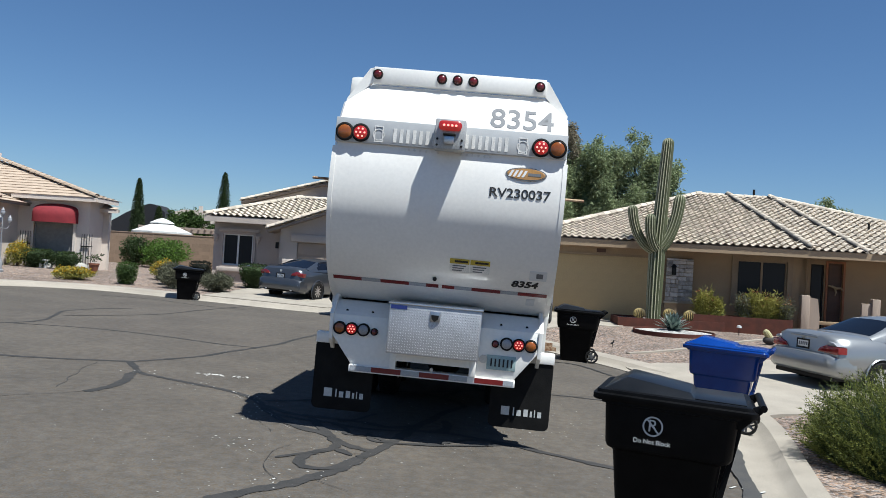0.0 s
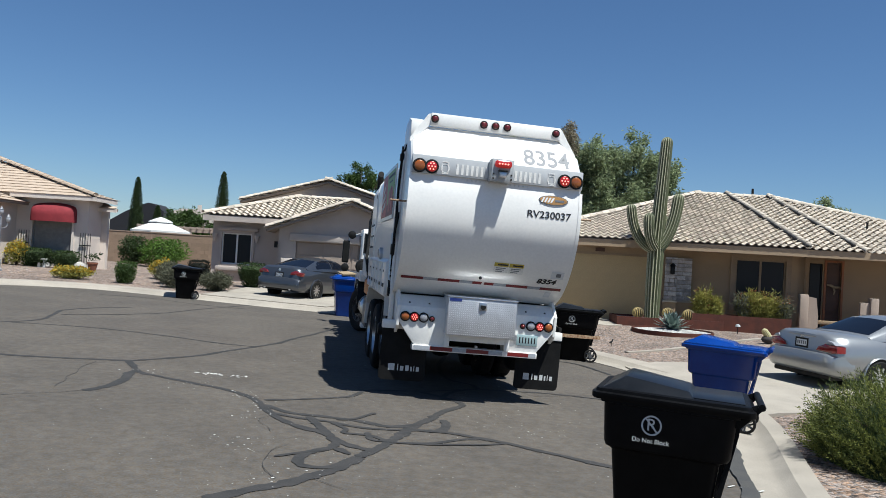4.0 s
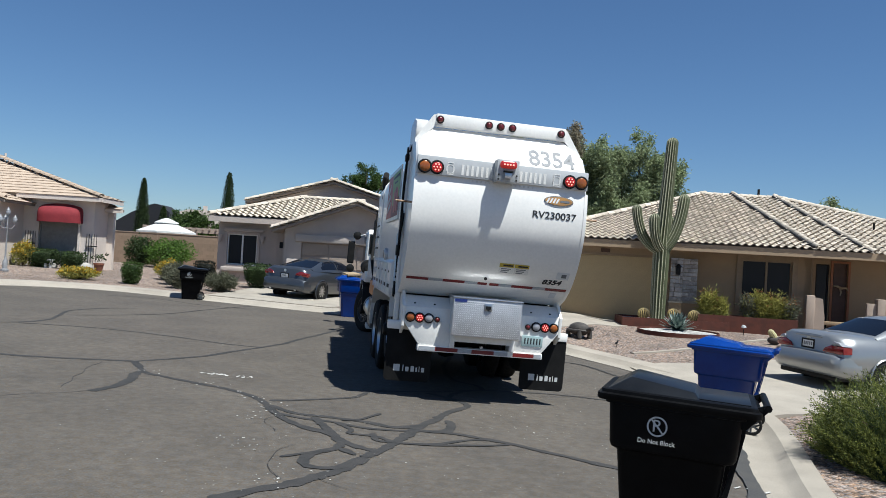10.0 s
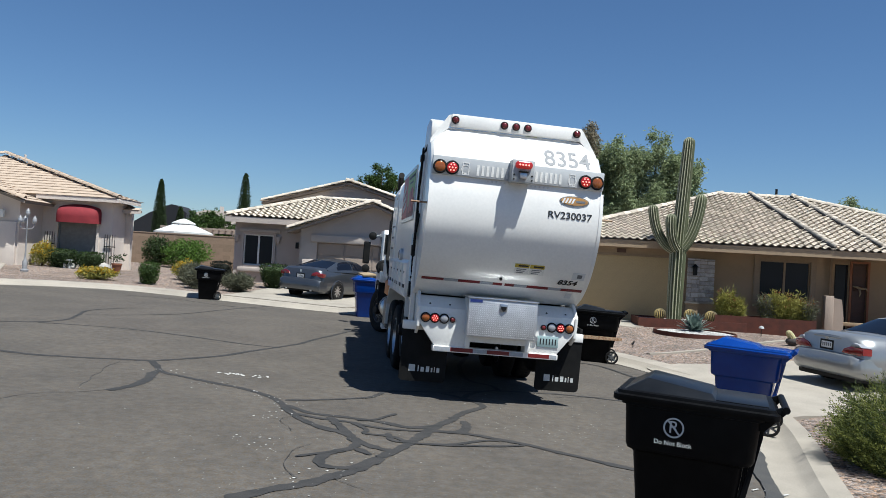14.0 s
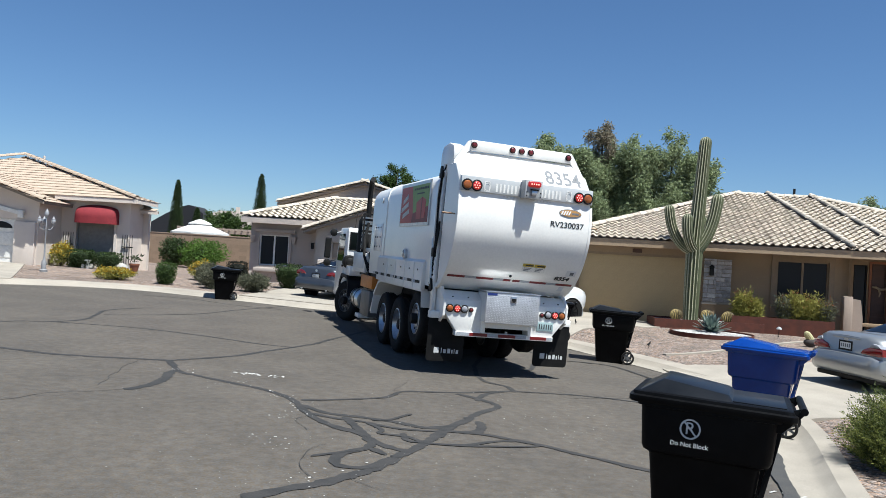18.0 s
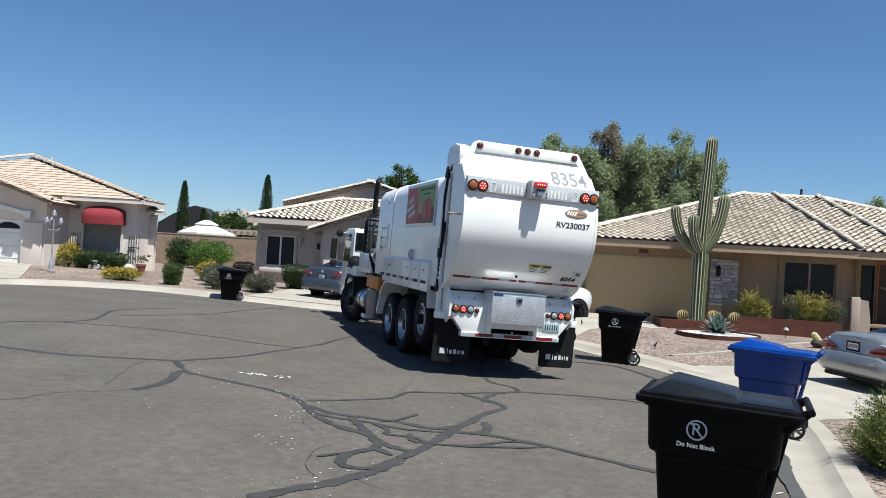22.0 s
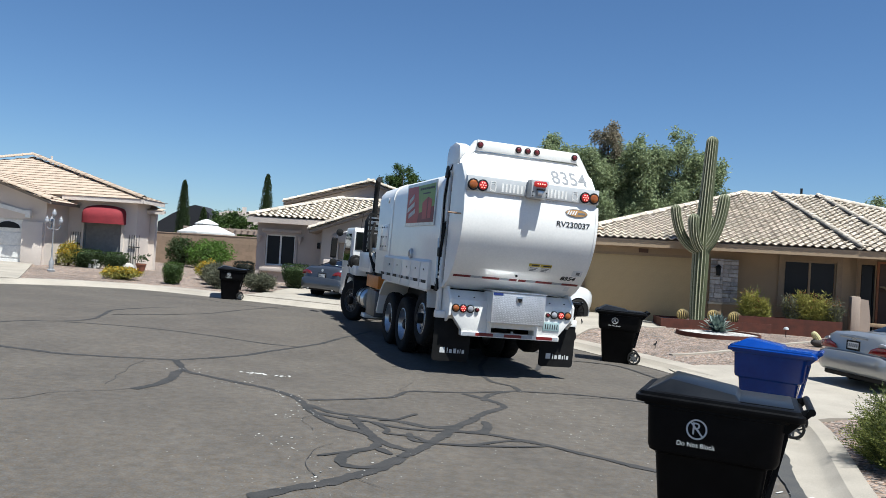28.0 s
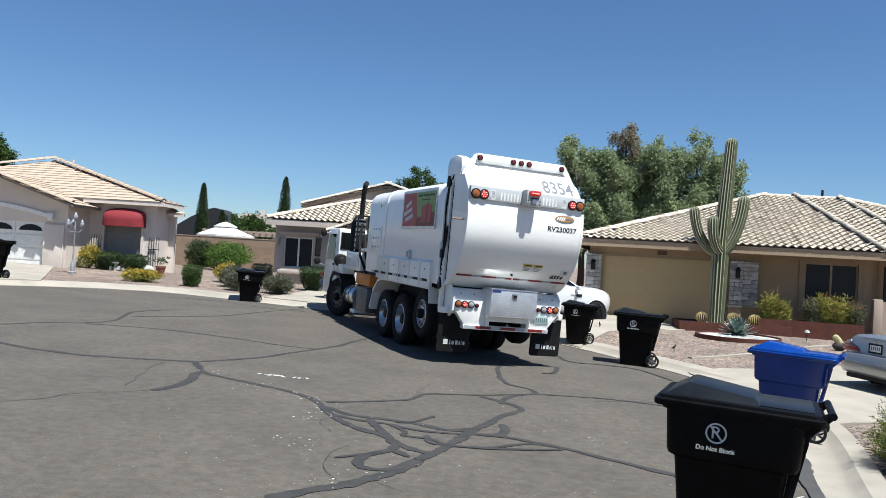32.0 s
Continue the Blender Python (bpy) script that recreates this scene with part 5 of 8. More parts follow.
def tail_lamps():
    t = new("tail_frame")
    t.parent = TRUCK
    for s in (-1, 1):
        bm = bmesh.new()
        prism(bm, [(s * 0.40, 0.77), (s * 0.86, 0.74), (s * 1.12, 1.08), (s * 1.12, 1.30), (s * 0.40, 1.30)], 0.42, 0.60, "y", bevel=0.006)
        pl = part("lamp_panel", bm, WHITE, t)
        kinds = ((1.035, LAMP_AMBER, 0, 0.058), (0.905, LAMP_RED_LIT, 1, 0.058), (0.775, LAMP_CLEAR, 0, 0.058), (0.655, LAMP_RED, 0, 0.033))
        for u, m, led, r in kinds:
            lamp(pl, s * u, 0.418, 1.15 - (0.01 if r < 0.05 else 0), r, m, led)
        bm = bmesh.new()
        prism(bm, [(0.42, 1.30), (0.62, 1.44), (0.80, 1.44), (0.80, 1.30)], min(s * 0.40, s * 1.16), max(s * 0.40, s * 1.16), "x", bevel=0.004)
        part("panel_ledge", bm, WHITE, pl)
        for u in (0.70, 0.98):
            part("bolt", disc(0.014, 0.012, 10, pose(s * u, 0.48, 1.345, 125)), DARK, pl)
        # side gusset plate
        bm = bmesh.new()
        prism(bm, [(0.42, 1.02), (0.40, 1.30), (0.62, 1.50), (0.95, 1.50), (0.95, 0.98), (0.60, 0.90)], s * 1.13 - 0.02, s * 1.13 + 0.02, "x", bevel=0.004)
        part("gusset", bm, WHITE, t)
        part("flap_bracket", cube(min(s * 0.66, s * 1.32), max(s * 0.66, s * 1.32), 0.60, 0.72, 0.95, 1.07, bevel=0.01), WHITE, t)
        bm = bmesh.new()
        loft(bm, [[(x, y, z) for x, y, z in ring_section(0.33, -0.38, 0.38, 0.0, 0.06)], [(x, y, z) for x, y, z in ring_section(0.33, -0.38, 0.38, 0.012, 0.06)]])
        f = part("mud_flap", bm, FLAP, t, "black rubber mud flap with white lettering bars", at=pose(s * 0.985, 0.635, 0.60, 90 + 1.5))
        # lettering on the flap as plain bars
        for w, x, hh in ((0.085, -0.135, 0.09), (0.022, -0.06, 0.085), (0.05, -0.012, 0.062), (0.05, 0.05, 0.075), (0.03, 0.098, 0.06), (0.02, 0.13, 0.075), (0.045, 0.172, 0.06)):
            part("letter_bar", cube(1.22 * (x - w / 2 + 0.015), 1.22 * (x + w / 2 + 0.004), -0.24, -0.24 + 1.05 * hh, 0.012, 0.014), WHITE_PRINT, f)
    # tool box of tread plate
    tb = new("tool_box")
    tb.parent = TRUCK
    part("box_body", cube(-0.475, 0.475, 0.19, 0.62, 0.97, 1.47), PANEL_GREY, tb)
    part("box_door", cube(-0.485, 0.485, 0.165, 0.19, 0.96, 1.48, bevel=0.006), TREAD, tb, "diamond tread aluminium door")
    part("box_lid_edge", cube(-0.50, 0.50, 0.155, 0.62, 1.48, 1.50, bevel=0.006), ALU, tb)
    bars = []
    for i in range(34):
        for j in range(18):
            bars.append(pose(-0.462 + 0.028 * i, 0.1645, 0.98 + 0.0285 * j, 0, 45 if (i + j) % 2 else -45, 0))
    V = [(-0.013, 0, 0), (0, 0, 0.006), (0.013, 0, 0), (0, 0, -0.006), (0, -0.0028, 0)]
    tagged(new("tread_pattern", scatter_mesh("tread_pattern", V, [(0, 4, 1), (1, 4, 2), (2, 4, 3), (3, 4, 0)], bars, TREAD_RIDGE)), kind="stuff").parent = tb
    lt = part("latch", cube(-0.055, 0.055, 0.148, 0.166, 1.33, 1.44, bevel=0.01), STEEL, tb)
    part("latch_handle", prism(bmesh.new(), [(-0.04, 1.40), (0.04, 1.40), (0.035, 1.36), (0, 1.33), (-0.035, 1.36)], 0.138, 0.150, "y"), DARK, lt)
    part("box_sticker", cube(-0.47, -0.30, 0.160, 0.1645, 1.43, 1.47), mat("blue_sticker", (0.015, 0.03, 0.167), rough=0.5), tb)
    # bumper frame
    bf = new("bumper")
    bf.parent = TRUCK
    part("bumper_bar", cube(-0.90, 0.90, 0.40, 0.56, 0.69, 0.77, bevel=0.01), WHITE, bf)
    for u in (-0.46, 0.40):
        part("upright", cube(u, u + 0.07, 0.36, 0.48, 0.77, 0.97, bevel=0.005), WHITE, bf)
    part("under_shelf", cube(-0.39, 0.40, 0.36, 0.44, 0.86, 0.955), WHITE, bf)
    flat = lambda z0: (lambda u, z: pose(u, 0.399, z, 90))
    tape(bf, -0.88, 0.88, 0.732, 0.055, [(3, W2), (3, R2), (1.2, R2), (2.6, W2), (4.2, R2), (2.6, W2), (1, None), (4, R2), (1.4, W2)], flat(0))
    pt = part("number_plate", cube(0.58, 0.89, 0.405, 0.418, 0.865, 1.02, bevel=0.004), mat("plate_pale", (0.319, 0.418, 0.418), rough=0.5), bf, "pale licence plate with dark bars")
    for i in range(6):
        part("letter_bar", cube(0.62 + 0.044 * i, 0.637 + 0.044 * i, 0.402, 0.405, 0.90, 0.985), NUMBER_BLACK, pt)
    part("plate_lamp", disc(0.045, 0.03, 14, pose(0.54, 0.42, 0.97, 90)), STEEL, bf)
    part("tow_pin", tube(bmesh.new(), [(0, 0.42, 0.80), (0, 0.36, 0.80)], 0.02, 8), STEEL, bf)


R2, W2 = REFLECT_RED, REFLECT_WHITE


def truck_wheel(parent, name, u, v, r, width, steer_hub, side):
    """A wheel turning about x; its outer face looks to the side."""
    w = new(name)
    w.parent, w.matrix_basis = parent, pose(u, v, r)
    m = pose(0, 0, 0, 0, 90 * side, 0)
    h = width / 2
    prof = [(r * 0.58, -h), (r * 0.88, -h), (r * 0.965, -h * 0.86), (r, -h * 0.6), (r, h * 0.6), (r * 0.965, h * 0.86), (r * 0.88, h), (r * 0.62, h * 0.92), (r * 0.56, h * 0.8)]
    part("tyre", lathe(bmesh.new(), prof, 40, m, caps=False), RUBBER, w)
    bm = bmesh.new()
    for i in range(44):
        a = 2 * math.pi * i / 44
        for s in (-1, 1):
            bm_t = pose(0, 0, 0, math.degrees(a), 0, 0)
            box(bm, s * h * 0.32 - h * 0.22, s * h * 0.32 + h * 0.22, -0.018, 0.018, r - 0.004, r + 0.008, m=bm_t)
    tagged(part("tread", bm, RUBBER, w, smooth=None), kind="stuff")
    if steer_hub:
        rim = [(r * 0.59, h * 0.85), (r * 0.55, h * 0.9), (r * 0.52, h * 0.6), (r * 0.40, h * 0.55), (r * 0.32, h * 0.62), (r * 0.30, h * 0.72), (0.01, h * 0.78)]
    else:
        rim = [(r * 0.59, h * 0.85), (r * 0.55, h * 0.9), (r * 0.51, h * 0.2), (r * 0.46, -h * 0.25), (r * 0.30, -h * 0.3), (r * 0.22, -h * 0.28), (0.01, -h * 0.25)]
    rm = part("rim", lathe(bmesh.new(), rim, 32, m, caps=False), RIM_DULL if name == "front_wheel" else STEEL, w, smooth=45)
    z0 = h * 0.58 if steer_hub else -h * 0.28
    for i in range(10):
        a = 2 * math.pi * i / 10
        part("vent_hole", disc(r * 0.062, 0.008, 12, m @ pose(r * 0.455 * math.cos(a), r * 0.455 * math.sin(a), z0 + (0.0 if steer_hub else 0.004))), DARK, rm)
    nut = mesh_of(lathe(bmesh.new(), [(0.017, 0), (0.015, 0.04)], 6, m @ pose(0, 0, z0)), "lug_nut", STEEL)
    for i in range(10):
        a = 2 * math.pi * (i + 0.5) / 10
        q = m.to_3x3() @ Vector((r * 0.33 * math.cos(a), r * 0.33 * math.sin(a), 0))
        o = new("lug_nut", nut)
        o.parent, o.matrix_basis = rm, Matrix.Translation(q)
    part("hub_cap", lathe(bmesh.new(), [(r * 0.2, z0), (r * 0.2, z0 + 0.10), (r * 0.16, z0 + 0.13), (0.01, z0 + 0.135)], 20, m), DARK, rm)
    return w


WHEELS = []


def running_gear():
    c = new("chassis")
    c.parent = TRUCK
    part("underbody", cube(-1.12, 1.12, 0.80, 7.9, 1.36, 1.44), DARK, c)
    for u in (-0.43, 0.43):
        part("frame_rail", cube(u - 0.05, u + 0.05, 0.62, 11.0, 0.82, 1.12), DARK, c)
    for v in (1.0, 2.7, 5.6, 7.4):
        part("cross_member", cube(-0.38, 0.38, v, v + 0.12, 0.85, 1.1), DARK, c)
    for v in (4.56, 3.30):
        part("axle", tube(bmesh.new(), [(-0.95, v, 0.555), (0.95, v, 0.555)], 0.09, 12), DARK, c)
        part("differential", lathe(bmesh.new(), [(0.05, -0.24), (0.22, -0.12), (0.25, 0), (0.22, 0.12), (0.05, 0.24)], 18, pose(0, v, 0.52, 0, 90)), DARK, c)
        for s in (-1, 1):
            WHEELS.append(truck_wheel(TRUCK, "wheel", s * 1.08, v, 0.555, 0.28, False, s))
            WHEELS.append(truck_wheel(TRUCK, "wheel", s * 0.75, v, 0.555, 0.26, False, -s))
    part("axle", tube(bmesh.new(), [(-0.9, 2.02, 0.80), (0.9, 2.02, 0.80)], 0.07, 12), DARK, c)
    part("axle", tube(bmesh.new(), [(-0.9, 9.5, 0.55), (0.9, 9.5, 0.55)], 0.07, 12), DARK, c)
    for s in (-1, 1):
        tag = truck_wheel(TRUCK, "lifted_wheel", s * 1.04, 2.02, 0.50, 0.30, True, s)
        tag.location.z = 0.80
        WHEELS.append(truck_wheel(TRUCK, "front_wheel", s * 1.04, 9.5, 0.55, 0.30, True, s))
        # fenders: an angular arch over the tandem
        bm = bmesh.new()
        path = [(5.66, 0.55), (5.50, 0.98), (5.15, 1.27), (4.80, 1.33), (1.55, 1.33), (1.48, 1.05)]
        for (a, za), (b, zb) in zip(path, path[1:]):
            prism(bm, [(a, za), (b, zb), (b, zb + 0.05), (a + (0.05 if za < 1.3 else 0), za + 0.05)], min(s * 0.62, s * 1.24), max(s * 0.62, s * 1.24), "x")
        part("fender", bm, WHITE, TRUCK)
        part("inner_fender", cube(s * 0.62 - 0.01, s * 0.62 + 0.01, 1.6, 5.3, 0.95, 1.34), DARK, TRUCK)
    # tanks and boxes between the axles, on the left
    tk = part("air_tank", lathe(bmesh.new(), [(0.02, -0.42), (0.22, -0.40), (0.27, -0.34), (0.27, 0.34), (0.22, 0.40), (0.02, 0.42)], 24, pose(-0.95, 8.1, 0.72, 0, 0, 0) @ pose(0, 0, 0, 90)), ALU, TRUCK)
    for y in (7.9, 8.3):
        part("tank_strap", lathe(bmesh.new(), [(0.276, -0.025), (0.282, -0.025), (0.282, 0.025), (0.276, 0.025)], 24, pose(-0.95, y, 0.72, 90), caps=False), DARK, tk)
    part("battery_box", cube(-1.18, -0.62, 6.2, 7.2, 0.40, 1.02, bevel=0.02), BOX_GREY, TRUCK)
    part("step_box", cube(-1.18, -0.6, 7.3, 7.75, 0.28, 0.38, bevel=0.01), WHITE, TRUCK)
    part("hydraulic_tank", cube(-1.18, -0.5, 6.05, 7.4, 1.08, 1.38, bevel=0.02), ORANGE, TRUCK, "orange hydraulic tank")
    lk = part("fuel_tank", cube(0.6, 1.16, 5.7, 7.4, 0.4, 1.0, bevel=0.05), DARK, TRUCK)


def body():
    b = new("body")
    b.parent = TRUCK
    prof = [(1.20, 1.46), (1.22, 1.95), (1.22, 3.18), (1.19, 3.32), (1.10, 3.44), (0.95, 3.51), (0.70, 3.55)]
    outline = [(x, z) for x, z in prof] + [(-x, z) for x, z in prof[::-1]]
    bm = bmesh.new()
    prism(bm, outline, 1.16, 5.0, "y")
    part("hopper_shell", bm, WHITE, b, smooth=50)
    bm = bmesh.new()
    prism(bm, [(x * 0.985, z - 0.015 if z > 3 else z) for x, z in outline], 5.0, 6.5, "y")
    part("front_shell", bm, WHITE, b, smooth=50)
    bm = bmesh.new()
    prism(bm, [(x * 1.03, z + 0.02 if z > 3 else z) for x, z in outline], 1.02, 1.16, "y")
    part("rear_frame", bm, WHITE, b, smooth=50)
    for v in (4.92,):
        part("body_rib", prism(bmesh.new(), [(x * 1.012, z + 0.008 if z > 3 else z) for x, z in outline], v, v + 0.16, "y"), WHITE, b, smooth=50)
    for s in (-1, 1):
        sk = part("side_skirt", prism(bmesh.new(), [(s * 1.19, 1.36), (s * 1.27, 1.36), (s * 1.27, 1.86), (s * 1.21, 1.92), (s * 1.19, 1.92)], 1.5, 5.25, "y", bevel=0.006), WHITE, b)
        for v in (2.05, 2.75, 3.5, 4.25):
            part("skirt_rib", cube(min(s * 1.27, s * 1.285), max(s * 1.27, s * 1.285), v, v + 0.035, 1.38, 1.85), WHITE, sk)
        for v in (1.8, 2.4, 3.1, 3.9, 4.6):
            part("bolt", disc(0.016, 0.012, 8, pose(s * 1.268, v, 1.72, 0, 90 * s)), DARK, sk)
        x = 1.6
        while x < 5.2:
            for w, m in ((0.30, DARK), (0.24, W2)):
                part("reflector", cube(min(s * 1.27, s * 1.2745), max(s * 1.27, s * 1.2745), x, x + w, 1.475, 1.53), m, sk)
                x += w + 0.02
        part("work_lamp", lathe(bmesh.new(), [(0.10, 0), (0.10, 0.05), (0.075, 0.06), (0.02, 0.065)], 18, pose(s * 1.22, 2.95, 1.99, 0, 90 * s)), STEEL, b)
        part("work_lamp_lens", lathe(bmesh.new(), [(0.07, 0.06), (0.06, 0.072), (0.01, 0.075)], 18, pose(s * 1.22, 2.95, 1.99, 0, 90 * s)), LAMP_CLEAR, b)
        part("shell_lamp", lathe(bmesh.new(), [(0.07, 0), (0.06, 0.02), (0.01, 0.025)], 16, pose(s * 1.20, 5.55, 3.16, 0, 90 * s)), LAMP_CLEAR, b)
        part("access_hatch", cube(min(s * 1.2, s * 1.215), max(s * 1.2, s * 1.215), 5.3, 6.1, 2.0, 2.62, bevel=0.004), WHITE, b)
        for j in range(3):
            for i in range(3):
                part("bolt", disc(0.02, 0.01, 8, pose(s * 1.215, 5.45 + 0.25 * i, 2.1 + 0.22 * j, 0, 90 * s)), DARK, b)
    # the printed sign on the left
    sg = part("side_sign", cube(-1.245, -1.225, 1.52, 3.66, 2.54, 3.38), STEEL, TRUCK, "red and green printed recycling sign in a metal frame")
    part("sign_red", prism(bmesh.new(), [(3.60, 2.60), (2.72, 2.60), (2.62, 2.78), (2.80, 3.32), (3.60, 3.32)], -1.249, -1.2455, "x"), SIGN_RED, sg)
    part("sign_green", prism(bmesh.new(), [(2.80, 3.32), (2.62, 2.78), (1.58, 2.90), (1.58, 3.32)], -1.249, -1.2455, "x"), SIGN_GREEN, sg)
    part("sign_base", prism(bmesh.new(), [(2.72, 2.60), (1.58, 2.60), (1.58, 2.90), (2.62, 2.78)], -1.249, -1.2455, "x"), SIGN_DEEP, sg)
    part("sign_box", prism(bmesh.new(), [(2.36, 2.66), (1.78, 2.68), (1.74, 3.02), (2.02, 3.08), (2.40, 2.98)], -1.252, -1.2492, "x"), SIGN_RED, sg)
    part("sign_box_edge", prism(bmesh.new(), [(2.06, 2.67), (1.99, 2.67), (1.99, 3.075), (2.06, 3.06)], -1.254, -1.2522, "x"), SIGN_DEEP, sg)
    for a, bb, z, slope in ((3.42, 3.06, 3.02, 0.12), (3.52, 3.00, 2.86, 0.12), (3.40, 2.92, 2.74, 0.10)):
        part("letter_bar", prism(bmesh.new(), [(a, z - 0.05), (bb, z - 0.05 + slope), (bb, z + 0.04 + slope), (a, z + 0.04)], -1.253, -1.2495, "x"), WHITE_PRINT, sg)
    for i in range(7):
        part("letter_bar", cube(-1.253, -1.2495, 2.62 - 0.145 * i - 0.11, 2.62 - 0.145 * i, 3.225, 3.265), NUMBER_BLACK, sg)
    part("letter_bar", cube(-1.253, -1.2495, 1.9, 2.4, 3.14, 3.165), NUMBER_BLACK, sg)
    # lift cylinders and hoses between body and gate
    for s in (-1, 1):
        cy = part("gate_cylinder", tube(bmesh.new(), [(s * 1.19, 0.98, 3.46), (s * 1.19, 0.98, 2.35)], 0.045, 12), WHITE, TRUCK)
        part("cylinder_rod", tube(bmesh.new(), [(s * 1.19, 0.98, 2.35), (s * 1.19, 0.99, 1.75)], 0.024, 10), STEEL, cy)
        part("cylinder_eye", disc(0.075, 0.10, 16, pose(s * 1.19 - 0.05, 0.98, 3.5, 0, 90)), DARK, cy)
        part("cylinder_clevis", disc(0.06, 0.10, 16, pose(s * 1.19 - 0.05, 0.99, 1.75, 0, 90)), DARK, cy)
        for k in range(3):
            part("hose", tube(bmesh.new(), [(s * (1.20 + 0.012 * k), 0.90 - 0.03 * k, 2.7 - 0.1 * k), (s * 1.25, 0.86 - 0.03 * k, 2.3), (s * 1.24, 0.95, 1.9 + 0.05 * k), (s * 1.20, 1.0, 1.6)], 0.016, 6), RUBBER, TRUCK)
        for k in range(2):
            wig = 0.03 * (k - 1.5)
            part("hose", tube(bmesh.new(), [(s * 1.10, 0.70 + 0.1 * k, 3.74), (s * 1.17, 0.88 + wig, 3.62), (s * 1.235, 0.94 + wig, 3.42 - 0.03 * k), (s * 1.24, 1.0 + wig, 3.0), (s * 1.235, 0.92 - wig, 2.5), (s * 1.24, 0.96 + wig, 2.05), (s * 1.23, 1.0, 1.7 - 0.06 * k)], 0.017, 6), RUBBER, TRUCK)
        part("hose_clamp", cube(min(s * 1.2, s * 1.26), max(s * 1.2, s * 1.26), 0.86, 1.02, 3.36, 3.46, bevel=0.008), DARK, TRUCK)
        part("valve_block", cube(min(s * 1.2, s * 1.27), max(s * 1.2, s * 1.27), 0.90, 1.04, 1.98, 2.14, bevel=0.01), DARK, TRUCK)
        part("latch_cylinder", tube(bmesh.new(), [(s * 1.245, 1.06, 2.3), (s * 1.245, 0.98, 1.5)], 0.028, 10), STEEL, TRUCK)
        part("latch_hook", prism(bmesh.new(), [(0.84, 1.42), (0.98, 1.38), (1.04, 1.52), (0.98, 1.62), (0.90, 1.56)], s * 1.25 - 0.015, s * 1.25 + 0.015, "x", bevel=0.005), DARK, TRUCK)
        part("latch_arm", prism(bmesh.new(), [(0.86, 1.35), (1.0, 1.35), (1.03, 1.95), (0.95, 2.02), (0.88, 1.92)], s * 1.215 - 0.02, s * 1.215 + 0.02, "x", bevel=0.008), WHITE, TRUCK)
        part("gap_seal", cube(min(s * 1.08, s * 1.17), max(s * 1.08, s * 1.17), 0.745, 0.86, 1.5, 3.4), RUBBER, TRUCK)
        part("gate_post", cube(min(s * 1.16, s * 1.22), max(s * 1.16, s * 1.22), 0.86, 1.0, 1.0, 3.6, bevel=0.006), WHITE, TRUCK)
        for j in range(7):
            part("bolt", disc(0.02, 0.018, 8, pose(s * 1.235, 0.93, 1.40 + 0.09 * j, 0, 90 * s)), DARK, TRUCK)
    # the wide plate at the right edge seen behind the gate
    part("antenna", tube(bmesh.new(), [(0.55, 4.2, 3.55), (0.55, 4.2, 3.85)], 0.008, 6), WHITE_TRIM, TRUCK)
    part("beacon", lathe(bmesh.new(), [(0.07, 0), (0.06, 0.10), (0.03, 0.13)], 12, pose(0.95, 1.1, 3.55)), LAMP_RED, TRUCK)


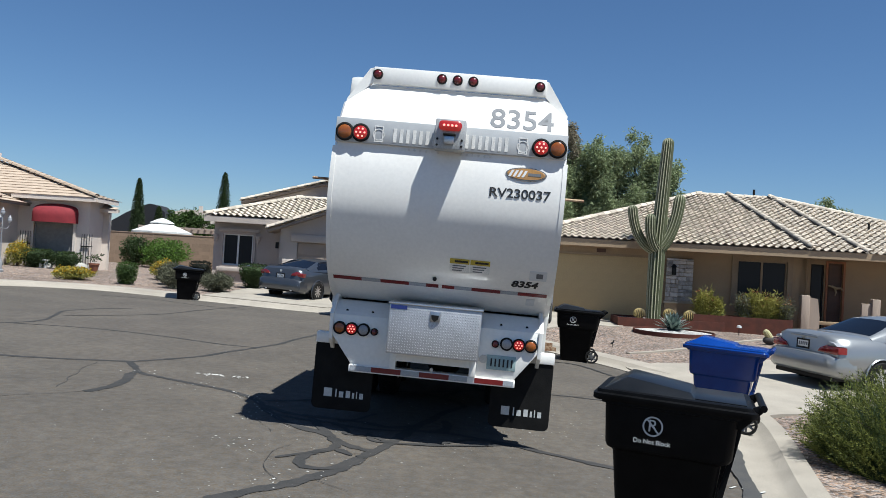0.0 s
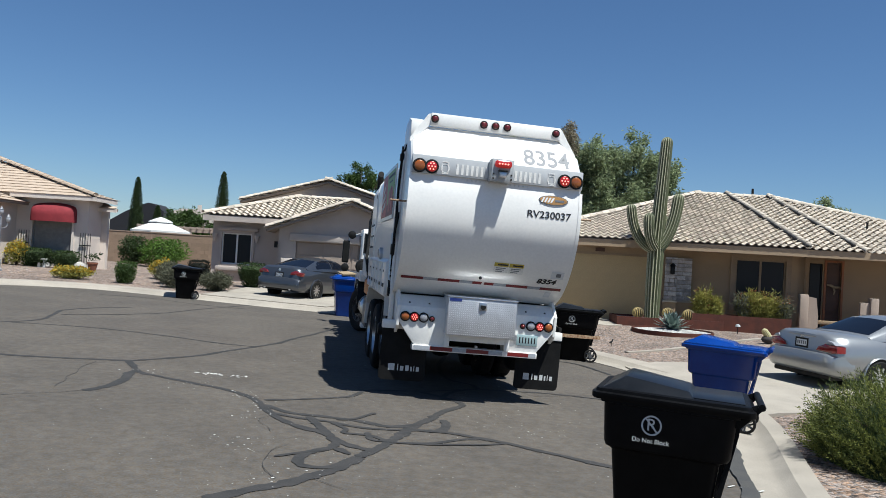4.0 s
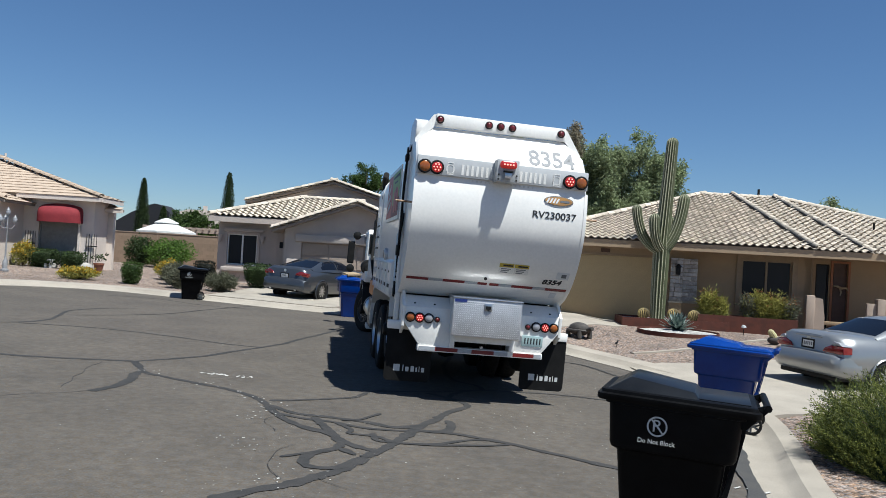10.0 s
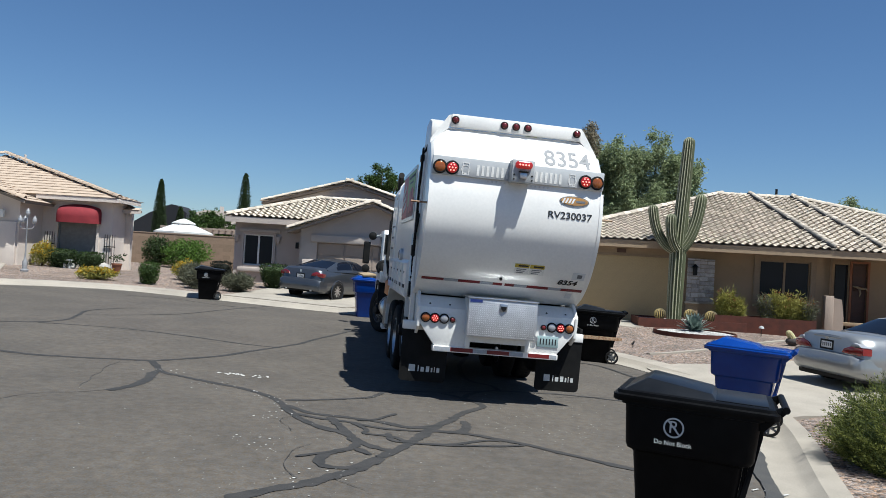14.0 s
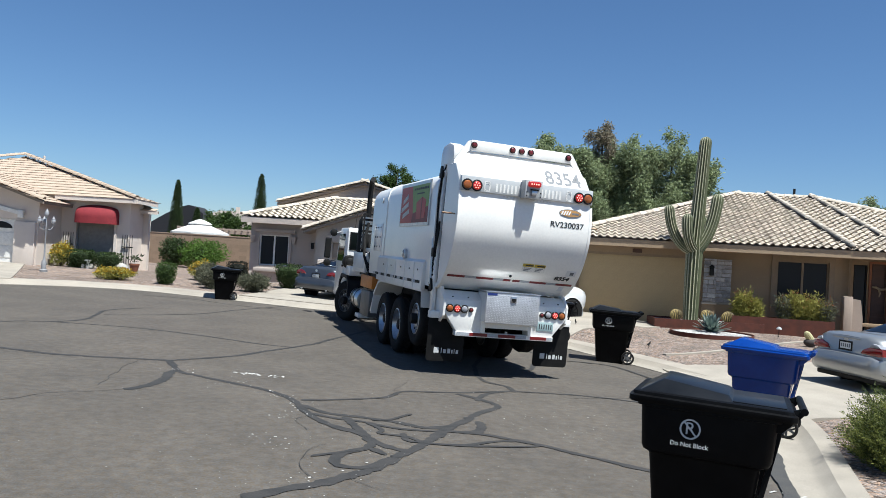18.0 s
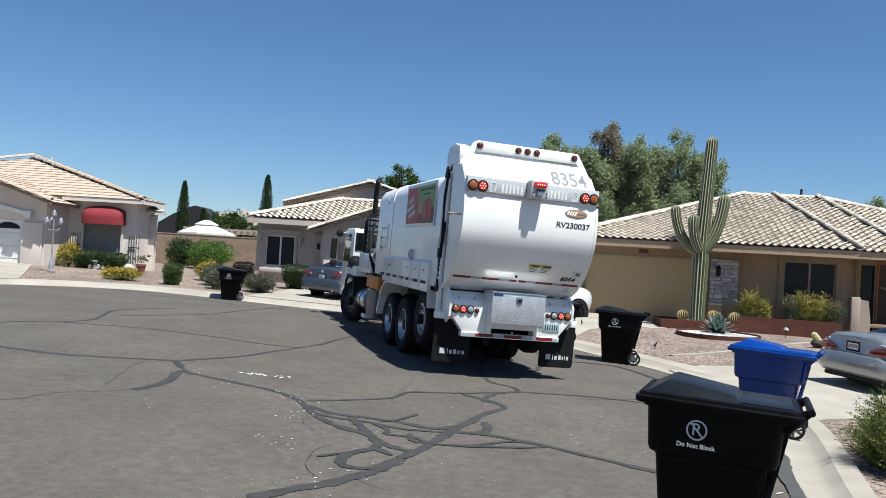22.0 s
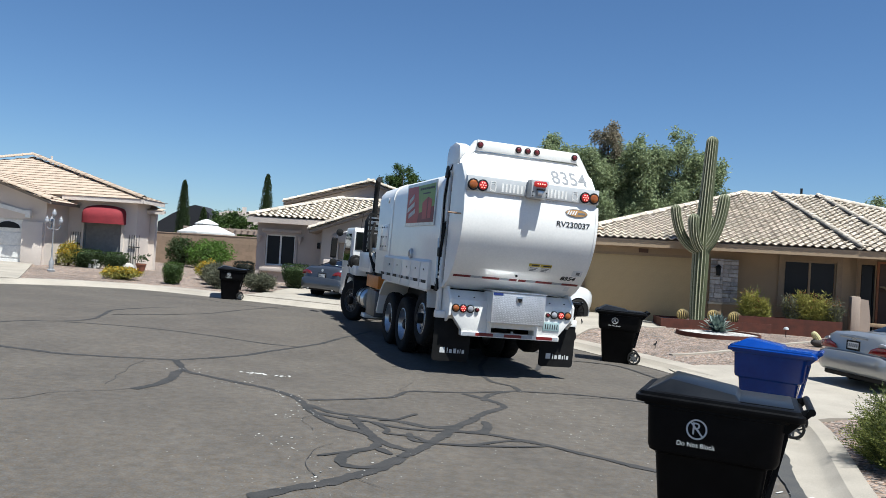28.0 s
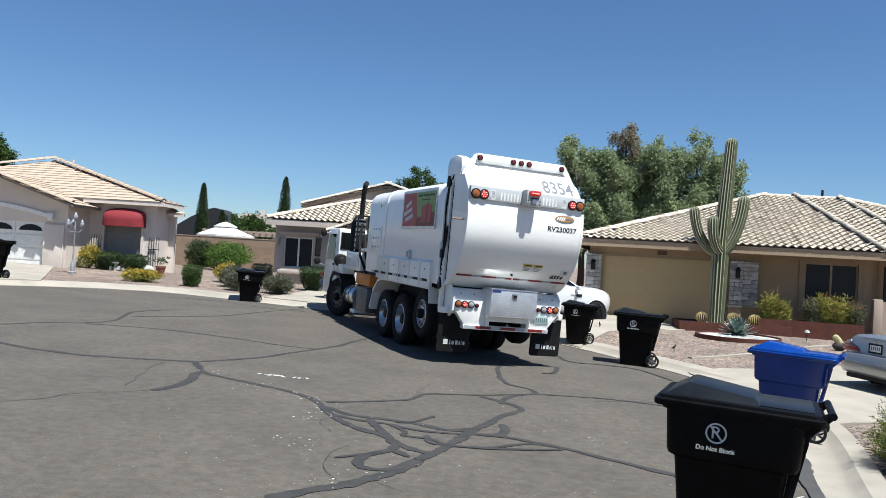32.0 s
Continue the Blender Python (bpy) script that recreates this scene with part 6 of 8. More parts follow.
def cab():
    c = new("cab")
    c.parent = TRUCK
    bm = bmesh.new()
    prof = [(9.70, 0.95), (9.70, 2.48), (9.80, 2.58), (10.95, 2.58), (11.14, 2.48), (11.34, 1.75), (11.38, 0.60), (10.35, 0.60), (10.2, 0.95)]
    prism(bm, prof, -1.18, 1.18, "x", bevel=0.045)
    part("cab_shell", bm, WHITE, c, smooth=40)
    part("windscreen", prism(bmesh.new(), [(11.15, 2.40), (11.165, 2.40), (11.355, 1.72), (11.34, 1.72)], -1.0, 1.0, "x"), TRUCK_GLASS, c)
    for s in (-1, 1):
        d = part("door", prism(bmesh.new(), [(9.95, 1.0), (9.95, 2.48), (10.95, 2.48), (11.16, 1.7), (11.18, 1.0)], s * 1.187 - 0.012, s * 1.187 + 0.012, "x", bevel=0.006), WHITE, c)
        part("door_glass", prism(bmesh.new(), [(10.02, 1.62), (10.02, 2.40), (10.88, 2.40), (11.06, 1.62)], s * 1.20 - 0.006, s * 1.20 + 0.006, "x"), TRUCK_GLASS, d)
        part("door_handle", cube(min(s * 1.20, s * 1.23), max(s * 1.20, s * 1.23), 9.98, 10.14, 1.46, 1.52, bevel=0.01), DARK, d)
        rg = part("rear_corner_glass", cube(min(s * 0.72, s * 1.10), max(s * 0.72, s * 1.10), 9.688, 9.70, 1.98, 2.43, bevel=0.004), TRUCK_GLASS, c)
        part("glass_seal", wall_bm(bmesh.new(), min(s * 0.69, s * 1.13), max(s * 0.69, s * 1.13), 9.684, 9.699, 1.95, 2.46, [(min(s * 0.72, s * 1.10), max(s * 0.72, s * 1.10), 1.98, 2.43)]), RUBBER, rg)
        ik = part("round_intake", lathe(bmesh.new(), [(0.16, 0), (0.19, 0.05), (0.19, 0.26), (0.16, 0.30), (0.03, 0.31)], 20, pose(s * 1.12, 9.66, 1.62, 90)), DARK, c)
        part("intake_cap", lathe(bmesh.new(), [(0.12, 0.31), (0.08, 0.335), (0.01, 0.34)], 16, pose(s * 1.12, 9.66, 1.62, 90)), DARK, ik)
        arch = [(8.72, 0.70), (8.80, 1.05), (9.05, 1.26), (9.95, 1.28), (10.2, 1.06), (10.28, 0.62), (10.2, 0.62), (10.12, 1.0), (9.9, 1.19), (9.1, 1.18), (8.88, 1.0), (8.80, 0.70)]
        part("front_fender", prism(bmesh.new(), arch, min(s * 0.80, s * 1.24), max(s * 0.80, s * 1.24), "x"), DARK, c, smooth=60)
        part("fender_box", cube(min(s * 0.82, s * 1.22), max(s * 0.82, s * 1.22), 8.85, 9.45, 1.26, 1.52, bevel=0.03), WHITE if s < 0 else DARK, c)
        part("step", cube(min(s * 0.9, s * 1.2), max(s * 0.9, s * 1.2), 10.3, 10.95, 0.42, 0.50, bevel=0.01), STEEL, c)
        mr = part("mirror", cube(min(s * 1.44, s * 1.62), max(s * 1.44, s * 1.62), 10.90, 10.98, 1.66, 2.26, bevel=0.03), DARK, c)
        part("mirror_face", cube(min(s * 1.46, s * 1.60), max(s * 1.46, s * 1.60), 10.894, 10.899, 1.70, 2.22), DARK, mr)
        part("spot_mirror", lathe(bmesh.new(), [(0.11, 0), (0.10, 0.04), (0.03, 0.06)], 18, pose(s * 1.52, 10.93, 1.53, 90)), DARK, mr)
        part("spot_mirror", lathe(bmesh.new(), [(0.11, 0), (0.10, 0.04), (0.03, 0.06)], 18, pose(s * 1.40, 10.9, 2.42, 90)), DARK, mr)
        part("mirror_arm", tube(bmesh.new(), [(s * 1.16, 10.8, 2.48), (s * 1.46, 10.95, 2.36), (s * 1.50, 10.98, 1.45), (s * 1.18, 10.9, 1.42)], 0.018, 8), WHITE, mr)
    part("rear_glass", cube(-0.55, 0.55, 9.688, 9.70, 1.8, 2.4), TRUCK_GLASS, c)
    part("roof_lamp", cube(-0.5, 0.5, 10.8, 10.95, 2.58, 2.62, bevel=0.01), LAMP_AMBER, c)
    part("cab_antenna", tube(bmesh.new(), [(-1.0, 9.75, 2.55), (-0.98, 9.7, 3.0)], 0.006, 5), DARK, c)
    # exhaust, cleaner and pipes behind the cab
    ex = part("exhaust_stack", tube(bmesh.new(), [(-0.98, 8.15, 1.9), (-0.98, 8.15, 3.52), (-0.98, 8.12, 3.66), (-1.0, 7.97, 3.80), (-1.0, 7.86, 3.83)], 0.068, 16), DARK, TRUCK, "dark curved exhaust pipe")
    part("heat_shield", lathe(bmesh.new(), [(0.135, 1.95), (0.135, 2.85)], 18, pose(-0.98, 8.15, 0)), STEEL, ex)
    for z in (2.0, 2.15, 2.3, 2.45, 2.6, 2.75):
        part("shield_band", lathe(bmesh.new(), [(0.14, z), (0.145, z + 0.03), (0.14, z + 0.06)], 18, pose(-0.98, 8.15, 0), caps=False), DARK, ex)
    part("air_cleaner", lathe(bmesh.new(), [(0.10, 1.9), (0.15, 1.95), (0.15, 2.75), (0.10, 2.85), (0.05, 2.95)], 18, pose(-0.98, 8.62, 0)), DARK, TRUCK)
    part("cleaner_frame", wall_bm(bmesh.new(), -1.14, -0.8, 7.92, 7.96, 1.95, 2.95, [(-1.10, -0.84, 2.0, 2.9)]), DARK, TRUCK)
    part("bulkhead", cube(-1.17, 1.17, 7.15, 8.7, 1.42, 1.92, bevel=0.02), WHITE, TRUCK)
    part("bulkhead_plate", cube(-1.185, -1.17, 7.3, 8.55, 1.52, 1.85, bevel=0.004), PANEL_GREY, TRUCK)
    part("hopper_rim", cube(-1.12, 1.12, 6.5, 7.6, 1.95, 2.05, bevel=0.01), WHITE, TRUCK)
    for k, (u, v) in enumerate(((-1.02, 7.85), (-1.10, 7.6), (-1.0, 7.4))):
        part("hose", tube(bmesh.new(), [(u, v, 2.7 - 0.15 * k), (u - 0.06, v - 0.1, 2.3), (u - 0.1, v - 0.45, 1.85), (u - 0.06, v - 0.9, 1.5), (u, v - 1.1, 1.3)], 0.035, 7), RUBBER, TRUCK)
    part("valve_block", cube(-1.14, -0.9, 7.5, 7.95, 2.0, 2.4, bevel=0.01), DARK, TRUCK)


def lift_arm():
    """The side arm on the right: a boom that slides out, and the gripper that holds a bin."""
    a = new("lift_arm")
    a.parent = TRUCK
    part("boom", cube(-1.6, 0.0, -0.10, 0.10, -0.10, 0.10, bevel=0.015), DARK, a)
    part("gripper_back", cube(0.0, 0.06, -0.42, 0.42, -0.16, 0.16, bevel=0.01), DARK, a)
    for s in (-1, 1):
        part("gripper_finger", prism(bmesh.new(), [(0.06, s * 0.44), (0.40, s * 0.46), (0.98, s * 0.40), (0.98, s * 0.37), (0.40, s * 0.41), (0.06, s * 0.39)], -0.036, 0.036, "z"), SUIT, a, "worn tan gripper finger")
    return a


tailgate()
tail_lamps()
running_gear()
body()
cab()
LIFT_ARM = lift_arm()

# ---- parked cars: x to the right, y forward, origin under the rear axle's middle line at the tail ----
SILVER = mat("silver_car_paint", (0.30, 0.305, 0.305), (0.275, 0.28, 0.28), rough=0.28, metal=0.55, scale=1, coat=0.7, grit=0.03, fine=300)
GUNMETAL = mat("gunmetal_car_paint", (0.060, 0.066, 0.078), (0.054, 0.060, 0.071), rough=0.28, metal=0.5, scale=1, coat=0.8, grit=0.03, fine=300)
WHITE_CAR = mat("white_car_paint", (0.636, 0.636, 0.636), rough=0.25, scale=1, coat=0.8, grit=0.02)
CAR_GLASS = mat("car_glass", (0.006, 0.008, 0.014), rough=0.03, spec=0.14, scale=2, grit=0.02)
CAR_RED = mat("red_car_lamp", (0.198, 0.006, 0.008), (0.152, 0.005, 0.005), rough=0.15, coat=0.8, fine=200)


def skin(stations, n_top=5):
    """A car body lofted along y: each station is (y, bottom, waist, top, half width at waist, half width at top)."""
    bm = bmesh.new()
    rings = []
    for y, zb, zw, zt, hw, ht in stations:
        half = [(hw * 0.86, zb), (hw * 0.97, zb + (zw - zb) * 0.25), (hw, zw * 0.62 + zb * 0.38), (hw * 0.985, zw), (ht + (hw - ht) * 0.35, zw + (zt - zw) * 0.7), (ht * 0.86, zt - (zt - zw) * 0.04), (ht * 0.45, zt + 0.008)]
        ring = [bm.verts.new((x, y, z)) for x, z in half] + [bm.verts.new((0, y, zt + 0.014))] + [bm.verts.new((-x, y, z)) for x, z in half[::-1]]
        rings.append(ring)
    for a, b in zip(rings, rings[1:]):
        for i in range(len(a) - 1):
            bm.faces.new((a[i], b[i], b[i + 1], a[i + 1]))
        bm.faces.new((a[-1], b[-1], b[0], a[0]))
    bm.faces.new(rings[0])
    bm.faces.new(rings[-1][::-1])
    bmesh.ops.recalc_face_normals(bm, faces=bm.faces[:])
    return bm


def pane(stations, u0, u1, a0, b0, a1, b1, flip=False, peak=None, n=8):
    """Glass set 5 mm proud of a skin, between stations u0 and u1, across ring places a0..b0 (at u0) to a1..b1 (at u1); peak: where it is tallest."""
    rings = []
    for y, zb, zw, zt, hw, ht in stations:
        half = [(hw * 0.86, zb), (hw * 0.97, zb + (zw - zb) * 0.25), (hw, zw * 0.62 + zb * 0.38), (hw * 0.985, zw), (ht + (hw - ht) * 0.35, zw + (zt - zw) * 0.7), (ht * 0.86, zt - (zt - zw) * 0.04), (ht * 0.45, zt + 0.008)]
        rings.append([Vector((x, y, z)) for x, z in half] + [Vector((0, y, zt + 0.014))] + [Vector((-x, y, z)) for x, z in half[::-1]])

    def at(u, v):
        i, j = min(int(u), len(rings) - 2), min(int(v), 13)
        f, g = u - i, v - j
        return rings[i][j].lerp(rings[i][j + 1], g).lerp(rings[i + 1][j].lerp(rings[i + 1][j + 1], g), f)
    bm = bmesh.new()
    grid = []
    us = sorted({u0 + (u1 - u0) * k / n for k in range(n + 1)} | {k for k in range(len(stations)) if u0 < k < u1} | ({peak} if peak and u0 < peak < u1 else set()))
    for u in us:
        t = (u - u0) / (u1 - u0)
        a, b = a0 + (a1 - a0) * t, b0 + (b1 - b0) * t
        if peak is not None:
            b = max(b0, b1) if (u >= peak) == (b1 > b0) or u == peak else b0 + (b1 - b0) * ((u - u0) / (peak - u0) if b1 > b0 else (u - peak) / (u1 - peak))
        vs = [a + (b - a) * k / 10 for k in range(11)]
        grid.append([bm.verts.new(at(u, 14 - v if flip else v)) for v in vs])
    for p, q in zip(grid, grid[1:]):
        for k in range(10):
            bm.faces.new((p[k], q[k], q[k + 1], p[k + 1]))
    bmesh.ops.recalc_face_normals(bm, faces=bm.faces[:])
    bm.normal_update()
    c = Vector((0, sum(q[0] for q in stations) / len(stations), 0.8))
    m = bm.faces[len(bm.faces) // 2 - 1] if bm.faces.ensure_lookup_table() is None else None
    sign = 1 if m.normal.dot(m.calc_center_median() - c) > 0 else -1
    for v, d in [(v, v.normal.copy()) for v in bm.verts]:
        v.co += d * sign * 0.006
    if sign < 0:
        bmesh.ops.reverse_faces(bm, faces=bm.faces[:])
    return bm


def car_wheel(parent, x, y, r, side, rim_mat, w=0.21):
    g = new("wheel")
    g.parent, g.matrix_basis = parent, pose(x, y, r)
    m = pose(0, 0, 0, 0, 90 * side)
    h = w / 2
    part("tyre", lathe(bmesh.new(), [(r * 0.66, -h), (r * 0.93, -h), (r, -h * 0.7), (r, h * 0.7), (r * 0.93, h), (r * 0.68, h * 0.95), (r * 0.66, h * 0.8)], 32, m, caps=False), RUBBER, g)
    bm = lathe(bmesh.new(), [(r * 0.68, h * 0.9), (r * 0.64, h * 0.92), (r * 0.6, h * 0.3), (r * 0.1, h * 0.2)], 32, m, caps=False)
    part("rim_barrel", bm, DARK, g)
    bm = disc(r * 0.18, h * 0.5, 16, m @ pose(0, 0, h * 0.4))
    for i in range(10):
        bm_join(bm, cube(-0.018, 0.018, r * 0.12, r * 0.65, h * 0.55, h * 0.85), m @ pose(0, 0, 0, 0, 0, 36 * i))
    part("rim", bm, rim_mat, g)
    return g


def car(m, label, paint, low, glass, length, width, wheels, rim_mat, rear, size=1.0):
    c = thing("car", m, label, "car", "parked cars")
    part("body", skin(low), paint, c, smooth=50)
    part("cabin", skin(glass), paint, c, smooth=50)
    n = len(glass) - 1
    hi = max(q[3] for q in glass)
    first = next(i for i, q in enumerate(glass) if q[3] > hi - 0.10)
    last = max(i for i, q in enumerate(glass) if q[3] > hi - 0.10)
    part("rear_window", pane(glass, 0.10, first - 0.08, 4.75, 9.25, 4.9, 9.1), CAR_GLASS, c, "dark tinted rear window", smooth=50)
    part("windscreen", pane(glass, last + 0.10, n - 0.08, 4.9, 9.1, 4.7, 9.3), CAR_GLASS, c, "dark tinted windscreen", smooth=50)
    mid = (first + last) / 2
    for flip in (False, True):
        part("side_window", pane(glass, first * 0.62, mid - 0.06, 3.2, 3.9, 3.2, 4.62, flip, first), CAR_GLASS, c, smooth=50)
        part("side_window", pane(glass, mid + 0.06, n - 0.30, 3.2, 4.62, 3.2, 3.5, flip, last), CAR_GLASS, c, smooth=50)
    for s in (-1, 1):
        for i, (wx, wy, r) in enumerate(wheels):
            part("wheel_well", disc(r * 1.14, 0.012, 32, pose(s * (width / 2 - 0.006) - 0.006, wy, r, 0, 90)), DARK, c)
            car_wheel(c, s * (width / 2 - 0.078), wy, r, s, rim_mat)
            part("wheel_arch", lathe(bmesh.new(), [(r * 1.11, -0.02), (r * 1.15, 0.02), (r * 1.22, 0.0), (r * 1.15, -0.02)], 28, pose(s * (width / 2 + 0.002), wy, r, 0, 90), caps=False), paint, c)
        part("wing_mirror", cube(-0.09, 0.09, -0.05, 0.05, -0.06, 0.06, bevel=0.03), paint, c, at=pose(s * (width / 2 + 0.07), glass[-1][0] - 0.35, low[2][2] + 0.12))
        for y in (length * 0.42, length * 0.62):
            part("door_handle", cube(-0.012, 0.012, -0.08, 0.08, -0.014, 0.014, bevel=0.005), paint, c, at=pose(s * (width / 2 - 0.005), y, low[2][2] - 0.08))
            part("door_seam", cube(-0.004, 0.004, -0.006, 0.006, -0.25, 0.27), DARK, c, at=pose(s * (width / 2 - 0.012), y + 0.16, low[2][2] - 0.27))
    rear(c, width)
    for o in c.children:
        o.matrix_basis = Matrix.Scale(size, 4) @ o.matrix_basis
    return c


def plate(c, z, y):
    p = part("number_plate", cube(-0.155, 0.155, y - 0.012, y, z - 0.078, z + 0.078, bevel=0.003), PANEL_GREY, c)
    part("plate_frame", wall_bm(bmesh.new(), -0.17, 0.17, y - 0.016, y - 0.002, z - 0.092, z + 0.092, [(-0.14, 0.14, z - 0.06, z + 0.06)]), DARK, p)
    for i in range(5):
        part("letter_bar", cube(-0.115 + 0.05 * i, -0.085 + 0.05 * i, y - 0.014, y - 0.012, z - 0.03, z + 0.035), NUMBER_GREY, p)


def silver_rear(c, w):
    bm = skin([(-0.11, 0.36, 0.50, 0.66, 0.70, 0.72), (-0.06, 0.30, 0.52, 0.69, 0.84, 0.82), (0.10, 0.26, 0.52, 0.70, 0.90, 0.86), (0.42, 0.24, 0.5, 0.66, 0.915, 0.88)])
    part("bumper", bm, SILVER, c, "silver rear bumper", smooth=50)
    part("bumper_valance", cube(-0.75, 0.75, 0.0, 0.4, 0.2, 0.3, bevel=0.03), DARK, c)
    for s in (-1, 1):
        bm = bmesh.new()
        prism(bm, [(s * 0.40, 0.72), (s * 0.80, 0.70), (s * 0.885, 0.72), (s * 0.88, 0.84), (s * 0.62, 0.86), (s * 0.46, 0.80)], -0.045, 0.16, "y", bevel=0.012)
        for v in bm.verts:
            v.co.y += 0.16 * max(0, abs(v.co.x) - 0.62)
        lm = part("tail_lamp", bm, CAR_RED, c, "red tail lamp with a clear wedge")
        bm = bmesh.new()
        prism(bm, [(s * 0.60, 0.868), (s * 0.84, 0.855), (s * 0.76, 0.915), (s * 0.66, 0.93)], -0.035, 0.20, "y", bevel=0.01)
        for v in bm.verts:
            v.co.y += 0.16 * max(0, abs(v.co.x) - 0.62)
        part("clear_lens", bm, LAMP_CLEAR, lm)
    part("trunk_seam", cube(-0.66, 0.66, -0.012, 0.0, 0.68, 0.69), DARK, c)
    part("trunk_trim", cube(-0.36, 0.36, -0.028, 0.0, 0.955, 0.985, bevel=0.008), SILVER, c)
    part("emblem", lathe(bmesh.new(), [(0.055, 0), (0.05, 0.012)], 18, pose(0, -0.012, 0.93, 90) @ Matrix.Diagonal((1, 0.65, 1, 1))), ALU, c)
    plate(c, 0.82, -0.014)
    part("muffler", tube(bmesh.new(), [(0.4, 0.1, 0.26), (0.4, 0.5, 0.28)], 0.04, 10), STEEL, c)


def grey_rear(c, w):
    part("bumper", skin([(-0.10, 0.36, 0.50, 0.70, 0.72, 0.70), (-0.04, 0.30, 0.5, 0.72, 0.86, 0.84), (0.30, 0.26, 0.5, 0.72, 0.92, 0.90)]), GUNMETAL, c, smooth=50)
    part("diffuser", cube(-0.62, 0.62, -0.075, 0.1, 0.28, 0.44, bevel=0.03), BLACK_PLASTIC, c)
    for s in (-1, 1):
        bm = bmesh.new()
        prism(bm, [(s * 0.44, 0.84), (s * 0.88, 0.80), (s * 0.90, 0.92), (s * 0.66, 0.98), (s * 0.5, 0.92)], -0.05, 0.14, "y", bevel=0.012)
        for v in bm.verts:
            v.co.y += 0.28 * max(0, abs(v.co.x) - 0.62)
        part("tail_lamp", bm, CAR_RED, c, "red wrap-round tail lamp")
        part("exhaust_tip", tube(bmesh.new(), [(s * 0.52, -0.09, 0.34), (s * 0.52, 0.1, 0.34)], 0.045, 12), ALU, c)
        part("corner_reflector", cube(min(s * 0.66, s * 0.78), max(s * 0.66, s * 0.78), -0.07, -0.02, 0.46, 0.54), WHITE_TRIM if s < 0 else ALU, c)
    part("emblem", disc(0.05, 0.012, 16, pose(0, -0.01, 0.98, 90)), ALU, c)
    plate(c, 0.80, -0.02)


def suv_rear(c, w):
    for s in (-1, 1):
        part("head_lamp", cube(min(s * 0.52, s * 0.84), max(s * 0.52, s * 0.84), 4.28, 4.58, 0.86, 0.96, bevel=0.04), LAMP_CLEAR, c)
        part("side_vent", cube(min(s * 0.985, s * 1.0), max(s * 0.985, s * 1.0), 3.1, 3.32, 0.92, 1.0, bevel=0.004), DARK, c)
        part("sill", cube(min(s * 0.93, s * 0.99), max(s * 0.93, s * 0.99), 0.9, 3.9, 0.3, 0.42, bevel=0.02), BLACK_PLASTIC, c)
    part("grille", cube(-0.55, 0.55, 4.60, 4.645, 0.8, 1.0, bevel=0.02), BLACK_PLASTIC, c)


sedan_low = [(-0.02, 0.34, 0.76, 1.00, 0.70, 0.56), (0.06, 0.28, 0.78, 1.05, 0.85, 0.66), (0.35, 0.24, 0.80, 1.07, 0.905, 0.72), (0.95, 0.22, 0.82, 1.06, 0.91, 0.78), (1.8, 0.22, 0.80, 0.98, 0.91, 0.85),
             (3.2, 0.22, 0.80, 0.97, 0.91, 0.85), (3.6, 0.22, 0.79, 0.96, 0.905, 0.80), (4.4, 0.24, 0.72, 0.86, 0.88, 0.70), (4.72, 0.28, 0.62, 0.76, 0.80, 0.6), (4.80, 0.36, 0.56, 0.66, 0.66, 0.5)]
sedan_glass = [(0.85, 0.95, 1.00, 1.055, 0.80, 0.70), (1.62, 0.95, 1.04, 1.40, 0.86, 0.60), (1.95, 0.95, 1.05, 1.455, 0.87, 0.58), (2.4, 0.95, 1.05, 1.47, 0.87, 0.58), (2.80, 0.95, 1.05, 1.41, 0.86, 0.57), (3.62, 0.94, 0.96, 0.98, 0.80, 0.66)]
fast_low = [(-0.02, 0.34, 0.76, 1.03, 0.72, 0.60), (0.06, 0.28, 0.80, 1.09, 0.86, 0.72), (0.20, 0.25, 0.82, 1.115, 0.90, 0.76), (0.55, 0.24, 0.82, 1.09, 0.915, 0.78), (1.4, 0.22, 0.82, 1.03, 0.92, 0.86), (3.2, 0.22, 0.80, 0.98, 0.92, 0.85),
            (3.6, 0.22, 0.79, 0.96, 0.905, 0.80), (4.4, 0.24, 0.72, 0.86, 0.88, 0.70), (4.72, 0.28, 0.62, 0.76, 0.80, 0.6), (4.80, 0.36, 0.56, 0.66, 0.66, 0.5)]
fast_glass = [(0.50, 0.98, 1.03, 1.09, 0.82, 0.72), (1.38, 0.95, 1.05, 1.38, 0.86, 0.58), (1.75, 0.95, 1.05, 1.43, 0.87, 0.57), (2.3, 0.95, 1.05, 1.445, 0.87, 0.58), (2.8, 0.95, 1.05, 1.38, 0.86, 0.57), (3.75, 0.92, 0.94, 0.96, 0.80, 0.66)]
suv_low = [(0.0, 0.42, 1.0, 1.2, 0.9, 0.86), (0.2, 0.38, 1.04, 1.26, 0.97, 0.92), (1.5, 0.34, 1.06, 1.26, 0.985, 0.93), (3.2, 0.34, 1.06, 1.24, 0.985, 0.92), (4.0, 0.36, 1.04, 1.22, 0.98, 0.88), (4.35, 0.40, 1.0, 1.18, 0.95, 0.82), (4.58, 0.46, 0.93, 1.10, 0.87, 0.74), (4.68, 0.55, 0.80, 0.96, 0.74, 0.64)]
suv_glass = [(0.12, 1.15, 1.2, 1.3, 0.86, 0.74), (0.45, 1.15, 1.25, 1.66, 0.88, 0.70), (1.5, 1.15, 1.25, 1.74, 0.9, 0.72), (2.5, 1.15, 1.25, 1.70, 0.9, 0.70), (3.45, 1.13, 1.16, 1.2, 0.86, 0.74)]

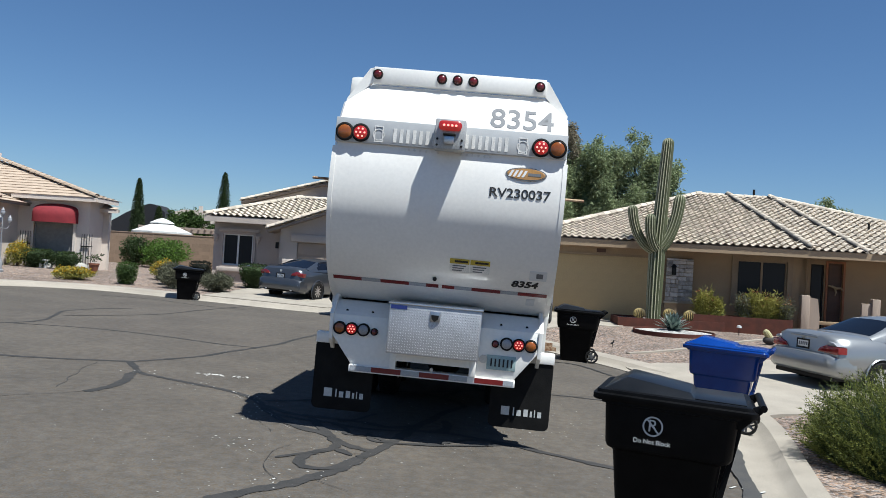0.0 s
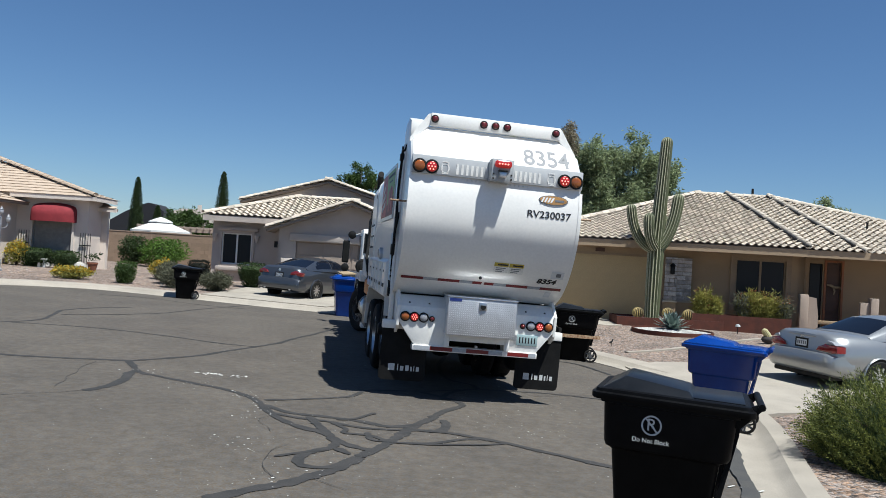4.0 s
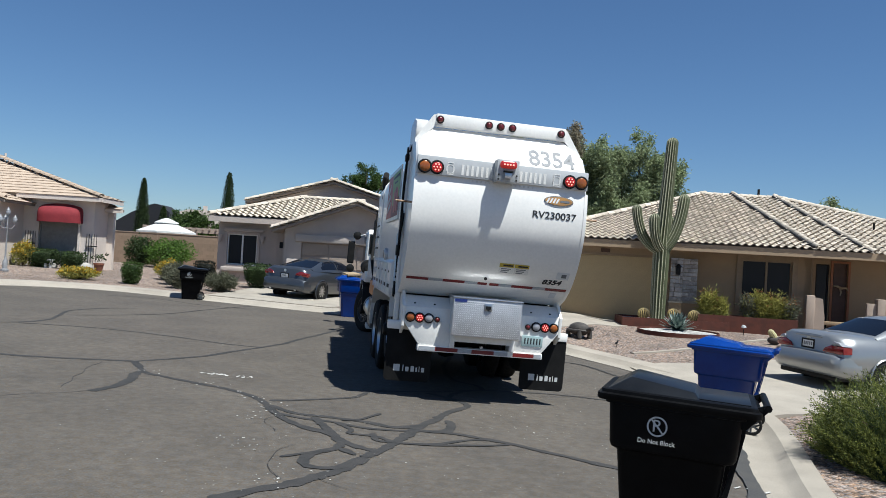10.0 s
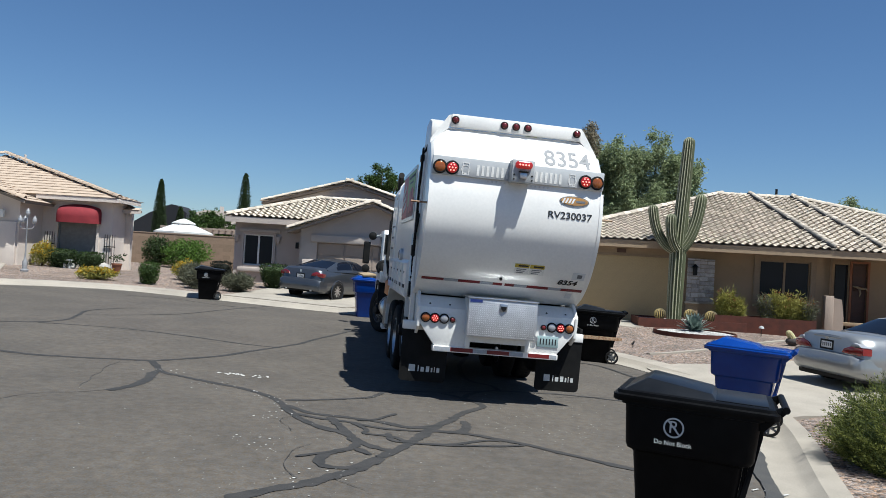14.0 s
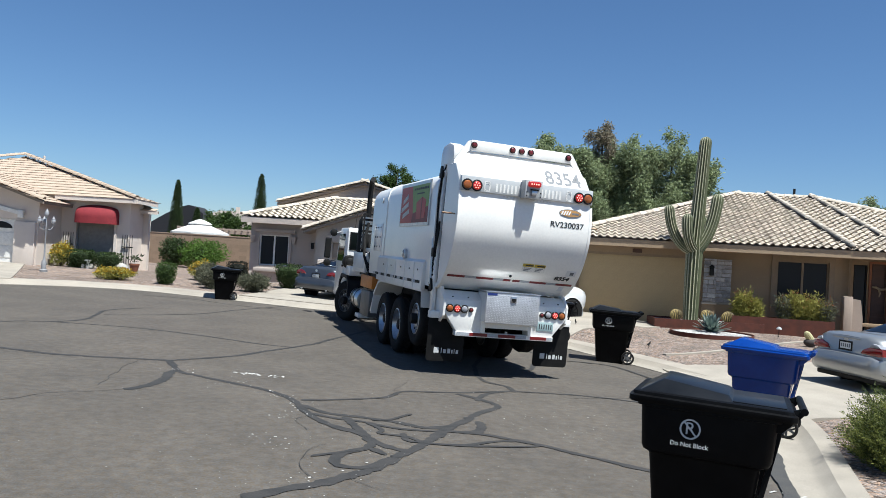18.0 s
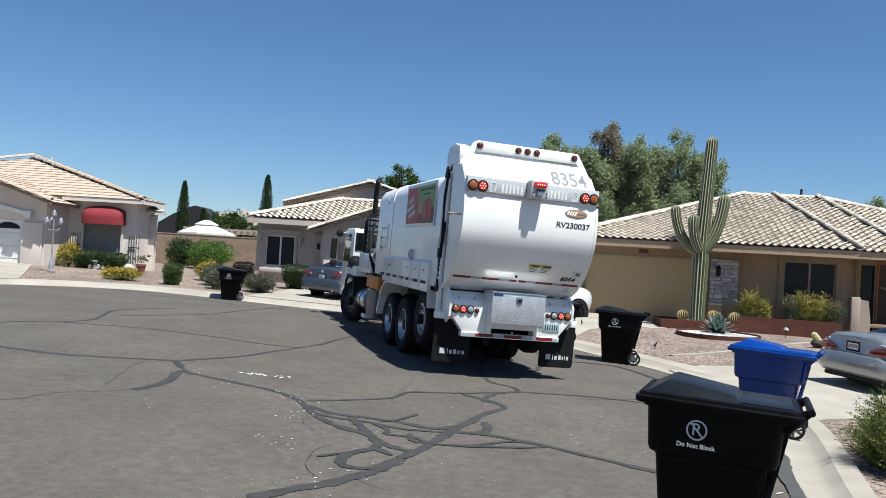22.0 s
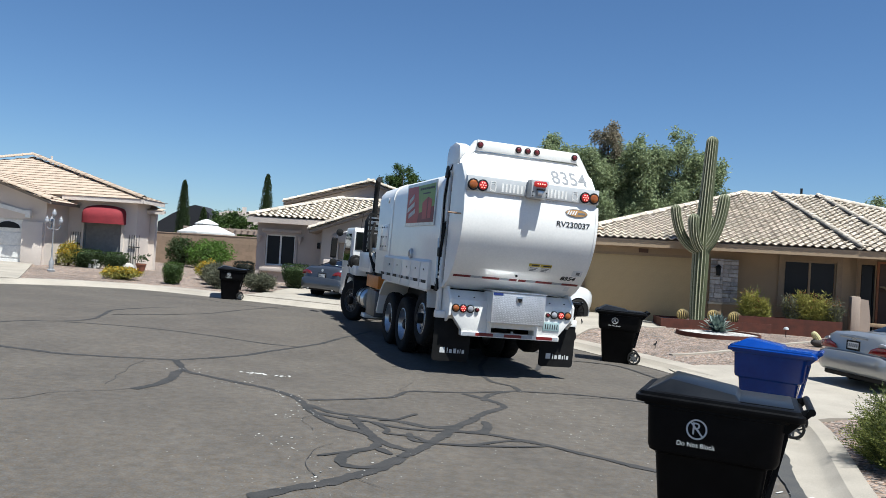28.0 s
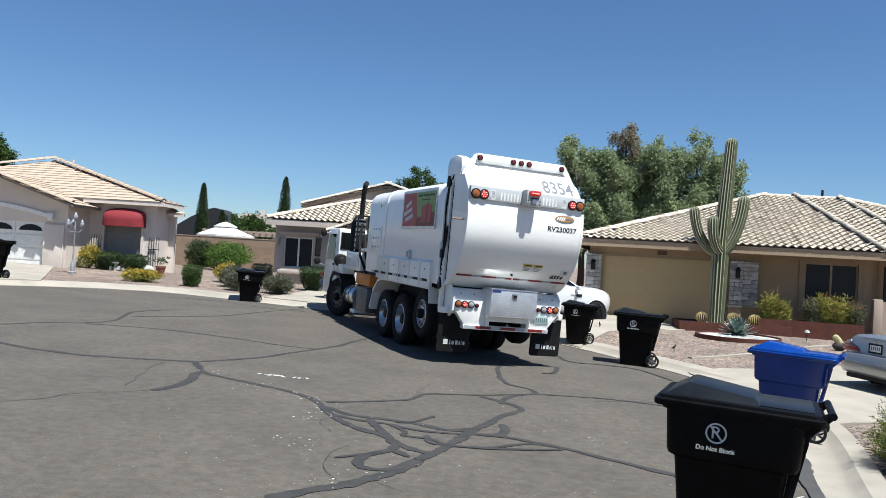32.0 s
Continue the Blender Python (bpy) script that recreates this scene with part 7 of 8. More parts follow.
# the front wheel of the sport utility car stands by the garage's corner
SUV_X, SUV_Y = 4.55 - 4.19 * math.sin(radians(58)) - 0.94 * math.cos(radians(58)), 26.07 - 4.19 * math.cos(radians(58)) + 0.94 * math.sin(radians(58))
car(on_ground(8.13, 15.29, -77), "silver four-door saloon parked on the driveway", SILVER, sedan_low, sedan_glass, 4.8, 1.82, ((0.785, 1.0, 0.315), (0.785, 3.75, 0.315)), ALU, silver_rear, 1.03)
car(on_ground(-4.1, 27.5, -27), "dark grey saloon parked before a garage", GUNMETAL, fast_low, fast_glass, 4.8, 1.82, ((0.80, 1.0, 0.33), (0.80, 3.75, 0.33)), ALU, grey_rear)
car(on_ground(SUV_X, SUV_Y, -58), "white sport utility car with black wheels beside the garage", WHITE_CAR, suv_low, suv_glass, 4.8, 1.98, ((0.88, 0.95, 0.40), (0.88, 3.92, 0.40)), BLACK_PLASTIC, suv_rear, 1.07)

# ---- plants ----
def leaf_mat(name, a, b, rnd=0.35, rough=0.65):
    m = mat(name, a, b, rough=rough, scale=2.0, fine=12, rnd=rnd, spec=0.3)
    n, l = m.node_tree.nodes, m.node_tree.links
    thin, both, out = n.new("ShaderNodeBsdfTranslucent"), n.new("ShaderNodeMixShader"), n["Material Output"]
    l.new(n["Principled BSDF"].inputs["Base Color"].links[0].from_socket, thin.inputs["Color"])
    both.inputs[0].default_value = 0.38
    l.new(n["Principled BSDF"].outputs[0], both.inputs[1])
    l.new(thin.outputs[0], both.inputs[2])
    l.new(both.outputs[0], out.inputs["Surface"])
    return m


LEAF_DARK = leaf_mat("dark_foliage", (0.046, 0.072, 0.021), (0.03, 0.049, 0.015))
LEAF_GREEN = leaf_mat("green_foliage", (0.065, 0.106, 0.023), (0.046, 0.08, 0.017))
LEAF_BRIGHT = leaf_mat("bright_foliage", (0.106, 0.182, 0.027), (0.076, 0.137, 0.023))
LEAF_BUSH = leaf_mat("bush_foliage", (0.19, 0.205, 0.045), (0.135, 0.15, 0.033))
LEAF_OLIVE = leaf_mat("olive_foliage", (0.27, 0.315, 0.165), (0.20, 0.24, 0.12))
LEAF_GREY = leaf_mat("grey_foliage", (0.152, 0.152, 0.099), (0.114, 0.118, 0.076))
LEAF_BROWN = leaf_mat("dry_foliage", (0.251, 0.22, 0.152), (0.198, 0.171, 0.118))
LEAF_STRAW = leaf_mat("straw_foliage", (0.32, 0.30, 0.075), (0.24, 0.235, 0.055))
LEAF_BLACK = leaf_mat("blackish_foliage", (0.018, 0.020, 0.013), (0.012, 0.014, 0.009))
LEAF_DEEP = leaf_mat("deep_bush_foliage", (0.075, 0.095, 0.024), (0.045, 0.060, 0.016))
PETAL = leaf_mat("yellow_flowers", (0.471, 0.304, 0.015), (0.395, 0.251, 0.015), 0.2)
PETAL_RED = leaf_mat("orange_flowers", (0.289, 0.114, 0.053), (0.213, 0.076, 0.038), 0.2)
BARK = mat("bark", (0.099, 0.072, 0.053), (0.068, 0.052, 0.038), rough=0.95, scale=6, bump=0.6, bump_scale=25)
LEAF_V = [(0, 0, 0), (0.5, 0.4, 0.10), (0, 1.0, 0.0), (-0.5, 0.4, 0.10)]
LEAF_F = [(0, 1, 2), (0, 2, 3)]


def leaves(rng, spots, size, slim=0.45, droop=0.0, up=0.0):
    """Leaf matrices at random turns about the given spots."""
    out = []
    for p in spots:
        s = size * rng.uniform(0.6, 1.35)
        e = Euler((rng.uniform(-1.4, 1.4) - droop + up, rng.uniform(-1.2, 1.2), rng.uniform(0, 6.28)))
        out.append(Matrix.Translation(p) @ e.to_matrix().to_4x4() @ Matrix.Diagonal((s * slim, s, s, 1)))
    return out


def blob_points(rng, centre, r, n, shell=0.55, noise_amp=0.25, flat=1.0, seed=0):
    """Points near the skin of a lumpy ball."""
    pts = []
    while len(pts) < n:
        d = Vector((rng.gauss(0, 1), rng.gauss(0, 1), rng.gauss(0, 1))).normalized()
        k = 1 + noise_amp * noise.noise(d * 2.3 + Vector((seed, 0, 0))) * 2
        u = rng.uniform(shell, 1.0) ** 0.7 * k
        p = Vector((d.x * r[0], d.y * r[1], d.z * r[2])) * u
        if p.z > -r[2] * flat:
            pts.append(Vector(centre) + p)
    return pts


def shrub(x, y, r, h, material, label, n=900, size=0.09, group="shrubs", slim=0.45, boxy=False, taper=0.18, tops=None, sink=0.0, base_z=None):
    """A garden shrub: twigs, a crown of leaves and, where it blooms, flowers."""
    rng = random.Random(int(x * 100 + y * 7))
    z = gz(x, y) if base_z is None else base_z
    s = thing("shrub", pose(x, y, z - sink), label, "shrub", group)
    bm = bmesh.new()
    for i in range(9):
        a = 2 * math.pi * i / 9
        tube(bm, [(0, 0, 0), (r * 0.35 * math.cos(a), r * 0.35 * math.sin(a), h * 0.4), (r * 0.6 * math.cos(a), r * 0.6 * math.sin(a), h * 0.75)], [0.018, 0.012, 0.006], 5)
    part("stem_tangle", bm, BARK, s)
    core = bmesh.new()
    k = 0.78 if boxy else 0.5
    bmesh.ops.create_icosphere(core, subdivisions=3, radius=1)
    for v in core.verts:
        q = v.co / (abs(v.co.x) ** 4 + abs(v.co.y) ** 4 + abs(v.co.z) ** 4) ** 0.25 if boxy else v.co * (1 + 0.3 * noise.noise(v.co * 3))
        w = k * (1 - taper + taper * (q.z + 1) / 2)
        v.co = Vector((q.x * r * w, q.y * r * w, h * 0.5 + q.z * h * 0.5 * k))
    part("inner_core", core, LEAF_DARK if material not in (LEAF_GREY, LEAF_BLACK) else material, s, smooth=None)
    n = int(n * 1.7)
    if boxy:
        pts = []
        for _ in range(n):
            d = Vector((rng.gauss(0, 1), rng.gauss(0, 1), rng.gauss(0, 1)))
            d /= (abs(d.x) ** 5 + abs(d.y) ** 5 + abs(d.z) ** 5) ** 0.2
            p = d * (rng.uniform(0.86, 1.0) + 0.06 * noise.noise(d * 2 + Vector((x, y, 0))))
            k = 1 - taper + taper * (p.z + 1) / 2
            pts.append(Vector((p.x * r * k, p.y * r * k, max(0.03, h * 0.5 + p.z * h * 0.5))))
    else:
        pts = blob_points(rng, (0, 0, h * 0.50), (r, r, h * 0.52), n, 0.5, 0.22, 0.98, x)
        pts = [Vector((p.x, p.y, max(p.z, 0.03))) for p in pts]
    tagged(new("crown", scatter_mesh("crown", LEAF_V, LEAF_F, leaves(rng, pts, size, slim, up=0.5), material)), kind="stuff").parent = s
    if tops:
        sel = [p + Vector((0, 0, 0.03)) for p in pts if p.z > h * 0.45][: n // 3]
        tagged(new("blossom", scatter_mesh("blossom", LEAF_V, LEAF_F, leaves(rng, sel, size * 0.8, 0.8), tops)), kind="stuff").parent = s
    return s


def needle_bush(x, y, r, h):
    """A dense rounded bush: a dark heart coloured for the shade inside, and thousands of upright sprigs set with slim
    needles.
    """
    rng = random.Random(77)
    s = thing("shrub", pose(x, y, gz(x, y) - 0.02), "dense mounded feathery green bush beside the kerb", "shrub", "shrubs")
    bm = bmesh.new()
    for i in range(40):
        a, d = rng.uniform(0, 6.28), rng.uniform(0.3, 0.9) * r
        tube(bm, [(0, 0, 0), (d * 0.5 * math.cos(a), d * 0.5 * math.sin(a), h * 0.35), (d * math.cos(a), d * math.sin(a), h * 0.6)], [0.014, 0.009, 0.004], 5, caps=False)
    part("stem_tangle", bm, BARK, s)
    # solid core, darker than the sprigs: shade between them put into its colour
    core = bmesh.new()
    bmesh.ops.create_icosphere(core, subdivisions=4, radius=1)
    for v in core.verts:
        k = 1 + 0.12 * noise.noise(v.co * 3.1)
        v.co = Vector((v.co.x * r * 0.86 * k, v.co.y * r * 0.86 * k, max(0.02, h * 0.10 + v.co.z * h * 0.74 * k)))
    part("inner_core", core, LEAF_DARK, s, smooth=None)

    def sprig(n, spread):
        V, F = [], []
        for i in range(n):
            t, a = i / n, i * 2.4
            w, L = 0.014, 0.17 * (1 - 0.5 * t)
            q = Vector((math.cos(a) * spread, math.sin(a) * spread, 1)).normalized()
            side = q.cross(Vector((-math.sin(a), math.cos(a), 0.3))).normalized() * w
            p = Vector((0.06 * t * t, 0, t))
            k = len(V)
            V += [tuple(p), tuple(p + q * L * 0.5 + side), tuple(p + q * L), tuple(p + q * L * 0.5 - side)]
            F += [(k, k + 1, k + 2), (k, k + 2, k + 3)]
        return V, F
    low, new_growth = [], []
    for i in range(3600):
        d = Vector((rng.gauss(0, 1), rng.gauss(0, 1), abs(rng.gauss(0, 0.8)) - 0.15)).normalized()
        k = 1 + 0.12 * noise.noise(d * 2.6) + 0.05 * noise.noise(d * 9)
        p = Vector((d.x * r * 0.86 * k, d.y * r * 0.86 * k, max(0.03, h * 0.10 + d.z * h * 0.76 * k)))
        up = (Vector((d.x * 0.75, d.y * 0.75, 0.62)) + Vector((rng.gauss(0, 0.28), rng.gauss(0, 0.28), rng.gauss(0, 0.15)))).normalized()
        L = rng.uniform(0.20, 0.46)
        m = Matrix.Translation(p) @ up.to_track_quat("Z", "Y").to_matrix().to_4x4() @ pose(0, 0, 0, 0, 0, rng.uniform(0, 360)) @ Matrix.Diagonal((L, L, L, 1))
        (new_growth if rng.random() < 0.45 else low).append(m)
    V, F = sprig(22, 0.55)
    tagged(new("needles", scatter_mesh("needles", V, F, low, LEAF_DEEP)), kind="stuff").parent = s
    tagged(new("new_growth", scatter_mesh("new_growth", V, F, new_growth, LEAF_BUSH)), kind="stuff").parent = s
    return s


def tree(x, y, z0, lumps, trunk_h, label, material, n=5200, size=0.25, slim=0.38, droop=0.7, second=None):
    """A tree: trunk, limbs to each lump of the crown, and leaves with gaps between the lumps."""
    rng = random.Random(int(x * 31 + y))
    t = thing("tree", pose(x, y, z0), label, "tree", "trees")
    bm = bmesh.new()
    tube(bm, [(0, 0, -0.2), (0.1, 0.05, trunk_h * 0.5), (0.05, -0.05, trunk_h)], [0.26, 0.2, 0.16], 10)
    part("trunk", bm, BARK, t)
    for (cx, cy, cz, r) in lumps:
        mid = Vector((cx * 0.45, cy * 0.45, (trunk_h + cz) / 2))
        part("limb", tube(bmesh.new(), [(0.05, -0.05, trunk_h * 0.9), mid, (cx, cy, cz), (cx * 1.1, cy * 1.1, cz + r * 0.5)], [0.12, 0.08, 0.05, 0.015], 7), BARK, t)
    tot = sum(l[3] ** 2 for l in lumps)
    mats, other = [], []
    for i, (cx, cy, cz, r) in enumerate(lumps):
        k = int(n * r * r / tot)
        for j in range(20):
            d = Vector((rng.gauss(0, 1), rng.gauss(0, 1), rng.gauss(0, 0.9))).normalized() * r * rng.uniform(0.4, 0.95)
            pts = blob_points(rng, Vector((cx, cy, cz)) + d, (r * 0.27, r * 0.27, r * 0.36), k // 20, 0.1, 0.4, 1.0, i * 10 + j)
            (other if second and i in second else mats).extend(leaves(rng, pts, size, slim, droop))
    tagged(new("crown", scatter_mesh("crown", LEAF_V, LEAF_F, mats, material)), kind="stuff").parent = t
    if other:
        tagged(new("dry_crown", scatter_mesh("dry_crown", LEAF_V, LEAF_F, other, LEAF_BROWN)), kind="stuff").parent = t
    return t


def cypress(x, y, z0, h, r):
    rng = random.Random(int(x * 13))
    t = thing("cypress", pose(x, y, z0), "tall narrow dark green cypress behind the yards", "tree", "cypresses")
    part("trunk", tube(bmesh.new(), [(0, 0, -0.3), (0, 0, h * 0.6)], [0.14, 0.05], 8), BARK, t)
    pts = []
    for i in range(7500):
        u = rng.random()
        w = r * (min(1, u / 0.12) * (1 - u) ** 0.55 * 1.12 + 0.02) * rng.uniform(0.6, 1.0)
        a = rng.uniform(0, 6.28)
        pts.append(Vector((w * math.cos(a), w * math.sin(a), 0.25 + (h - 0.25) * u)))
    tagged(new("crown", scatter_mesh("crown", LEAF_V, LEAF_F, leaves(rng, pts, 0.11, 0.4, up=0.9), LEAF_DARK)), kind="stuff").parent = t
    core = bmesh.new()
    lathe(core, [(r * 0.35, 0.3), (r * 0.66, h * 0.2), (r * 0.5, h * 0.55), (0.05, h * 0.93)], 12)
    part("inner_core", core, LEAF_DARK, t)


def ribbed(bm, path, radius, ribs=15, depth=0.13):
    """A ribbed stem along a path, closed by a dome."""
    pts = [Vector(p) for p in path]
    rings, n, side = [], ribs * 4, None
    for i, p in enumerate(pts):
        d = (pts[min(i + 1, len(pts) - 1)] - pts[max(i - 1, 0)]).normalized()
        side = (side - d * side.dot(d)).normalized() if side else d.orthogonal().normalized()
        up = d.cross(side)
        ring = []
        for k in range(n):
            a = 2 * math.pi * k / n
            r = radius[i] * (1 - depth * 0.5 + depth * 0.5 * math.cos(ribs * a) - depth * 0.3 * (math.cos(ribs * a) < -0.4))
            ring.append(bm.verts.new(p + (side * math.cos(a) + up * math.sin(a)) * r))
        rings.append(ring)
    for a, b in zip(rings, rings[1:]):
        for k in range(n):
            j = (k + 1) % n
            f = bm.faces.new((a[k], a[j], b[j], b[k]))
            f.material_index = 1 if k % 4 == 0 else 0
    f = bm.faces.new(rings[-1])
    f.material_index = 1
    return bm


def dome(path, r0, r1, n=6, r_dome=None):
    """Adds a rounded tip to a path with radii."""
    pts = [Vector(p) for p in path]
    rad = [r0 + (r1 - r0) * i / (len(pts) - 1) for i in range(len(pts))]
    d = (pts[-1] - pts[-2]).normalized()
    r = rad[-1]
    for k in range(1, n + 1):
        a = math.pi / 2 * k / n
        pts.append(Vector(path[-1]) + d * r * math.sin(a))
        rad.append(max(r * math.cos(a), 0.012))
    return pts, rad


def bend(a, b, c, n=8):
    a, b, c = Vector(a), Vector(b), Vector(c)
    return [(1 - t) ** 2 * a + 2 * t * (1 - t) * b + t * t * c for t in (i / n for i in range(n + 1))]


CACTUS = mat("cactus_skin", (0.085, 0.095, 0.042), (0.066, 0.076, 0.034), rough=0.7, scale=3, fine=60)
SPINES = mat("pale_spines", (0.33, 0.32, 0.22), (0.26, 0.25, 0.165), rough=0.85, scale=12, fine=90)
BARREL = mat("barrel_cactus_skin", (0.091, 0.065, 0.023), (0.061, 0.046, 0.019), rough=0.8, scale=9)
GOLD_SPINES = mat("gold_spines", (0.365, 0.274, 0.099), (0.289, 0.213, 0.076), rough=0.85, scale=14)
AGAVE = mat("agave_leaf", (0.25, 0.31, 0.28), (0.19, 0.24, 0.215), rough=0.6, scale=5)


def saguaro(x, y, z):
    c = thing("saguaro_cactus", pose(x, y, z), "tall ribbed saguaro cactus with four upturned arms", "cactus")
    two = [CACTUS, SPINES]
    p, r = dome([(0, 0, 0), (0.0, 0, 0.8), (0.02, 0, 2.2)] + [(0.02 + 0.03 * k, 0, 2.6 + 0.55 * k) for k in range(7)], 0.27, 0.195)
    r = [0.24, 0.26, 0.275] + r[3:]
    part("trunk", ribbed(bmesh.new(), p, r), two, c, smooth=60)
    for start, knee, top, r0, r1 in (((-0.15, -0.05, 2.30), (-0.80, -0.1, 2.56), (-0.92, -0.1, 3.60), 0.16, 0.165), ((-0.08, -0.22, 2.35), (-0.42, -0.45, 2.62), (-0.40, -0.42, 3.30), 0.16, 0.18), ((0.12, -0.05, 2.35), (0.55, -0.12, 2.9), (0.66, -0.1, 4.01), 0.19, 0.195), ((0.15, 0.2, 2.7), (0.5, 0.55, 2.9), (0.45, 0.5, 3.3), 0.16, 0.17)):
        p, r = dome(bend(start, knee, top), r0, r1)
        part("arm", ribbed(bmesh.new(), p, r, 13), two, c, smooth=60)


def barrel(x, y, z, r):
    c = thing("barrel_cactus", pose(x, y, z - 0.03), "round golden barrel cactus in the planter", "cactus", "barrel cacti")
    pts = [Vector((0, 0, 2 * r * 0.92 * (1 - math.cos(math.pi * k / 9)) / 2)) for k in range(10)]
    rad = [max(r * math.sin(math.pi * k / 9), r * 0.25 if k == 0 else 0.02) for k in range(10)]
    part("ribs", ribbed(bmesh.new(), pts, rad, 18, 0.16), [BARREL, GOLD_SPINES], c, smooth=60)


def agave(x, y, z, r, n=54):
    rng = random.Random(5)
    c = thing("agave", pose(x, y, z - 0.02), "blue-grey agave rosette in the round planter", "agave")
    for i in range(n):
        a, t = i * 2.39996, i / n
        lean = radians(86 - 76 * t)
        L = r * (1.0 - 0.35 * t) * rng.uniform(0.9, 1.1)
        bm = bmesh.new()
        rows = []
        for k in range(5):
            s = k / 4
            w = 0.10 * r * math.sin(math.pi * (0.25 + 0.75 * s)) + 0.002
            d = Vector((math.sin(lean) * L * s, 0, math.cos(lean) * L * s + 0.10 * L * s * s))
            rows.append([bm.verts.new(d + Vector((0, -w, 0.25 * w))), bm.verts.new(d + Vector((0, 0, -0.02 * (1 - s)))), bm.verts.new(d + Vector((0, w, 0.25 * w)))])
        for p, q in zip(rows, rows[1:]):
            for j in (0, 1):
                bm.faces.new((p[j], p[j + 1], q[j + 1], q[j]))
        bmesh.ops.solidify(bm, geom=bm.faces[:], thickness=0.012)
        part("leaf", bm, AGAVE, c, at=pose(0, 0, 0.02 + 0.10 * t, 0, 0, math.degrees(a)))


needle_bush(6.22, 8.4, 1.40, 0.97)
saguaro(8.58, 26.0, 0.40)
barrel(8.1, 25.95, 0.40, 0.20)
barrel(9.2, 26.2, 0.40, 0.21)
barrel(9.76, 25.8, 0.40, 0.21)
agave(8.55, 23.9, 0.21, 0.62)
# shrubs before the end and the middle house
shrub(-14.35, 32.15, 0.55, 0.72, LEAF_DARK, "clipped dark green hedge below the awning", 1300, 0.08, boxy=True)
shrub(-13.25, 32.15, 0.48, 0.70, LEAF_DARK, "clipped dark green hedge beside the pot", 1100, 0.08, boxy=True)
shrub(-15.08, 31.95, 0.46, 0.95, LEAF_STRAW, "loose shrub full of yellow flowers", 900, 0.09, tops=PETAL)
shrub(-11.3, 28.1, 0.68, 0.42, LEAF_STRAW, "low spreading shrub with yellow flowers", 1000, 0.09, tops=PETAL)
shrub(-9.5, 28.1, 0.33, 0.76, LEAF_GREEN, "clipped upright green shrub in the gravel", 1100, 0.07, boxy=True)
shrub(-8.35, 29.4, 0.52, 0.75, LEAF_GREY, "rounded grey-green desert shrub in the gravel", 1500, 0.17, slim=0.11)
shrub(-7.75, 28.0, 0.46, 0.66, LEAF_GREY, "small grey-green desert shrub beside the kerb", 1500, 0.17, slim=0.11)
shrub(-6.35, 28.1, 0.55, 0.62, LEAF_GREY, "spreading grey desert shrub", 1500, 0.17, slim=0.11)
shrub(-5.65, 30.9, 0.60, 0.95, LEAF_DARK, "clipped vase-shaped olive shrub beside the driveway", 1500, 0.07, boxy=True, taper=0.5)
shrub(-7.85, 31.6, 0.42, 0.85, LEAF_BLACK, "very dark clipped shrub beside the house corner", 1500, 0.06, boxy=True)
shrub(-9.2, 31.3, 0.46, 0.75, LEAF_STRAW, "round shrub covered in yellow flowers", 900, 0.09, tops=PETAL)
shrub(-12.2, 41.5, 1.25, 1.5, LEAF_BRIGHT, "large bright green shrub before the block wall", 2600, 0.13)
shrub(-13.75, 41.6, 0.7, 1.5, LEAF_DARK, "dark green shrub before the block wall", 1500, 0.13)
# planter growth
def straggler(x, y, z, r, h, seed):
    """A loose succulent: arching bare stems with tufts of slim leaves at their ends."""
    rng = random.Random(seed)
    s = thing("succulent", pose(x, y, z), "straggling green and orange succulent in the planter", "succulent", "planter growth")
    bm = bmesh.new()
    green, dry = [], []
    for i in range(46):
        a, d = rng.uniform(0, 6.28), rng.uniform(0.2, 1.0)
        top = Vector((r * d * math.cos(a), r * d * 0.7 * math.sin(a), h * rng.uniform(0.45, 1.0)))
        mid = Vector((top.x * 0.7 + rng.uniform(-0.08, 0.08), top.y * 0.7, top.z * 0.45))
        tube(bm, [(top.x * 0.2, top.y * 0.2, 0), mid, top], [0.012, 0.010, 0.006], 4, caps=False)
        for k in range(30):
            t = rng.uniform(0.30, 1.08)
            p = mid.lerp(top, (t - 0.45) / 0.55) + Vector((rng.gauss(0, 0.05), rng.gauss(0, 0.05), rng.gauss(0, 0.04)))
            (dry if t > 0.97 and i % 3 == 0 else green).append(p)
    part("stem_tangle", bm, LEAF_STRAW, s)
    tagged(new("leaves", scatter_mesh("leaves", LEAF_V, LEAF_F, leaves(rng, green, 0.17, 0.12, up=0.5), LEAF_STRAW if seed % 3 else LEAF_GREY)), kind="stuff").parent = s
    if dry:
        tagged(new("blossom", scatter_mesh("blossom", LEAF_V, LEAF_F, leaves(rng, dry, 0.08, 0.3, up=0.5), PETAL_RED)), kind="stuff").parent = s


for k, (s, rr, hh) in enumerate(((5.9, 0.30, 1.0), (6.3, 0.2, 0.7), (7.2, 0.34, 0.85), (7.6, 0.42, 1.0), (8.05, 0.45, 0.9), (8.45, 0.32, 0.8))):
    q = pose(4.68, 28.0, 0.02, 0, 0, -12) @ Vector((s, -0.85, 0.50))
    straggler(q.x, q.y, q.z, rr, hh, 40 + k)
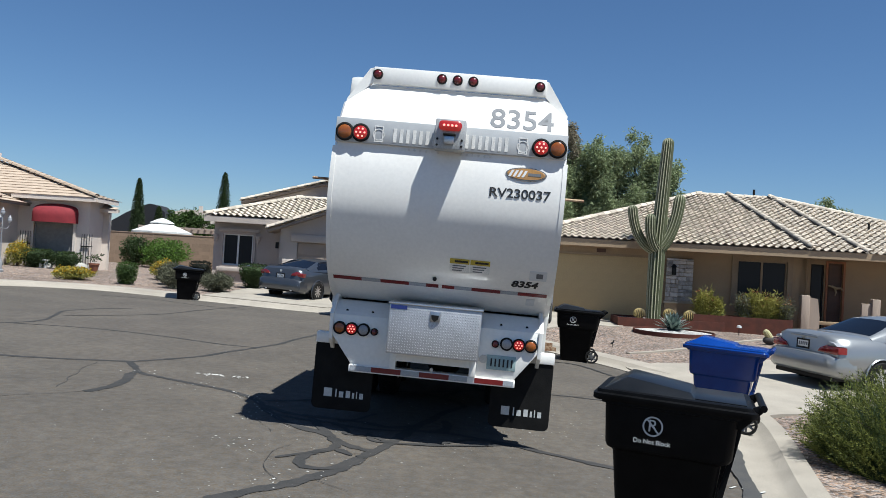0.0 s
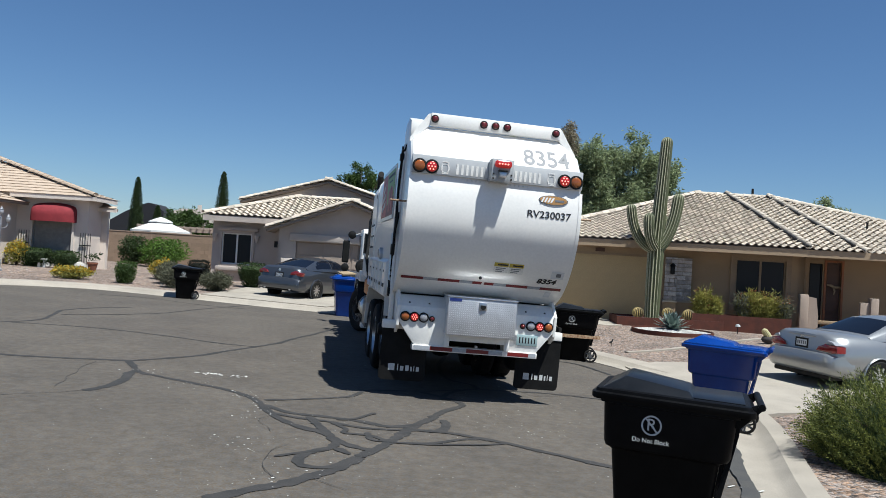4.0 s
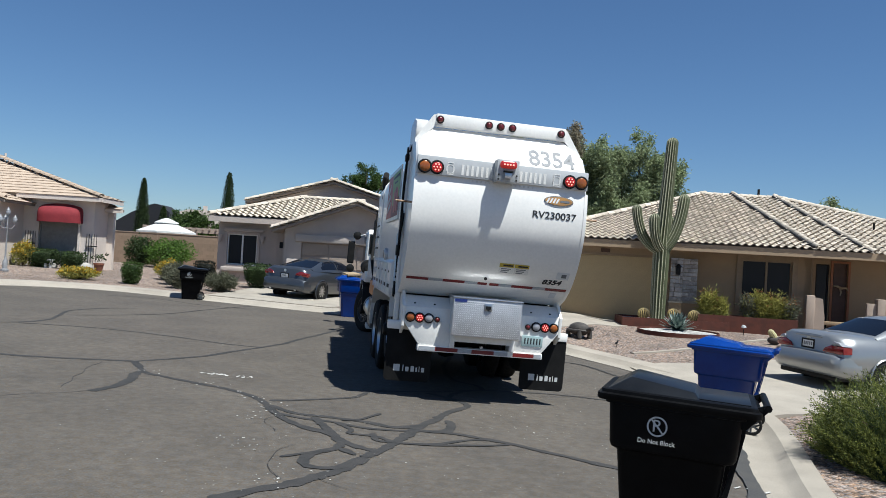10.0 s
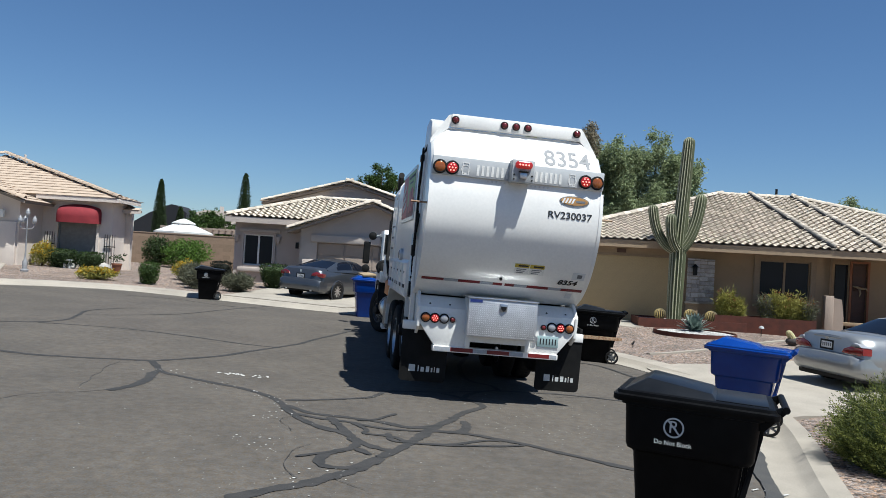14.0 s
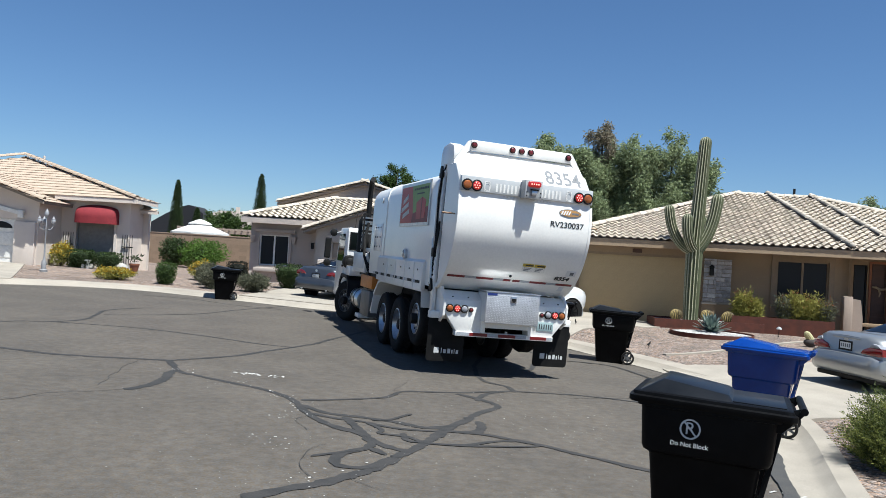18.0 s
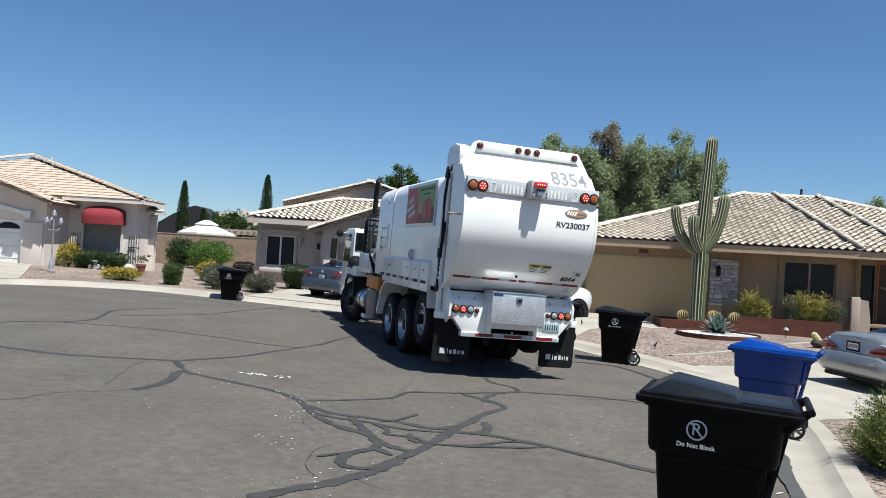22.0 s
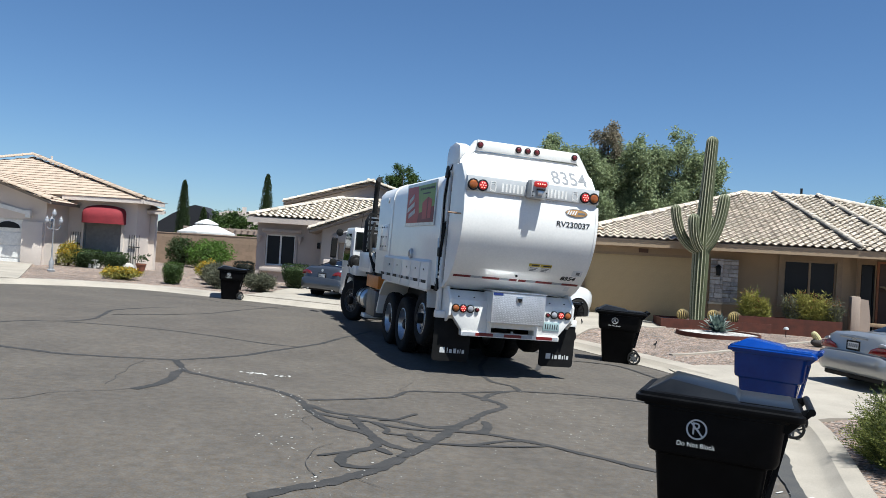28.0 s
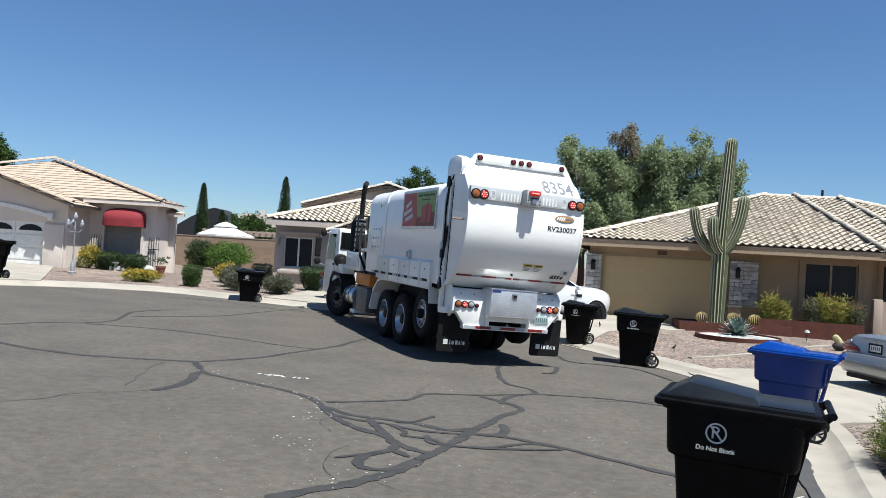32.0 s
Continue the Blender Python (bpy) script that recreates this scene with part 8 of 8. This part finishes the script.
# trees behind
tree(6.7, 43.5, 0.2, [(-0.6, 0, 7.5, 1.5), (0.8, 0.3, 6.8, 1.7), (-1.9, 0.2, 5.4, 1.6), (0.9, -0.4, 4.2, 2.0), (-1.2, 0, 3.6, 1.9), (-2.4, 0, 3.2, 1.4)], 2.6, "tall grey-green eucalyptus behind the house", LEAF_OLIVE, 66000, 0.19)
tree(9.2, 44.5, 0.2, [(-0.1, 0, 8.5, 1.3), (0.7, 0.2, 7.2, 1.7), (-0.9, 0, 6.7, 1.8), (1.0, -0.2, 4.8, 2.0), (-0.8, 0.3, 4.0, 2.0), (0.6, 0.3, 3.4, 2.0), (0.9, 0.2, 5.9, 2.0)], 2.8, "tall eucalyptus with a dry brown top", LEAF_OLIVE, 66000, 0.19, second=(0,))
tree(12.6, 43.8, 0.1, [(-1.5, 0, 7.9, 1.6), (0.4, 0.2, 8.0, 1.6), (1.9, 0, 7.0, 1.6), (-0.8, -0.3, 5.2, 2.2), (2.6, 0.2, 4.7, 1.7), (0.9, 0, 4.4, 2.2), (-1.6, 0.2, 3.8, 2.2), (1.6, 0, 3.2, 2.0), (-0.6, 0.3, 6.4, 2.2), (0.9, 0.2, 5.9, 2.0), (3.3, 0, 5.6, 1.2), (3.5, 0, 3.6, 1.4)], 2.6, "broad eucalyptus behind the tan house", LEAF_OLIVE, 84000, 0.19)
tree(-14.6, 53.0, 0.6, [(0, 0, 2.6, 1.3), (1.1, 0.2, 2.3, 1.0), (-1.0, 0, 2.2, 1.0)], 1.2, "round green tree behind the block wall", LEAF_GREEN, 12000, 0.17, 0.5, 0)
tree(-29.5, 46, 0.9, [(0, 0, 6.4, 1.6), (1.6, 0, 6.0, 1.3), (-1.5, 0, 5.8, 1.6)], 4, "dark green tree behind the end house", LEAF_GREEN, 14000, 0.2)
tree(-3.4, 62, 0.4, [(0, 0, 7.4, 1.3), (1.2, 0, 7.0, 1.1), (-1.0, 0, 6.8, 1.1)], 4, "green tree beyond the middle house", LEAF_GREEN, 9000, 0.2)
tree(33.0, 60, -0.6, [(0, 0, 7.2, 1.8), (2.0, 0, 6.8, 1.6), (-2.2, 0, 6.6, 1.6)], 4, "olive tree beyond the tan house", LEAF_OLIVE, 12000, 0.22)
cypress(-19.2, 58, 0.7, 5.8, 0.62)
cypress(-13.1, 58, 0.6, 6.7, 0.72)
cypress(-18.0, 59, 0.7, 3.9, 0.5)

shrub(3.6, 33.2, 0.9, 2.7, LEAF_DARK, "tall dark green shrub before the side yard wall", 2400, 0.16)

# ---- walls, planters and garden things ----
BLOCK = mat("tan_block", (0.27, 0.19, 0.13), (0.235, 0.165, 0.112), rough=0.92, scale=2, fine=70, bump=0.3, rnd=0.10)
COPING = mat("wall_coping", (0.29, 0.21, 0.15), rough=0.9, scale=2)


def block_wall(x0, y0, x1, y1, z0, h):
    """A yard wall of concrete blocks laid in bond."""
    d = Vector((x1 - x0, y1 - y0))
    L, turn = d.length, math.degrees(math.atan2(d.y, d.x))
    w = thing("block_wall", pose(x0, y0, z0, 0, 0, turn), "tan concrete block yard wall", "wall", kind="structure")
    part("core", cube(0, L, 0.02, 0.16, -0.4, h - 0.02), BLOCK, w)
    me = mesh_of(cube(0.0025, 0.3975, -0.012, 0.06, 0.0025, 0.1975, bevel=0.002), "block", BLOCK)
    rows = int(h / 0.2)
    for j in range(rows):
        x = -0.2 * (j % 2)
        while x < L - 0.2:
            b = new("block", me)
            b.parent, b.matrix_basis = w, pose(x, 0, 0.2 * j)
            x += 0.4
    part("coping", cube(-0.2, L, -0.03, 0.2, rows * 0.2, rows * 0.2 + 0.06, bevel=0.01), COPING, w)
    for x in (0.0, L * 0.33, L * 0.83):
        part("pilaster", cube(x - 0.02, x + 0.02, -0.03, 0.02, -0.2, h), COPING, w)


block_wall(-16.3, 44.2, -8.3, 43.8, 0.62, 1.8)
block_wall(-8.3, 43.8, -7.9, 40, 0.5, 1.8)
block_wall(-0.6, 36.2, 4.85, 34.6, 0.1, 1.8)


def umbrella():
    u = thing("parasol", pose(-14.1, 47.0, 0.7), "white two-tiered garden parasol behind the wall", "parasol")
    cloth = mat("white_canvas", (0.593, 0.585, 0.562), rough=0.8, scale=3)
    part("pole", tube(bmesh.new(), [(0, 0, -0.1), (0, 0, 2.65)], 0.03, 8), STEEL, u)
    part("canopy", lathe(bmesh.new(), [(1.75, 1.82), (1.74, 1.92), (0.9, 2.25), (0.5, 2.42)], 8, caps=False), cloth, u, smooth=None)
    part("vent_cap", lathe(bmesh.new(), [(0.72, 2.40), (0.70, 2.46), (0.25, 2.66), (0.02, 2.72)], 8), cloth, u, smooth=None)
    for i in range(8):
        a = 2 * math.pi * i / 8
        part("rib", tube(bmesh.new(), [(0, 0, 2.4), (1.7 * math.cos(a), 1.7 * math.sin(a), 1.85)], 0.012, 5), STEEL, u)


def patio_cover():
    c = thing("patio_cover", pose(-14.2, 51.0, 0.6), "beige timber patio cover behind the wall", "patio cover")
    part("beam", cube(-2.6, 4.2, 0, 0.15, 2.10, 2.32), STUCCO, c)
    part("beam", cube(-2.6, 4.2, 3.0, 3.15, 2.10, 2.32), STUCCO, c)
    for x in (-2.4, 0.8, 4.0):
        part("post", cube(x - 0.07, x + 0.07, 0.01, 0.14, -0.3, 2.10), STUCCO, c)
        part("post", cube(x - 0.07, x + 0.07, 3.01, 3.14, -0.3, 2.10), STUCCO, c)
    for i in range(17):
        part("slat", cube(-2.5 + 0.41 * i, -2.42 + 0.41 * i, -0.3, 3.4, 2.32, 2.44), STUCCO, c)


def back_house():
    h = thing("house", pose(-18.0, 66, 0.7), "distant stucco house with tan tiled roof", "house")
    part("wall", cube(-3.9, 3.9, 0, 0.3, -0.5, 2.8), STUCCO_GREY, h)
    part("wall", cube(-3.9, 3.9, 9.7, 10, -0.5, 2.8), STUCCO_GREY, h)
    bm = bmesh.new()
    v = [bm.verts.new(p) for p in ((-4.5, -0.6, 2.8), (4.5, -0.6, 2.8), (4.5, 10.6, 2.8), (-4.5, 10.6, 2.8), (-1.5, 5, 4.35), (0.3, 5, 4.35))]
    for f in ((0, 1, 5, 4), (1, 2, 5), (2, 3, 4, 5), (3, 0, 4), (3, 2, 1, 0)):
        bm.faces.new([v[i] for i in f])
    part("roof", bm, mat("far_roof_tile", (0.22, 0.19, 0.16), (0.182, 0.156, 0.129), rough=0.9), h, smooth=None)
    part("chimney", cube(0.0, 0.3, 4.2, 4.5, 4.0, 4.7), STUCCO_GREY, h)
    d = thing("shade_canopy", pose(-19.8, 60, 0.8), "dark slate shade canopy behind the yard", "canopy")
    prof = [(-1.95, 2.62), (-0.9, 3.3), (0.3, 3.9), (0.8, 4.06), (1.2, 3.98), (1.95, 3.45)]
    part("cloth", prism(bmesh.new(), prof + [(1.95, 1.5), (-1.95, 1.5)], 0, 3, "y"), mat("slate_cloth", (0.014, 0.015, 0.02), rough=0.9), d, smooth=60)
    for x, top in ((-1.85, 2.6), (1.85, 3.45)):
        for y in (0.1, 2.9):
            part("post", tube(bmesh.new(), [(x, y, -0.3), (x, y, top)], 0.04, 6), DARK, d)


LAMP_METAL = mat("weathered_lamp_metal", (0.258, 0.258, 0.262), (0.205, 0.205, 0.209), rough=0.5, scale=8)


def lamp_post():
    z = gz(-14.0, 28.4)
    l = thing("lamp_post", pose(-14.0, 28.4, z), "white ornamental garden lamp post with globe lanterns", "lamp post")
    part("pole", lathe(bmesh.new(), [(0.13, 0), (0.13, 0.07), (0.08, 0.1), (0.085, 0.36), (0.05, 0.42), (0.03, 0.55), (0.022, 1.6), (0.035, 1.64), (0.02, 1.7), (0.018, 2.0)], 14), LAMP_METAL, l)
    for i in range(4):
        a = i * 90 + 45 if i < 3 else 0
        dx, dy = (0.24 * math.cos(radians(a)), 0.24 * math.sin(radians(a))) if i < 3 else (0, 0)
        top = 1.72 if i < 3 else 1.98
        if i < 3:
            part("arm", tube(bmesh.new(), bend((0, 0, 1.55), (dx * 0.9, dy * 0.9, 1.45), (dx, dy, top), 6), 0.013, 6), LAMP_METAL, l)
        ln = part("lantern", lathe(bmesh.new(), [(0.03, 0), (0.07, 0.04), (0.08, 0.13), (0.055, 0.18)], 10, pose(dx, dy, top)), LAMP_CLEAR, l)
        part("lantern_cap", lathe(bmesh.new(), [(0.07, 0.18), (0.03, 0.24), (0.01, 0.29)], 10, pose(dx, dy, top)), LAMP_METAL, ln)


def planters():
    h = pose(4.68, 28.0, 0.02, 0, 0, -12)
    b = thing("planter", h @ pose(5.5, -1.25, 0.08), "long rusted steel planter box below the window", "planter", "rusted planters")
    t = 0.02
    for a, c, d, e in ((0, 3.15, 0, t), (0, 3.15, 0.75 - t, 0.75), (0, t, t, 0.75 - t), (3.15 - t, 3.15, t, 0.75 - t)):
        part("steel_side", cube(a, c, d, e, -0.15, 0.55), RUST, b)
    part("soil", cube(t, 3.15 - t, t, 0.75 - t, -0.15, 0.44), WHITE_STONES, b)
    z = 0.05
    b = thing("planter", pose(7.28, 25.55, z, 0, 0, -4), "low rusted steel planter round the saguaro", "planter", "rusted planters")
    for a, c, d, e in ((0, 3.5, 0, t), (0, 3.5, 1.3 - t, 1.3), (0, t, t, 1.3 - t), (3.5 - t, 3.5, t, 1.3 - t)):
        part("steel_side", cube(a, c, d, e, -0.3, 0.38), RUST, b)
    part("white_gravel", cube(t, 3.5 - t, t, 1.3 - t, -0.3, 0.32), WHITE_STONES, b)
    b = thing("planter", pose(8.58, 23.95, -0.17), "round rusted steel planter ring with an agave", "planter", "rusted planters")
    part("steel_ring", lathe(bmesh.new(), [(1.23, -0.2), (1.23, 0.36), (1.21, 0.36), (1.21, -0.2)], 48, caps=False), RUST, b)
    part("white_gravel", lathe(bmesh.new(), [(1.21, -0.2), (1.21, 0.31), (0.6, 0.36), (0.01, 0.38)], 32, caps=False), WHITE_STONES, b)


def tortoise():
    bm = bmesh.new()
    x, y = 5.05, 21.95
    bmesh.ops.create_uvsphere(bm, u_segments=18, v_segments=10, radius=1, matrix=pose(0, 0, 0.20) @ Matrix.Diagonal((0.30, 0.22, 0.17, 1)))
    lathe(bm, [(0.33, 0.15), (0.34, 0.18), (0.30, 0.21)], 20, Matrix.Diagonal((1, 0.74, 1, 1)))
    for dx, dy in ((0.2, 0.17), (0.2, -0.17), (-0.2, 0.17), (-0.2, -0.17)):
        lathe(bm, [(0.065, 0), (0.06, 0.12), (0.05, 0.2)], 10, pose(dx, dy, 0))
    tube(bm, [(0.26, 0, 0.18), (0.40, 0, 0.24), (0.46, 0, 0.25)], [0.06, 0.055, 0.05], 10)
    solo("tortoise_statue", bm, mat("grey_stone_statue", (0.065, 0.057, 0.049), (0.038, 0.034, 0.03), rough=0.8, scale=14, bump=0.3), "dark stone tortoise statue on the gravel", "statue", at=pose(x, y, gz(x, y), 0, 0, -60) @ Matrix.Scale(1.15, 4), smooth=60)


def small_things():
    terracotta = mat("terracotta", (0.228, 0.087, 0.046), rough=0.8)
    p = thing("flower_pot", pose(-12.25, 32.3, gz(-12.25, 32.3)), "terracotta pot with a small plant", "pot")
    part("pot", lathe(bmesh.new(), [(0.13, 0), (0.19, 0.28), (0.21, 0.29), (0.21, 0.35), (0.17, 0.35), (0.16, 0.30)], 18), terracotta, p)
    part("plant", scatter_bm(60, 0.22, 0.2, 0.45, 3), LEAF_DARK, p)
    st = mat("pale_boulder", (0.418, 0.395, 0.357), (0.342, 0.319, 0.289), rough=0.9, scale=5, bump=0.4)
    for x, y, r in ((-12.75, 32.2, 0.24), (-13.95, 32.0, 0.16)):
        bm = bmesh.new()
        bmesh.ops.create_icosphere(bm, subdivisions=3, radius=1)
        for v in bm.verts:
            v.co = Vector((v.co.x * r * 1.3, v.co.y * r, v.co.z * r * 0.8)) * (1 + 0.25 * noise.noise(v.co * 1.7 + Vector((x, 0, 0))))
        solo("boulder", bm, st, "pale rounded garden boulder", "boulder", "boulders", at=pose(x, y, gz(x, y) + r * 0.5), smooth=60)
    bench = thing("garden_bench", pose(-14.05, 31.9, gz(-14.05, 31.9)), "small white stone garden bench", "bench")
    part("seat", cube(-0.19, 0.19, -0.10, 0.10, 0.30, 0.36, bevel=0.01), WHITE_TRIM, bench)
    for x in (-0.1, 0.1):
        part("leg", cube(x - 0.04, x + 0.04, -0.07, 0.07, 0, 0.30), WHITE_TRIM, bench)
    x, y = 10.55, 21.7
    p = thing("potted_cactus", pose(x, y, gz(x, y)), "pale yellow crested cactus on a dark stone", "cactus")
    bm = bmesh.new()
    bmesh.ops.create_icosphere(bm, subdivisions=2, radius=1, matrix=pose(0, 0, 0.12) @ Matrix.Diagonal((0.20, 0.16, 0.12, 1)))
    part("stone", bm, mat("dark_stone", (0.046, 0.038, 0.034), rough=0.9, bump=0.4), p)
    part("crest", ribbed(bmesh.new(), *dome([(0, 0, 0.14), (-0.04, 0, 0.25), (-0.11, 0, 0.34)], 0.11, 0.09), 11), [mat("pale_crest", (0.471, 0.441, 0.243), rough=0.8), GOLD_SPINES], p, smooth=60)
    for x, y in ((10.8, 24.3),):
        l = thing("path_light", pose(x, y, gz(x, y)), "small dark garden path light", "garden light", "path lights")
        part("stake", tube(bmesh.new(), [(0, 0, -0.05), (0, 0, 0.24)], 0.012, 6), DARK, l)
        part("cap", lathe(bmesh.new(), [(0.085, 0.24), (0.06, 0.30), (0.01, 0.32)], 12), CAMBOX, l)
    # small iron birds
    for x, y, turn in ((5.7, 20.35, 30), (4.39, 23.75, 100)):
        b = thing("iron_bird", pose(x, y, gz(x, y), 0, 0, turn) @ Matrix.Scale(0.62, 4), "small dark iron garden bird on the gravel", "ornament", "iron birds")
        part("body", tube(bmesh.new(), [(-0.12, 0, 0.14), (-0.03, 0, 0.16), (0.05, 0, 0.22), (0.06, 0, 0.30)], [0.01, 0.045, 0.034, 0.015], 8), DARK, b)
        for s in (-0.015, 0.015):
            part("leg", tube(bmesh.new(), [(0, s, 0), (0, s, 0.16)], 0.007, 5), DARK, b)
    # pale edging kerb across the gravel
    bm = bmesh.new()
    n = 16
    for i in range(n):
        x0, y0 = 5.75 + 7.4 * i / n, 18.95 + 5.5 * i / n
        x1, y1 = 5.75 + 7.4 * (i + 1) / n, 18.95 + 5.5 * (i + 1) / n
        v = [bm.verts.new(q) for q in ((x0, y0, gz(x0, y0) + 0.035), (x1, y1, gz(x1, y1) + 0.035), (x1 - 0.07, y1 + 0.1, gz(x1, y1) + 0.035), (x0 - 0.07, y0 + 0.1, gz(x0, y0) + 0.035))]
        bm.faces.new(v)
    ext = bmesh.ops.extrude_face_region(bm, geom=bm.faces[:])
    bmesh.ops.translate(bm, verts=[v for v in ext["geom"] if isinstance(v, bmesh.types.BMVert)], vec=(0, 0, -0.1))
    bmesh.ops.recalc_face_normals(bm, faces=bm.faces[:])
    solo("edging", bm, CONCRETE, "thin pale concrete edging across the gravel", "edging", kind="structure")


def scatter_bm(n, r, z0, z1, seed):
    rng = random.Random(seed)
    bm = bmesh.new()
    for m in leaves(rng, [Vector((rng.uniform(-r, r), rng.uniform(-r, r), rng.uniform(z0 + 0.2, z1 + 0.2))) for _ in range(n)], 0.14, 0.4, up=0.6):
        vs = [bm.verts.new(m @ Vector(p)) for p in LEAF_V]
        for f in LEAF_F:
            bm.faces.new([vs[i] for i in f])
    return bm



def cardboard():
    """Flattened boxes that stick out of the far recycling bin."""
    m = mat("brown_cardboard", (0.319, 0.236, 0.137), (0.266, 0.198, 0.114), rough=0.9, scale=6)
    c = thing("cardboard", on_ground(-1.5, 24.1, -80) @ pose(0, -0.05, 1.21), "flattened brown cardboard on top of the recycling bin", "cardboard")
    part("sheet", cube(-0.30, 0.28, -0.30, 0.10, 0.0, 0.05, bevel=0.006), m, c)
    part("sheet", cube(-0.24, 0.30, -0.26, 0.14, 0.0, 0.06, bevel=0.006), m, c, at=pose(0, 0, 0.06, 6, 4, 12))


umbrella()
cardboard()
patio_cover()
back_house()
lamp_post()
planters()
tortoise()
small_things()

# ---- what moves ----
TRUCK_WAY = [(0, 0.386, 8.056, -6.28),
              (0.5, 0.647, 8.682, -2.75),
              (1, 0.878, 9.344, 0.77),
              (1.5, 1.011, 9.789, 2.57),
              (2, 1.097, 10.123, 3.61),
              (2.5, 1.165, 10.412, 4.72),
              (3, 1.220, 10.632, 6.49),
              (3.4, 1.212, 10.653, 6.19),
              (4.4, 1.212, 10.653, 6.19),
              (14.6, 1.212, 10.653, 6.19),
              (15.1, 1.222, 10.773, 6.65),
              (16.5, 1.400, 12.082, 12.15),
              (17, 1.409, 12.571, 14.44),
              (17.5, 1.414, 13.079, 16.23),
              (18, 1.416, 13.133, 16.75),
              (19, 1.416, 13.133, 16.75),
              (29.7, 1.416, 13.133, 16.75),
              (30, 1.412, 13.163, 16.87),
              (30.5, 1.392, 13.420, 17.78),
              (31, 1.353, 13.844, 19.08),
              (31.5, 1.287, 14.356, 20.72),
              (32, 1.169, 14.762, 22.32)]
# the lift of the bin: seconds, metres towards the truck, metres up, degrees of tilt over the hopper
LIFT = [(4.7, 0.0, 0.0, 0), (5.1, 0.02, 0.12, 0), (5.5, 0.06, 0.48, 0), (5.8, 0.2, 0.74, 0), (6.1, 0.42, 1.08, 0), (6.5, 0.72, 1.62, 4), (7.0, 1.3, 2.3, 35), (7.5, 1.75, 2.6, 95), (8.2, 1.8, 2.7, 125),
        (9.0, 1.8, 2.66, 115), (9.8, 1.8, 2.7, 125), (11.2, 1.75, 2.6, 95), (11.9, 1.35, 2.2, 35), (12.5, 0.95, 1.0, 6), (12.9, 0.78, 0.25, 0), (13.2, 0.6, 0.03, 0), (13.6, 0.2, 0.0, 0), (13.9, 0.0, 0.0, 0)]
ARM_OUT = [(0.0, 2.25), (1.6, 2.25), (2.6, 0.35), (3.0, 0.0), (4.6, 0.0)]
ARM_IN = [(14.2, 0.0), (14.5, 0.25), (15.0, 1.5), (15.5, 2.25), (32.0, 2.25)]


def way_at(t):
    """The truck's plan place and turn between the rows."""
    return [float(np.interp(t, [r[0] for r in TRUCK_WAY], [r[i] for r in TRUCK_WAY])) for i in (1, 2, 3)]


def motions():
    walk(TRUCK, [(t, TILT @ pose(x, y, 0, 0, 0, turn)) for t, x, y, turn in TRUCK_WAY])
    # wheels roll by the way that the rear axles have gone
    times = [0.25 * i for i in range(129)]
    gone, last, rolls = 0.0, None, []
    for t in times:
        x, y, turn = way_at(t)
        ax = Vector((x - 4 * math.sin(radians(turn)), y + 4 * math.cos(radians(turn))))
        if last is not None:
            gone += (ax - last).length
        last = ax
        rolls.append((t, gone))
    keep = [r for i, r in enumerate(rolls) if i in (0, len(rolls) - 1) or abs(r[1] - rolls[i - 1][1]) > 1e-4 or abs(rolls[i + 1][1] - r[1]) > 1e-4]
    for w in WHEELS:
        at, r = w.location.copy(), w.location.z
        steer = 22 if w.name.startswith("front_wheel") else 0
        walk(w, [(t, pose(at.x, at.y, at.z, 0, 0, steer) @ pose(0, 0, 0, -math.degrees(s / r))) for t, s in keep])
    # bin and gripper
    x, y, turn = way_at(9.0)
    stand = TILT @ pose(x, y, 0, 0, 0, turn)
    base = LIFT_BIN.matrix_basis.copy()
    local = stand.inverted() @ base
    rows = [(0.0, base)]
    for t, near, up, tilt in LIFT:
        rows.append((t, stand @ Matrix.Translation((-near, 0, up)) @ Matrix.Translation(local.translation) @ pose(0, 0, 0, 0, -tilt, 0) @ Matrix.Translation(-local.translation) @ local))
    walk(LIFT_BIN, rows + [(32.0, base)])
    c = local.translation
    grip = lambda near, up, tilt=0: Matrix.Translation((c.x - 0.52 - near, c.y + 0.03, 0.56 + up)) @ pose(0, 0, 0, 0, -tilt, 0)
    walk(LIFT_ARM, [(t, grip(n, 0)) for t, n in ARM_OUT] + [(t, grip(n, u, a)) for t, n, u, a in LIFT] + [(t, grip(n, 0)) for t, n in ARM_IN])


motions()
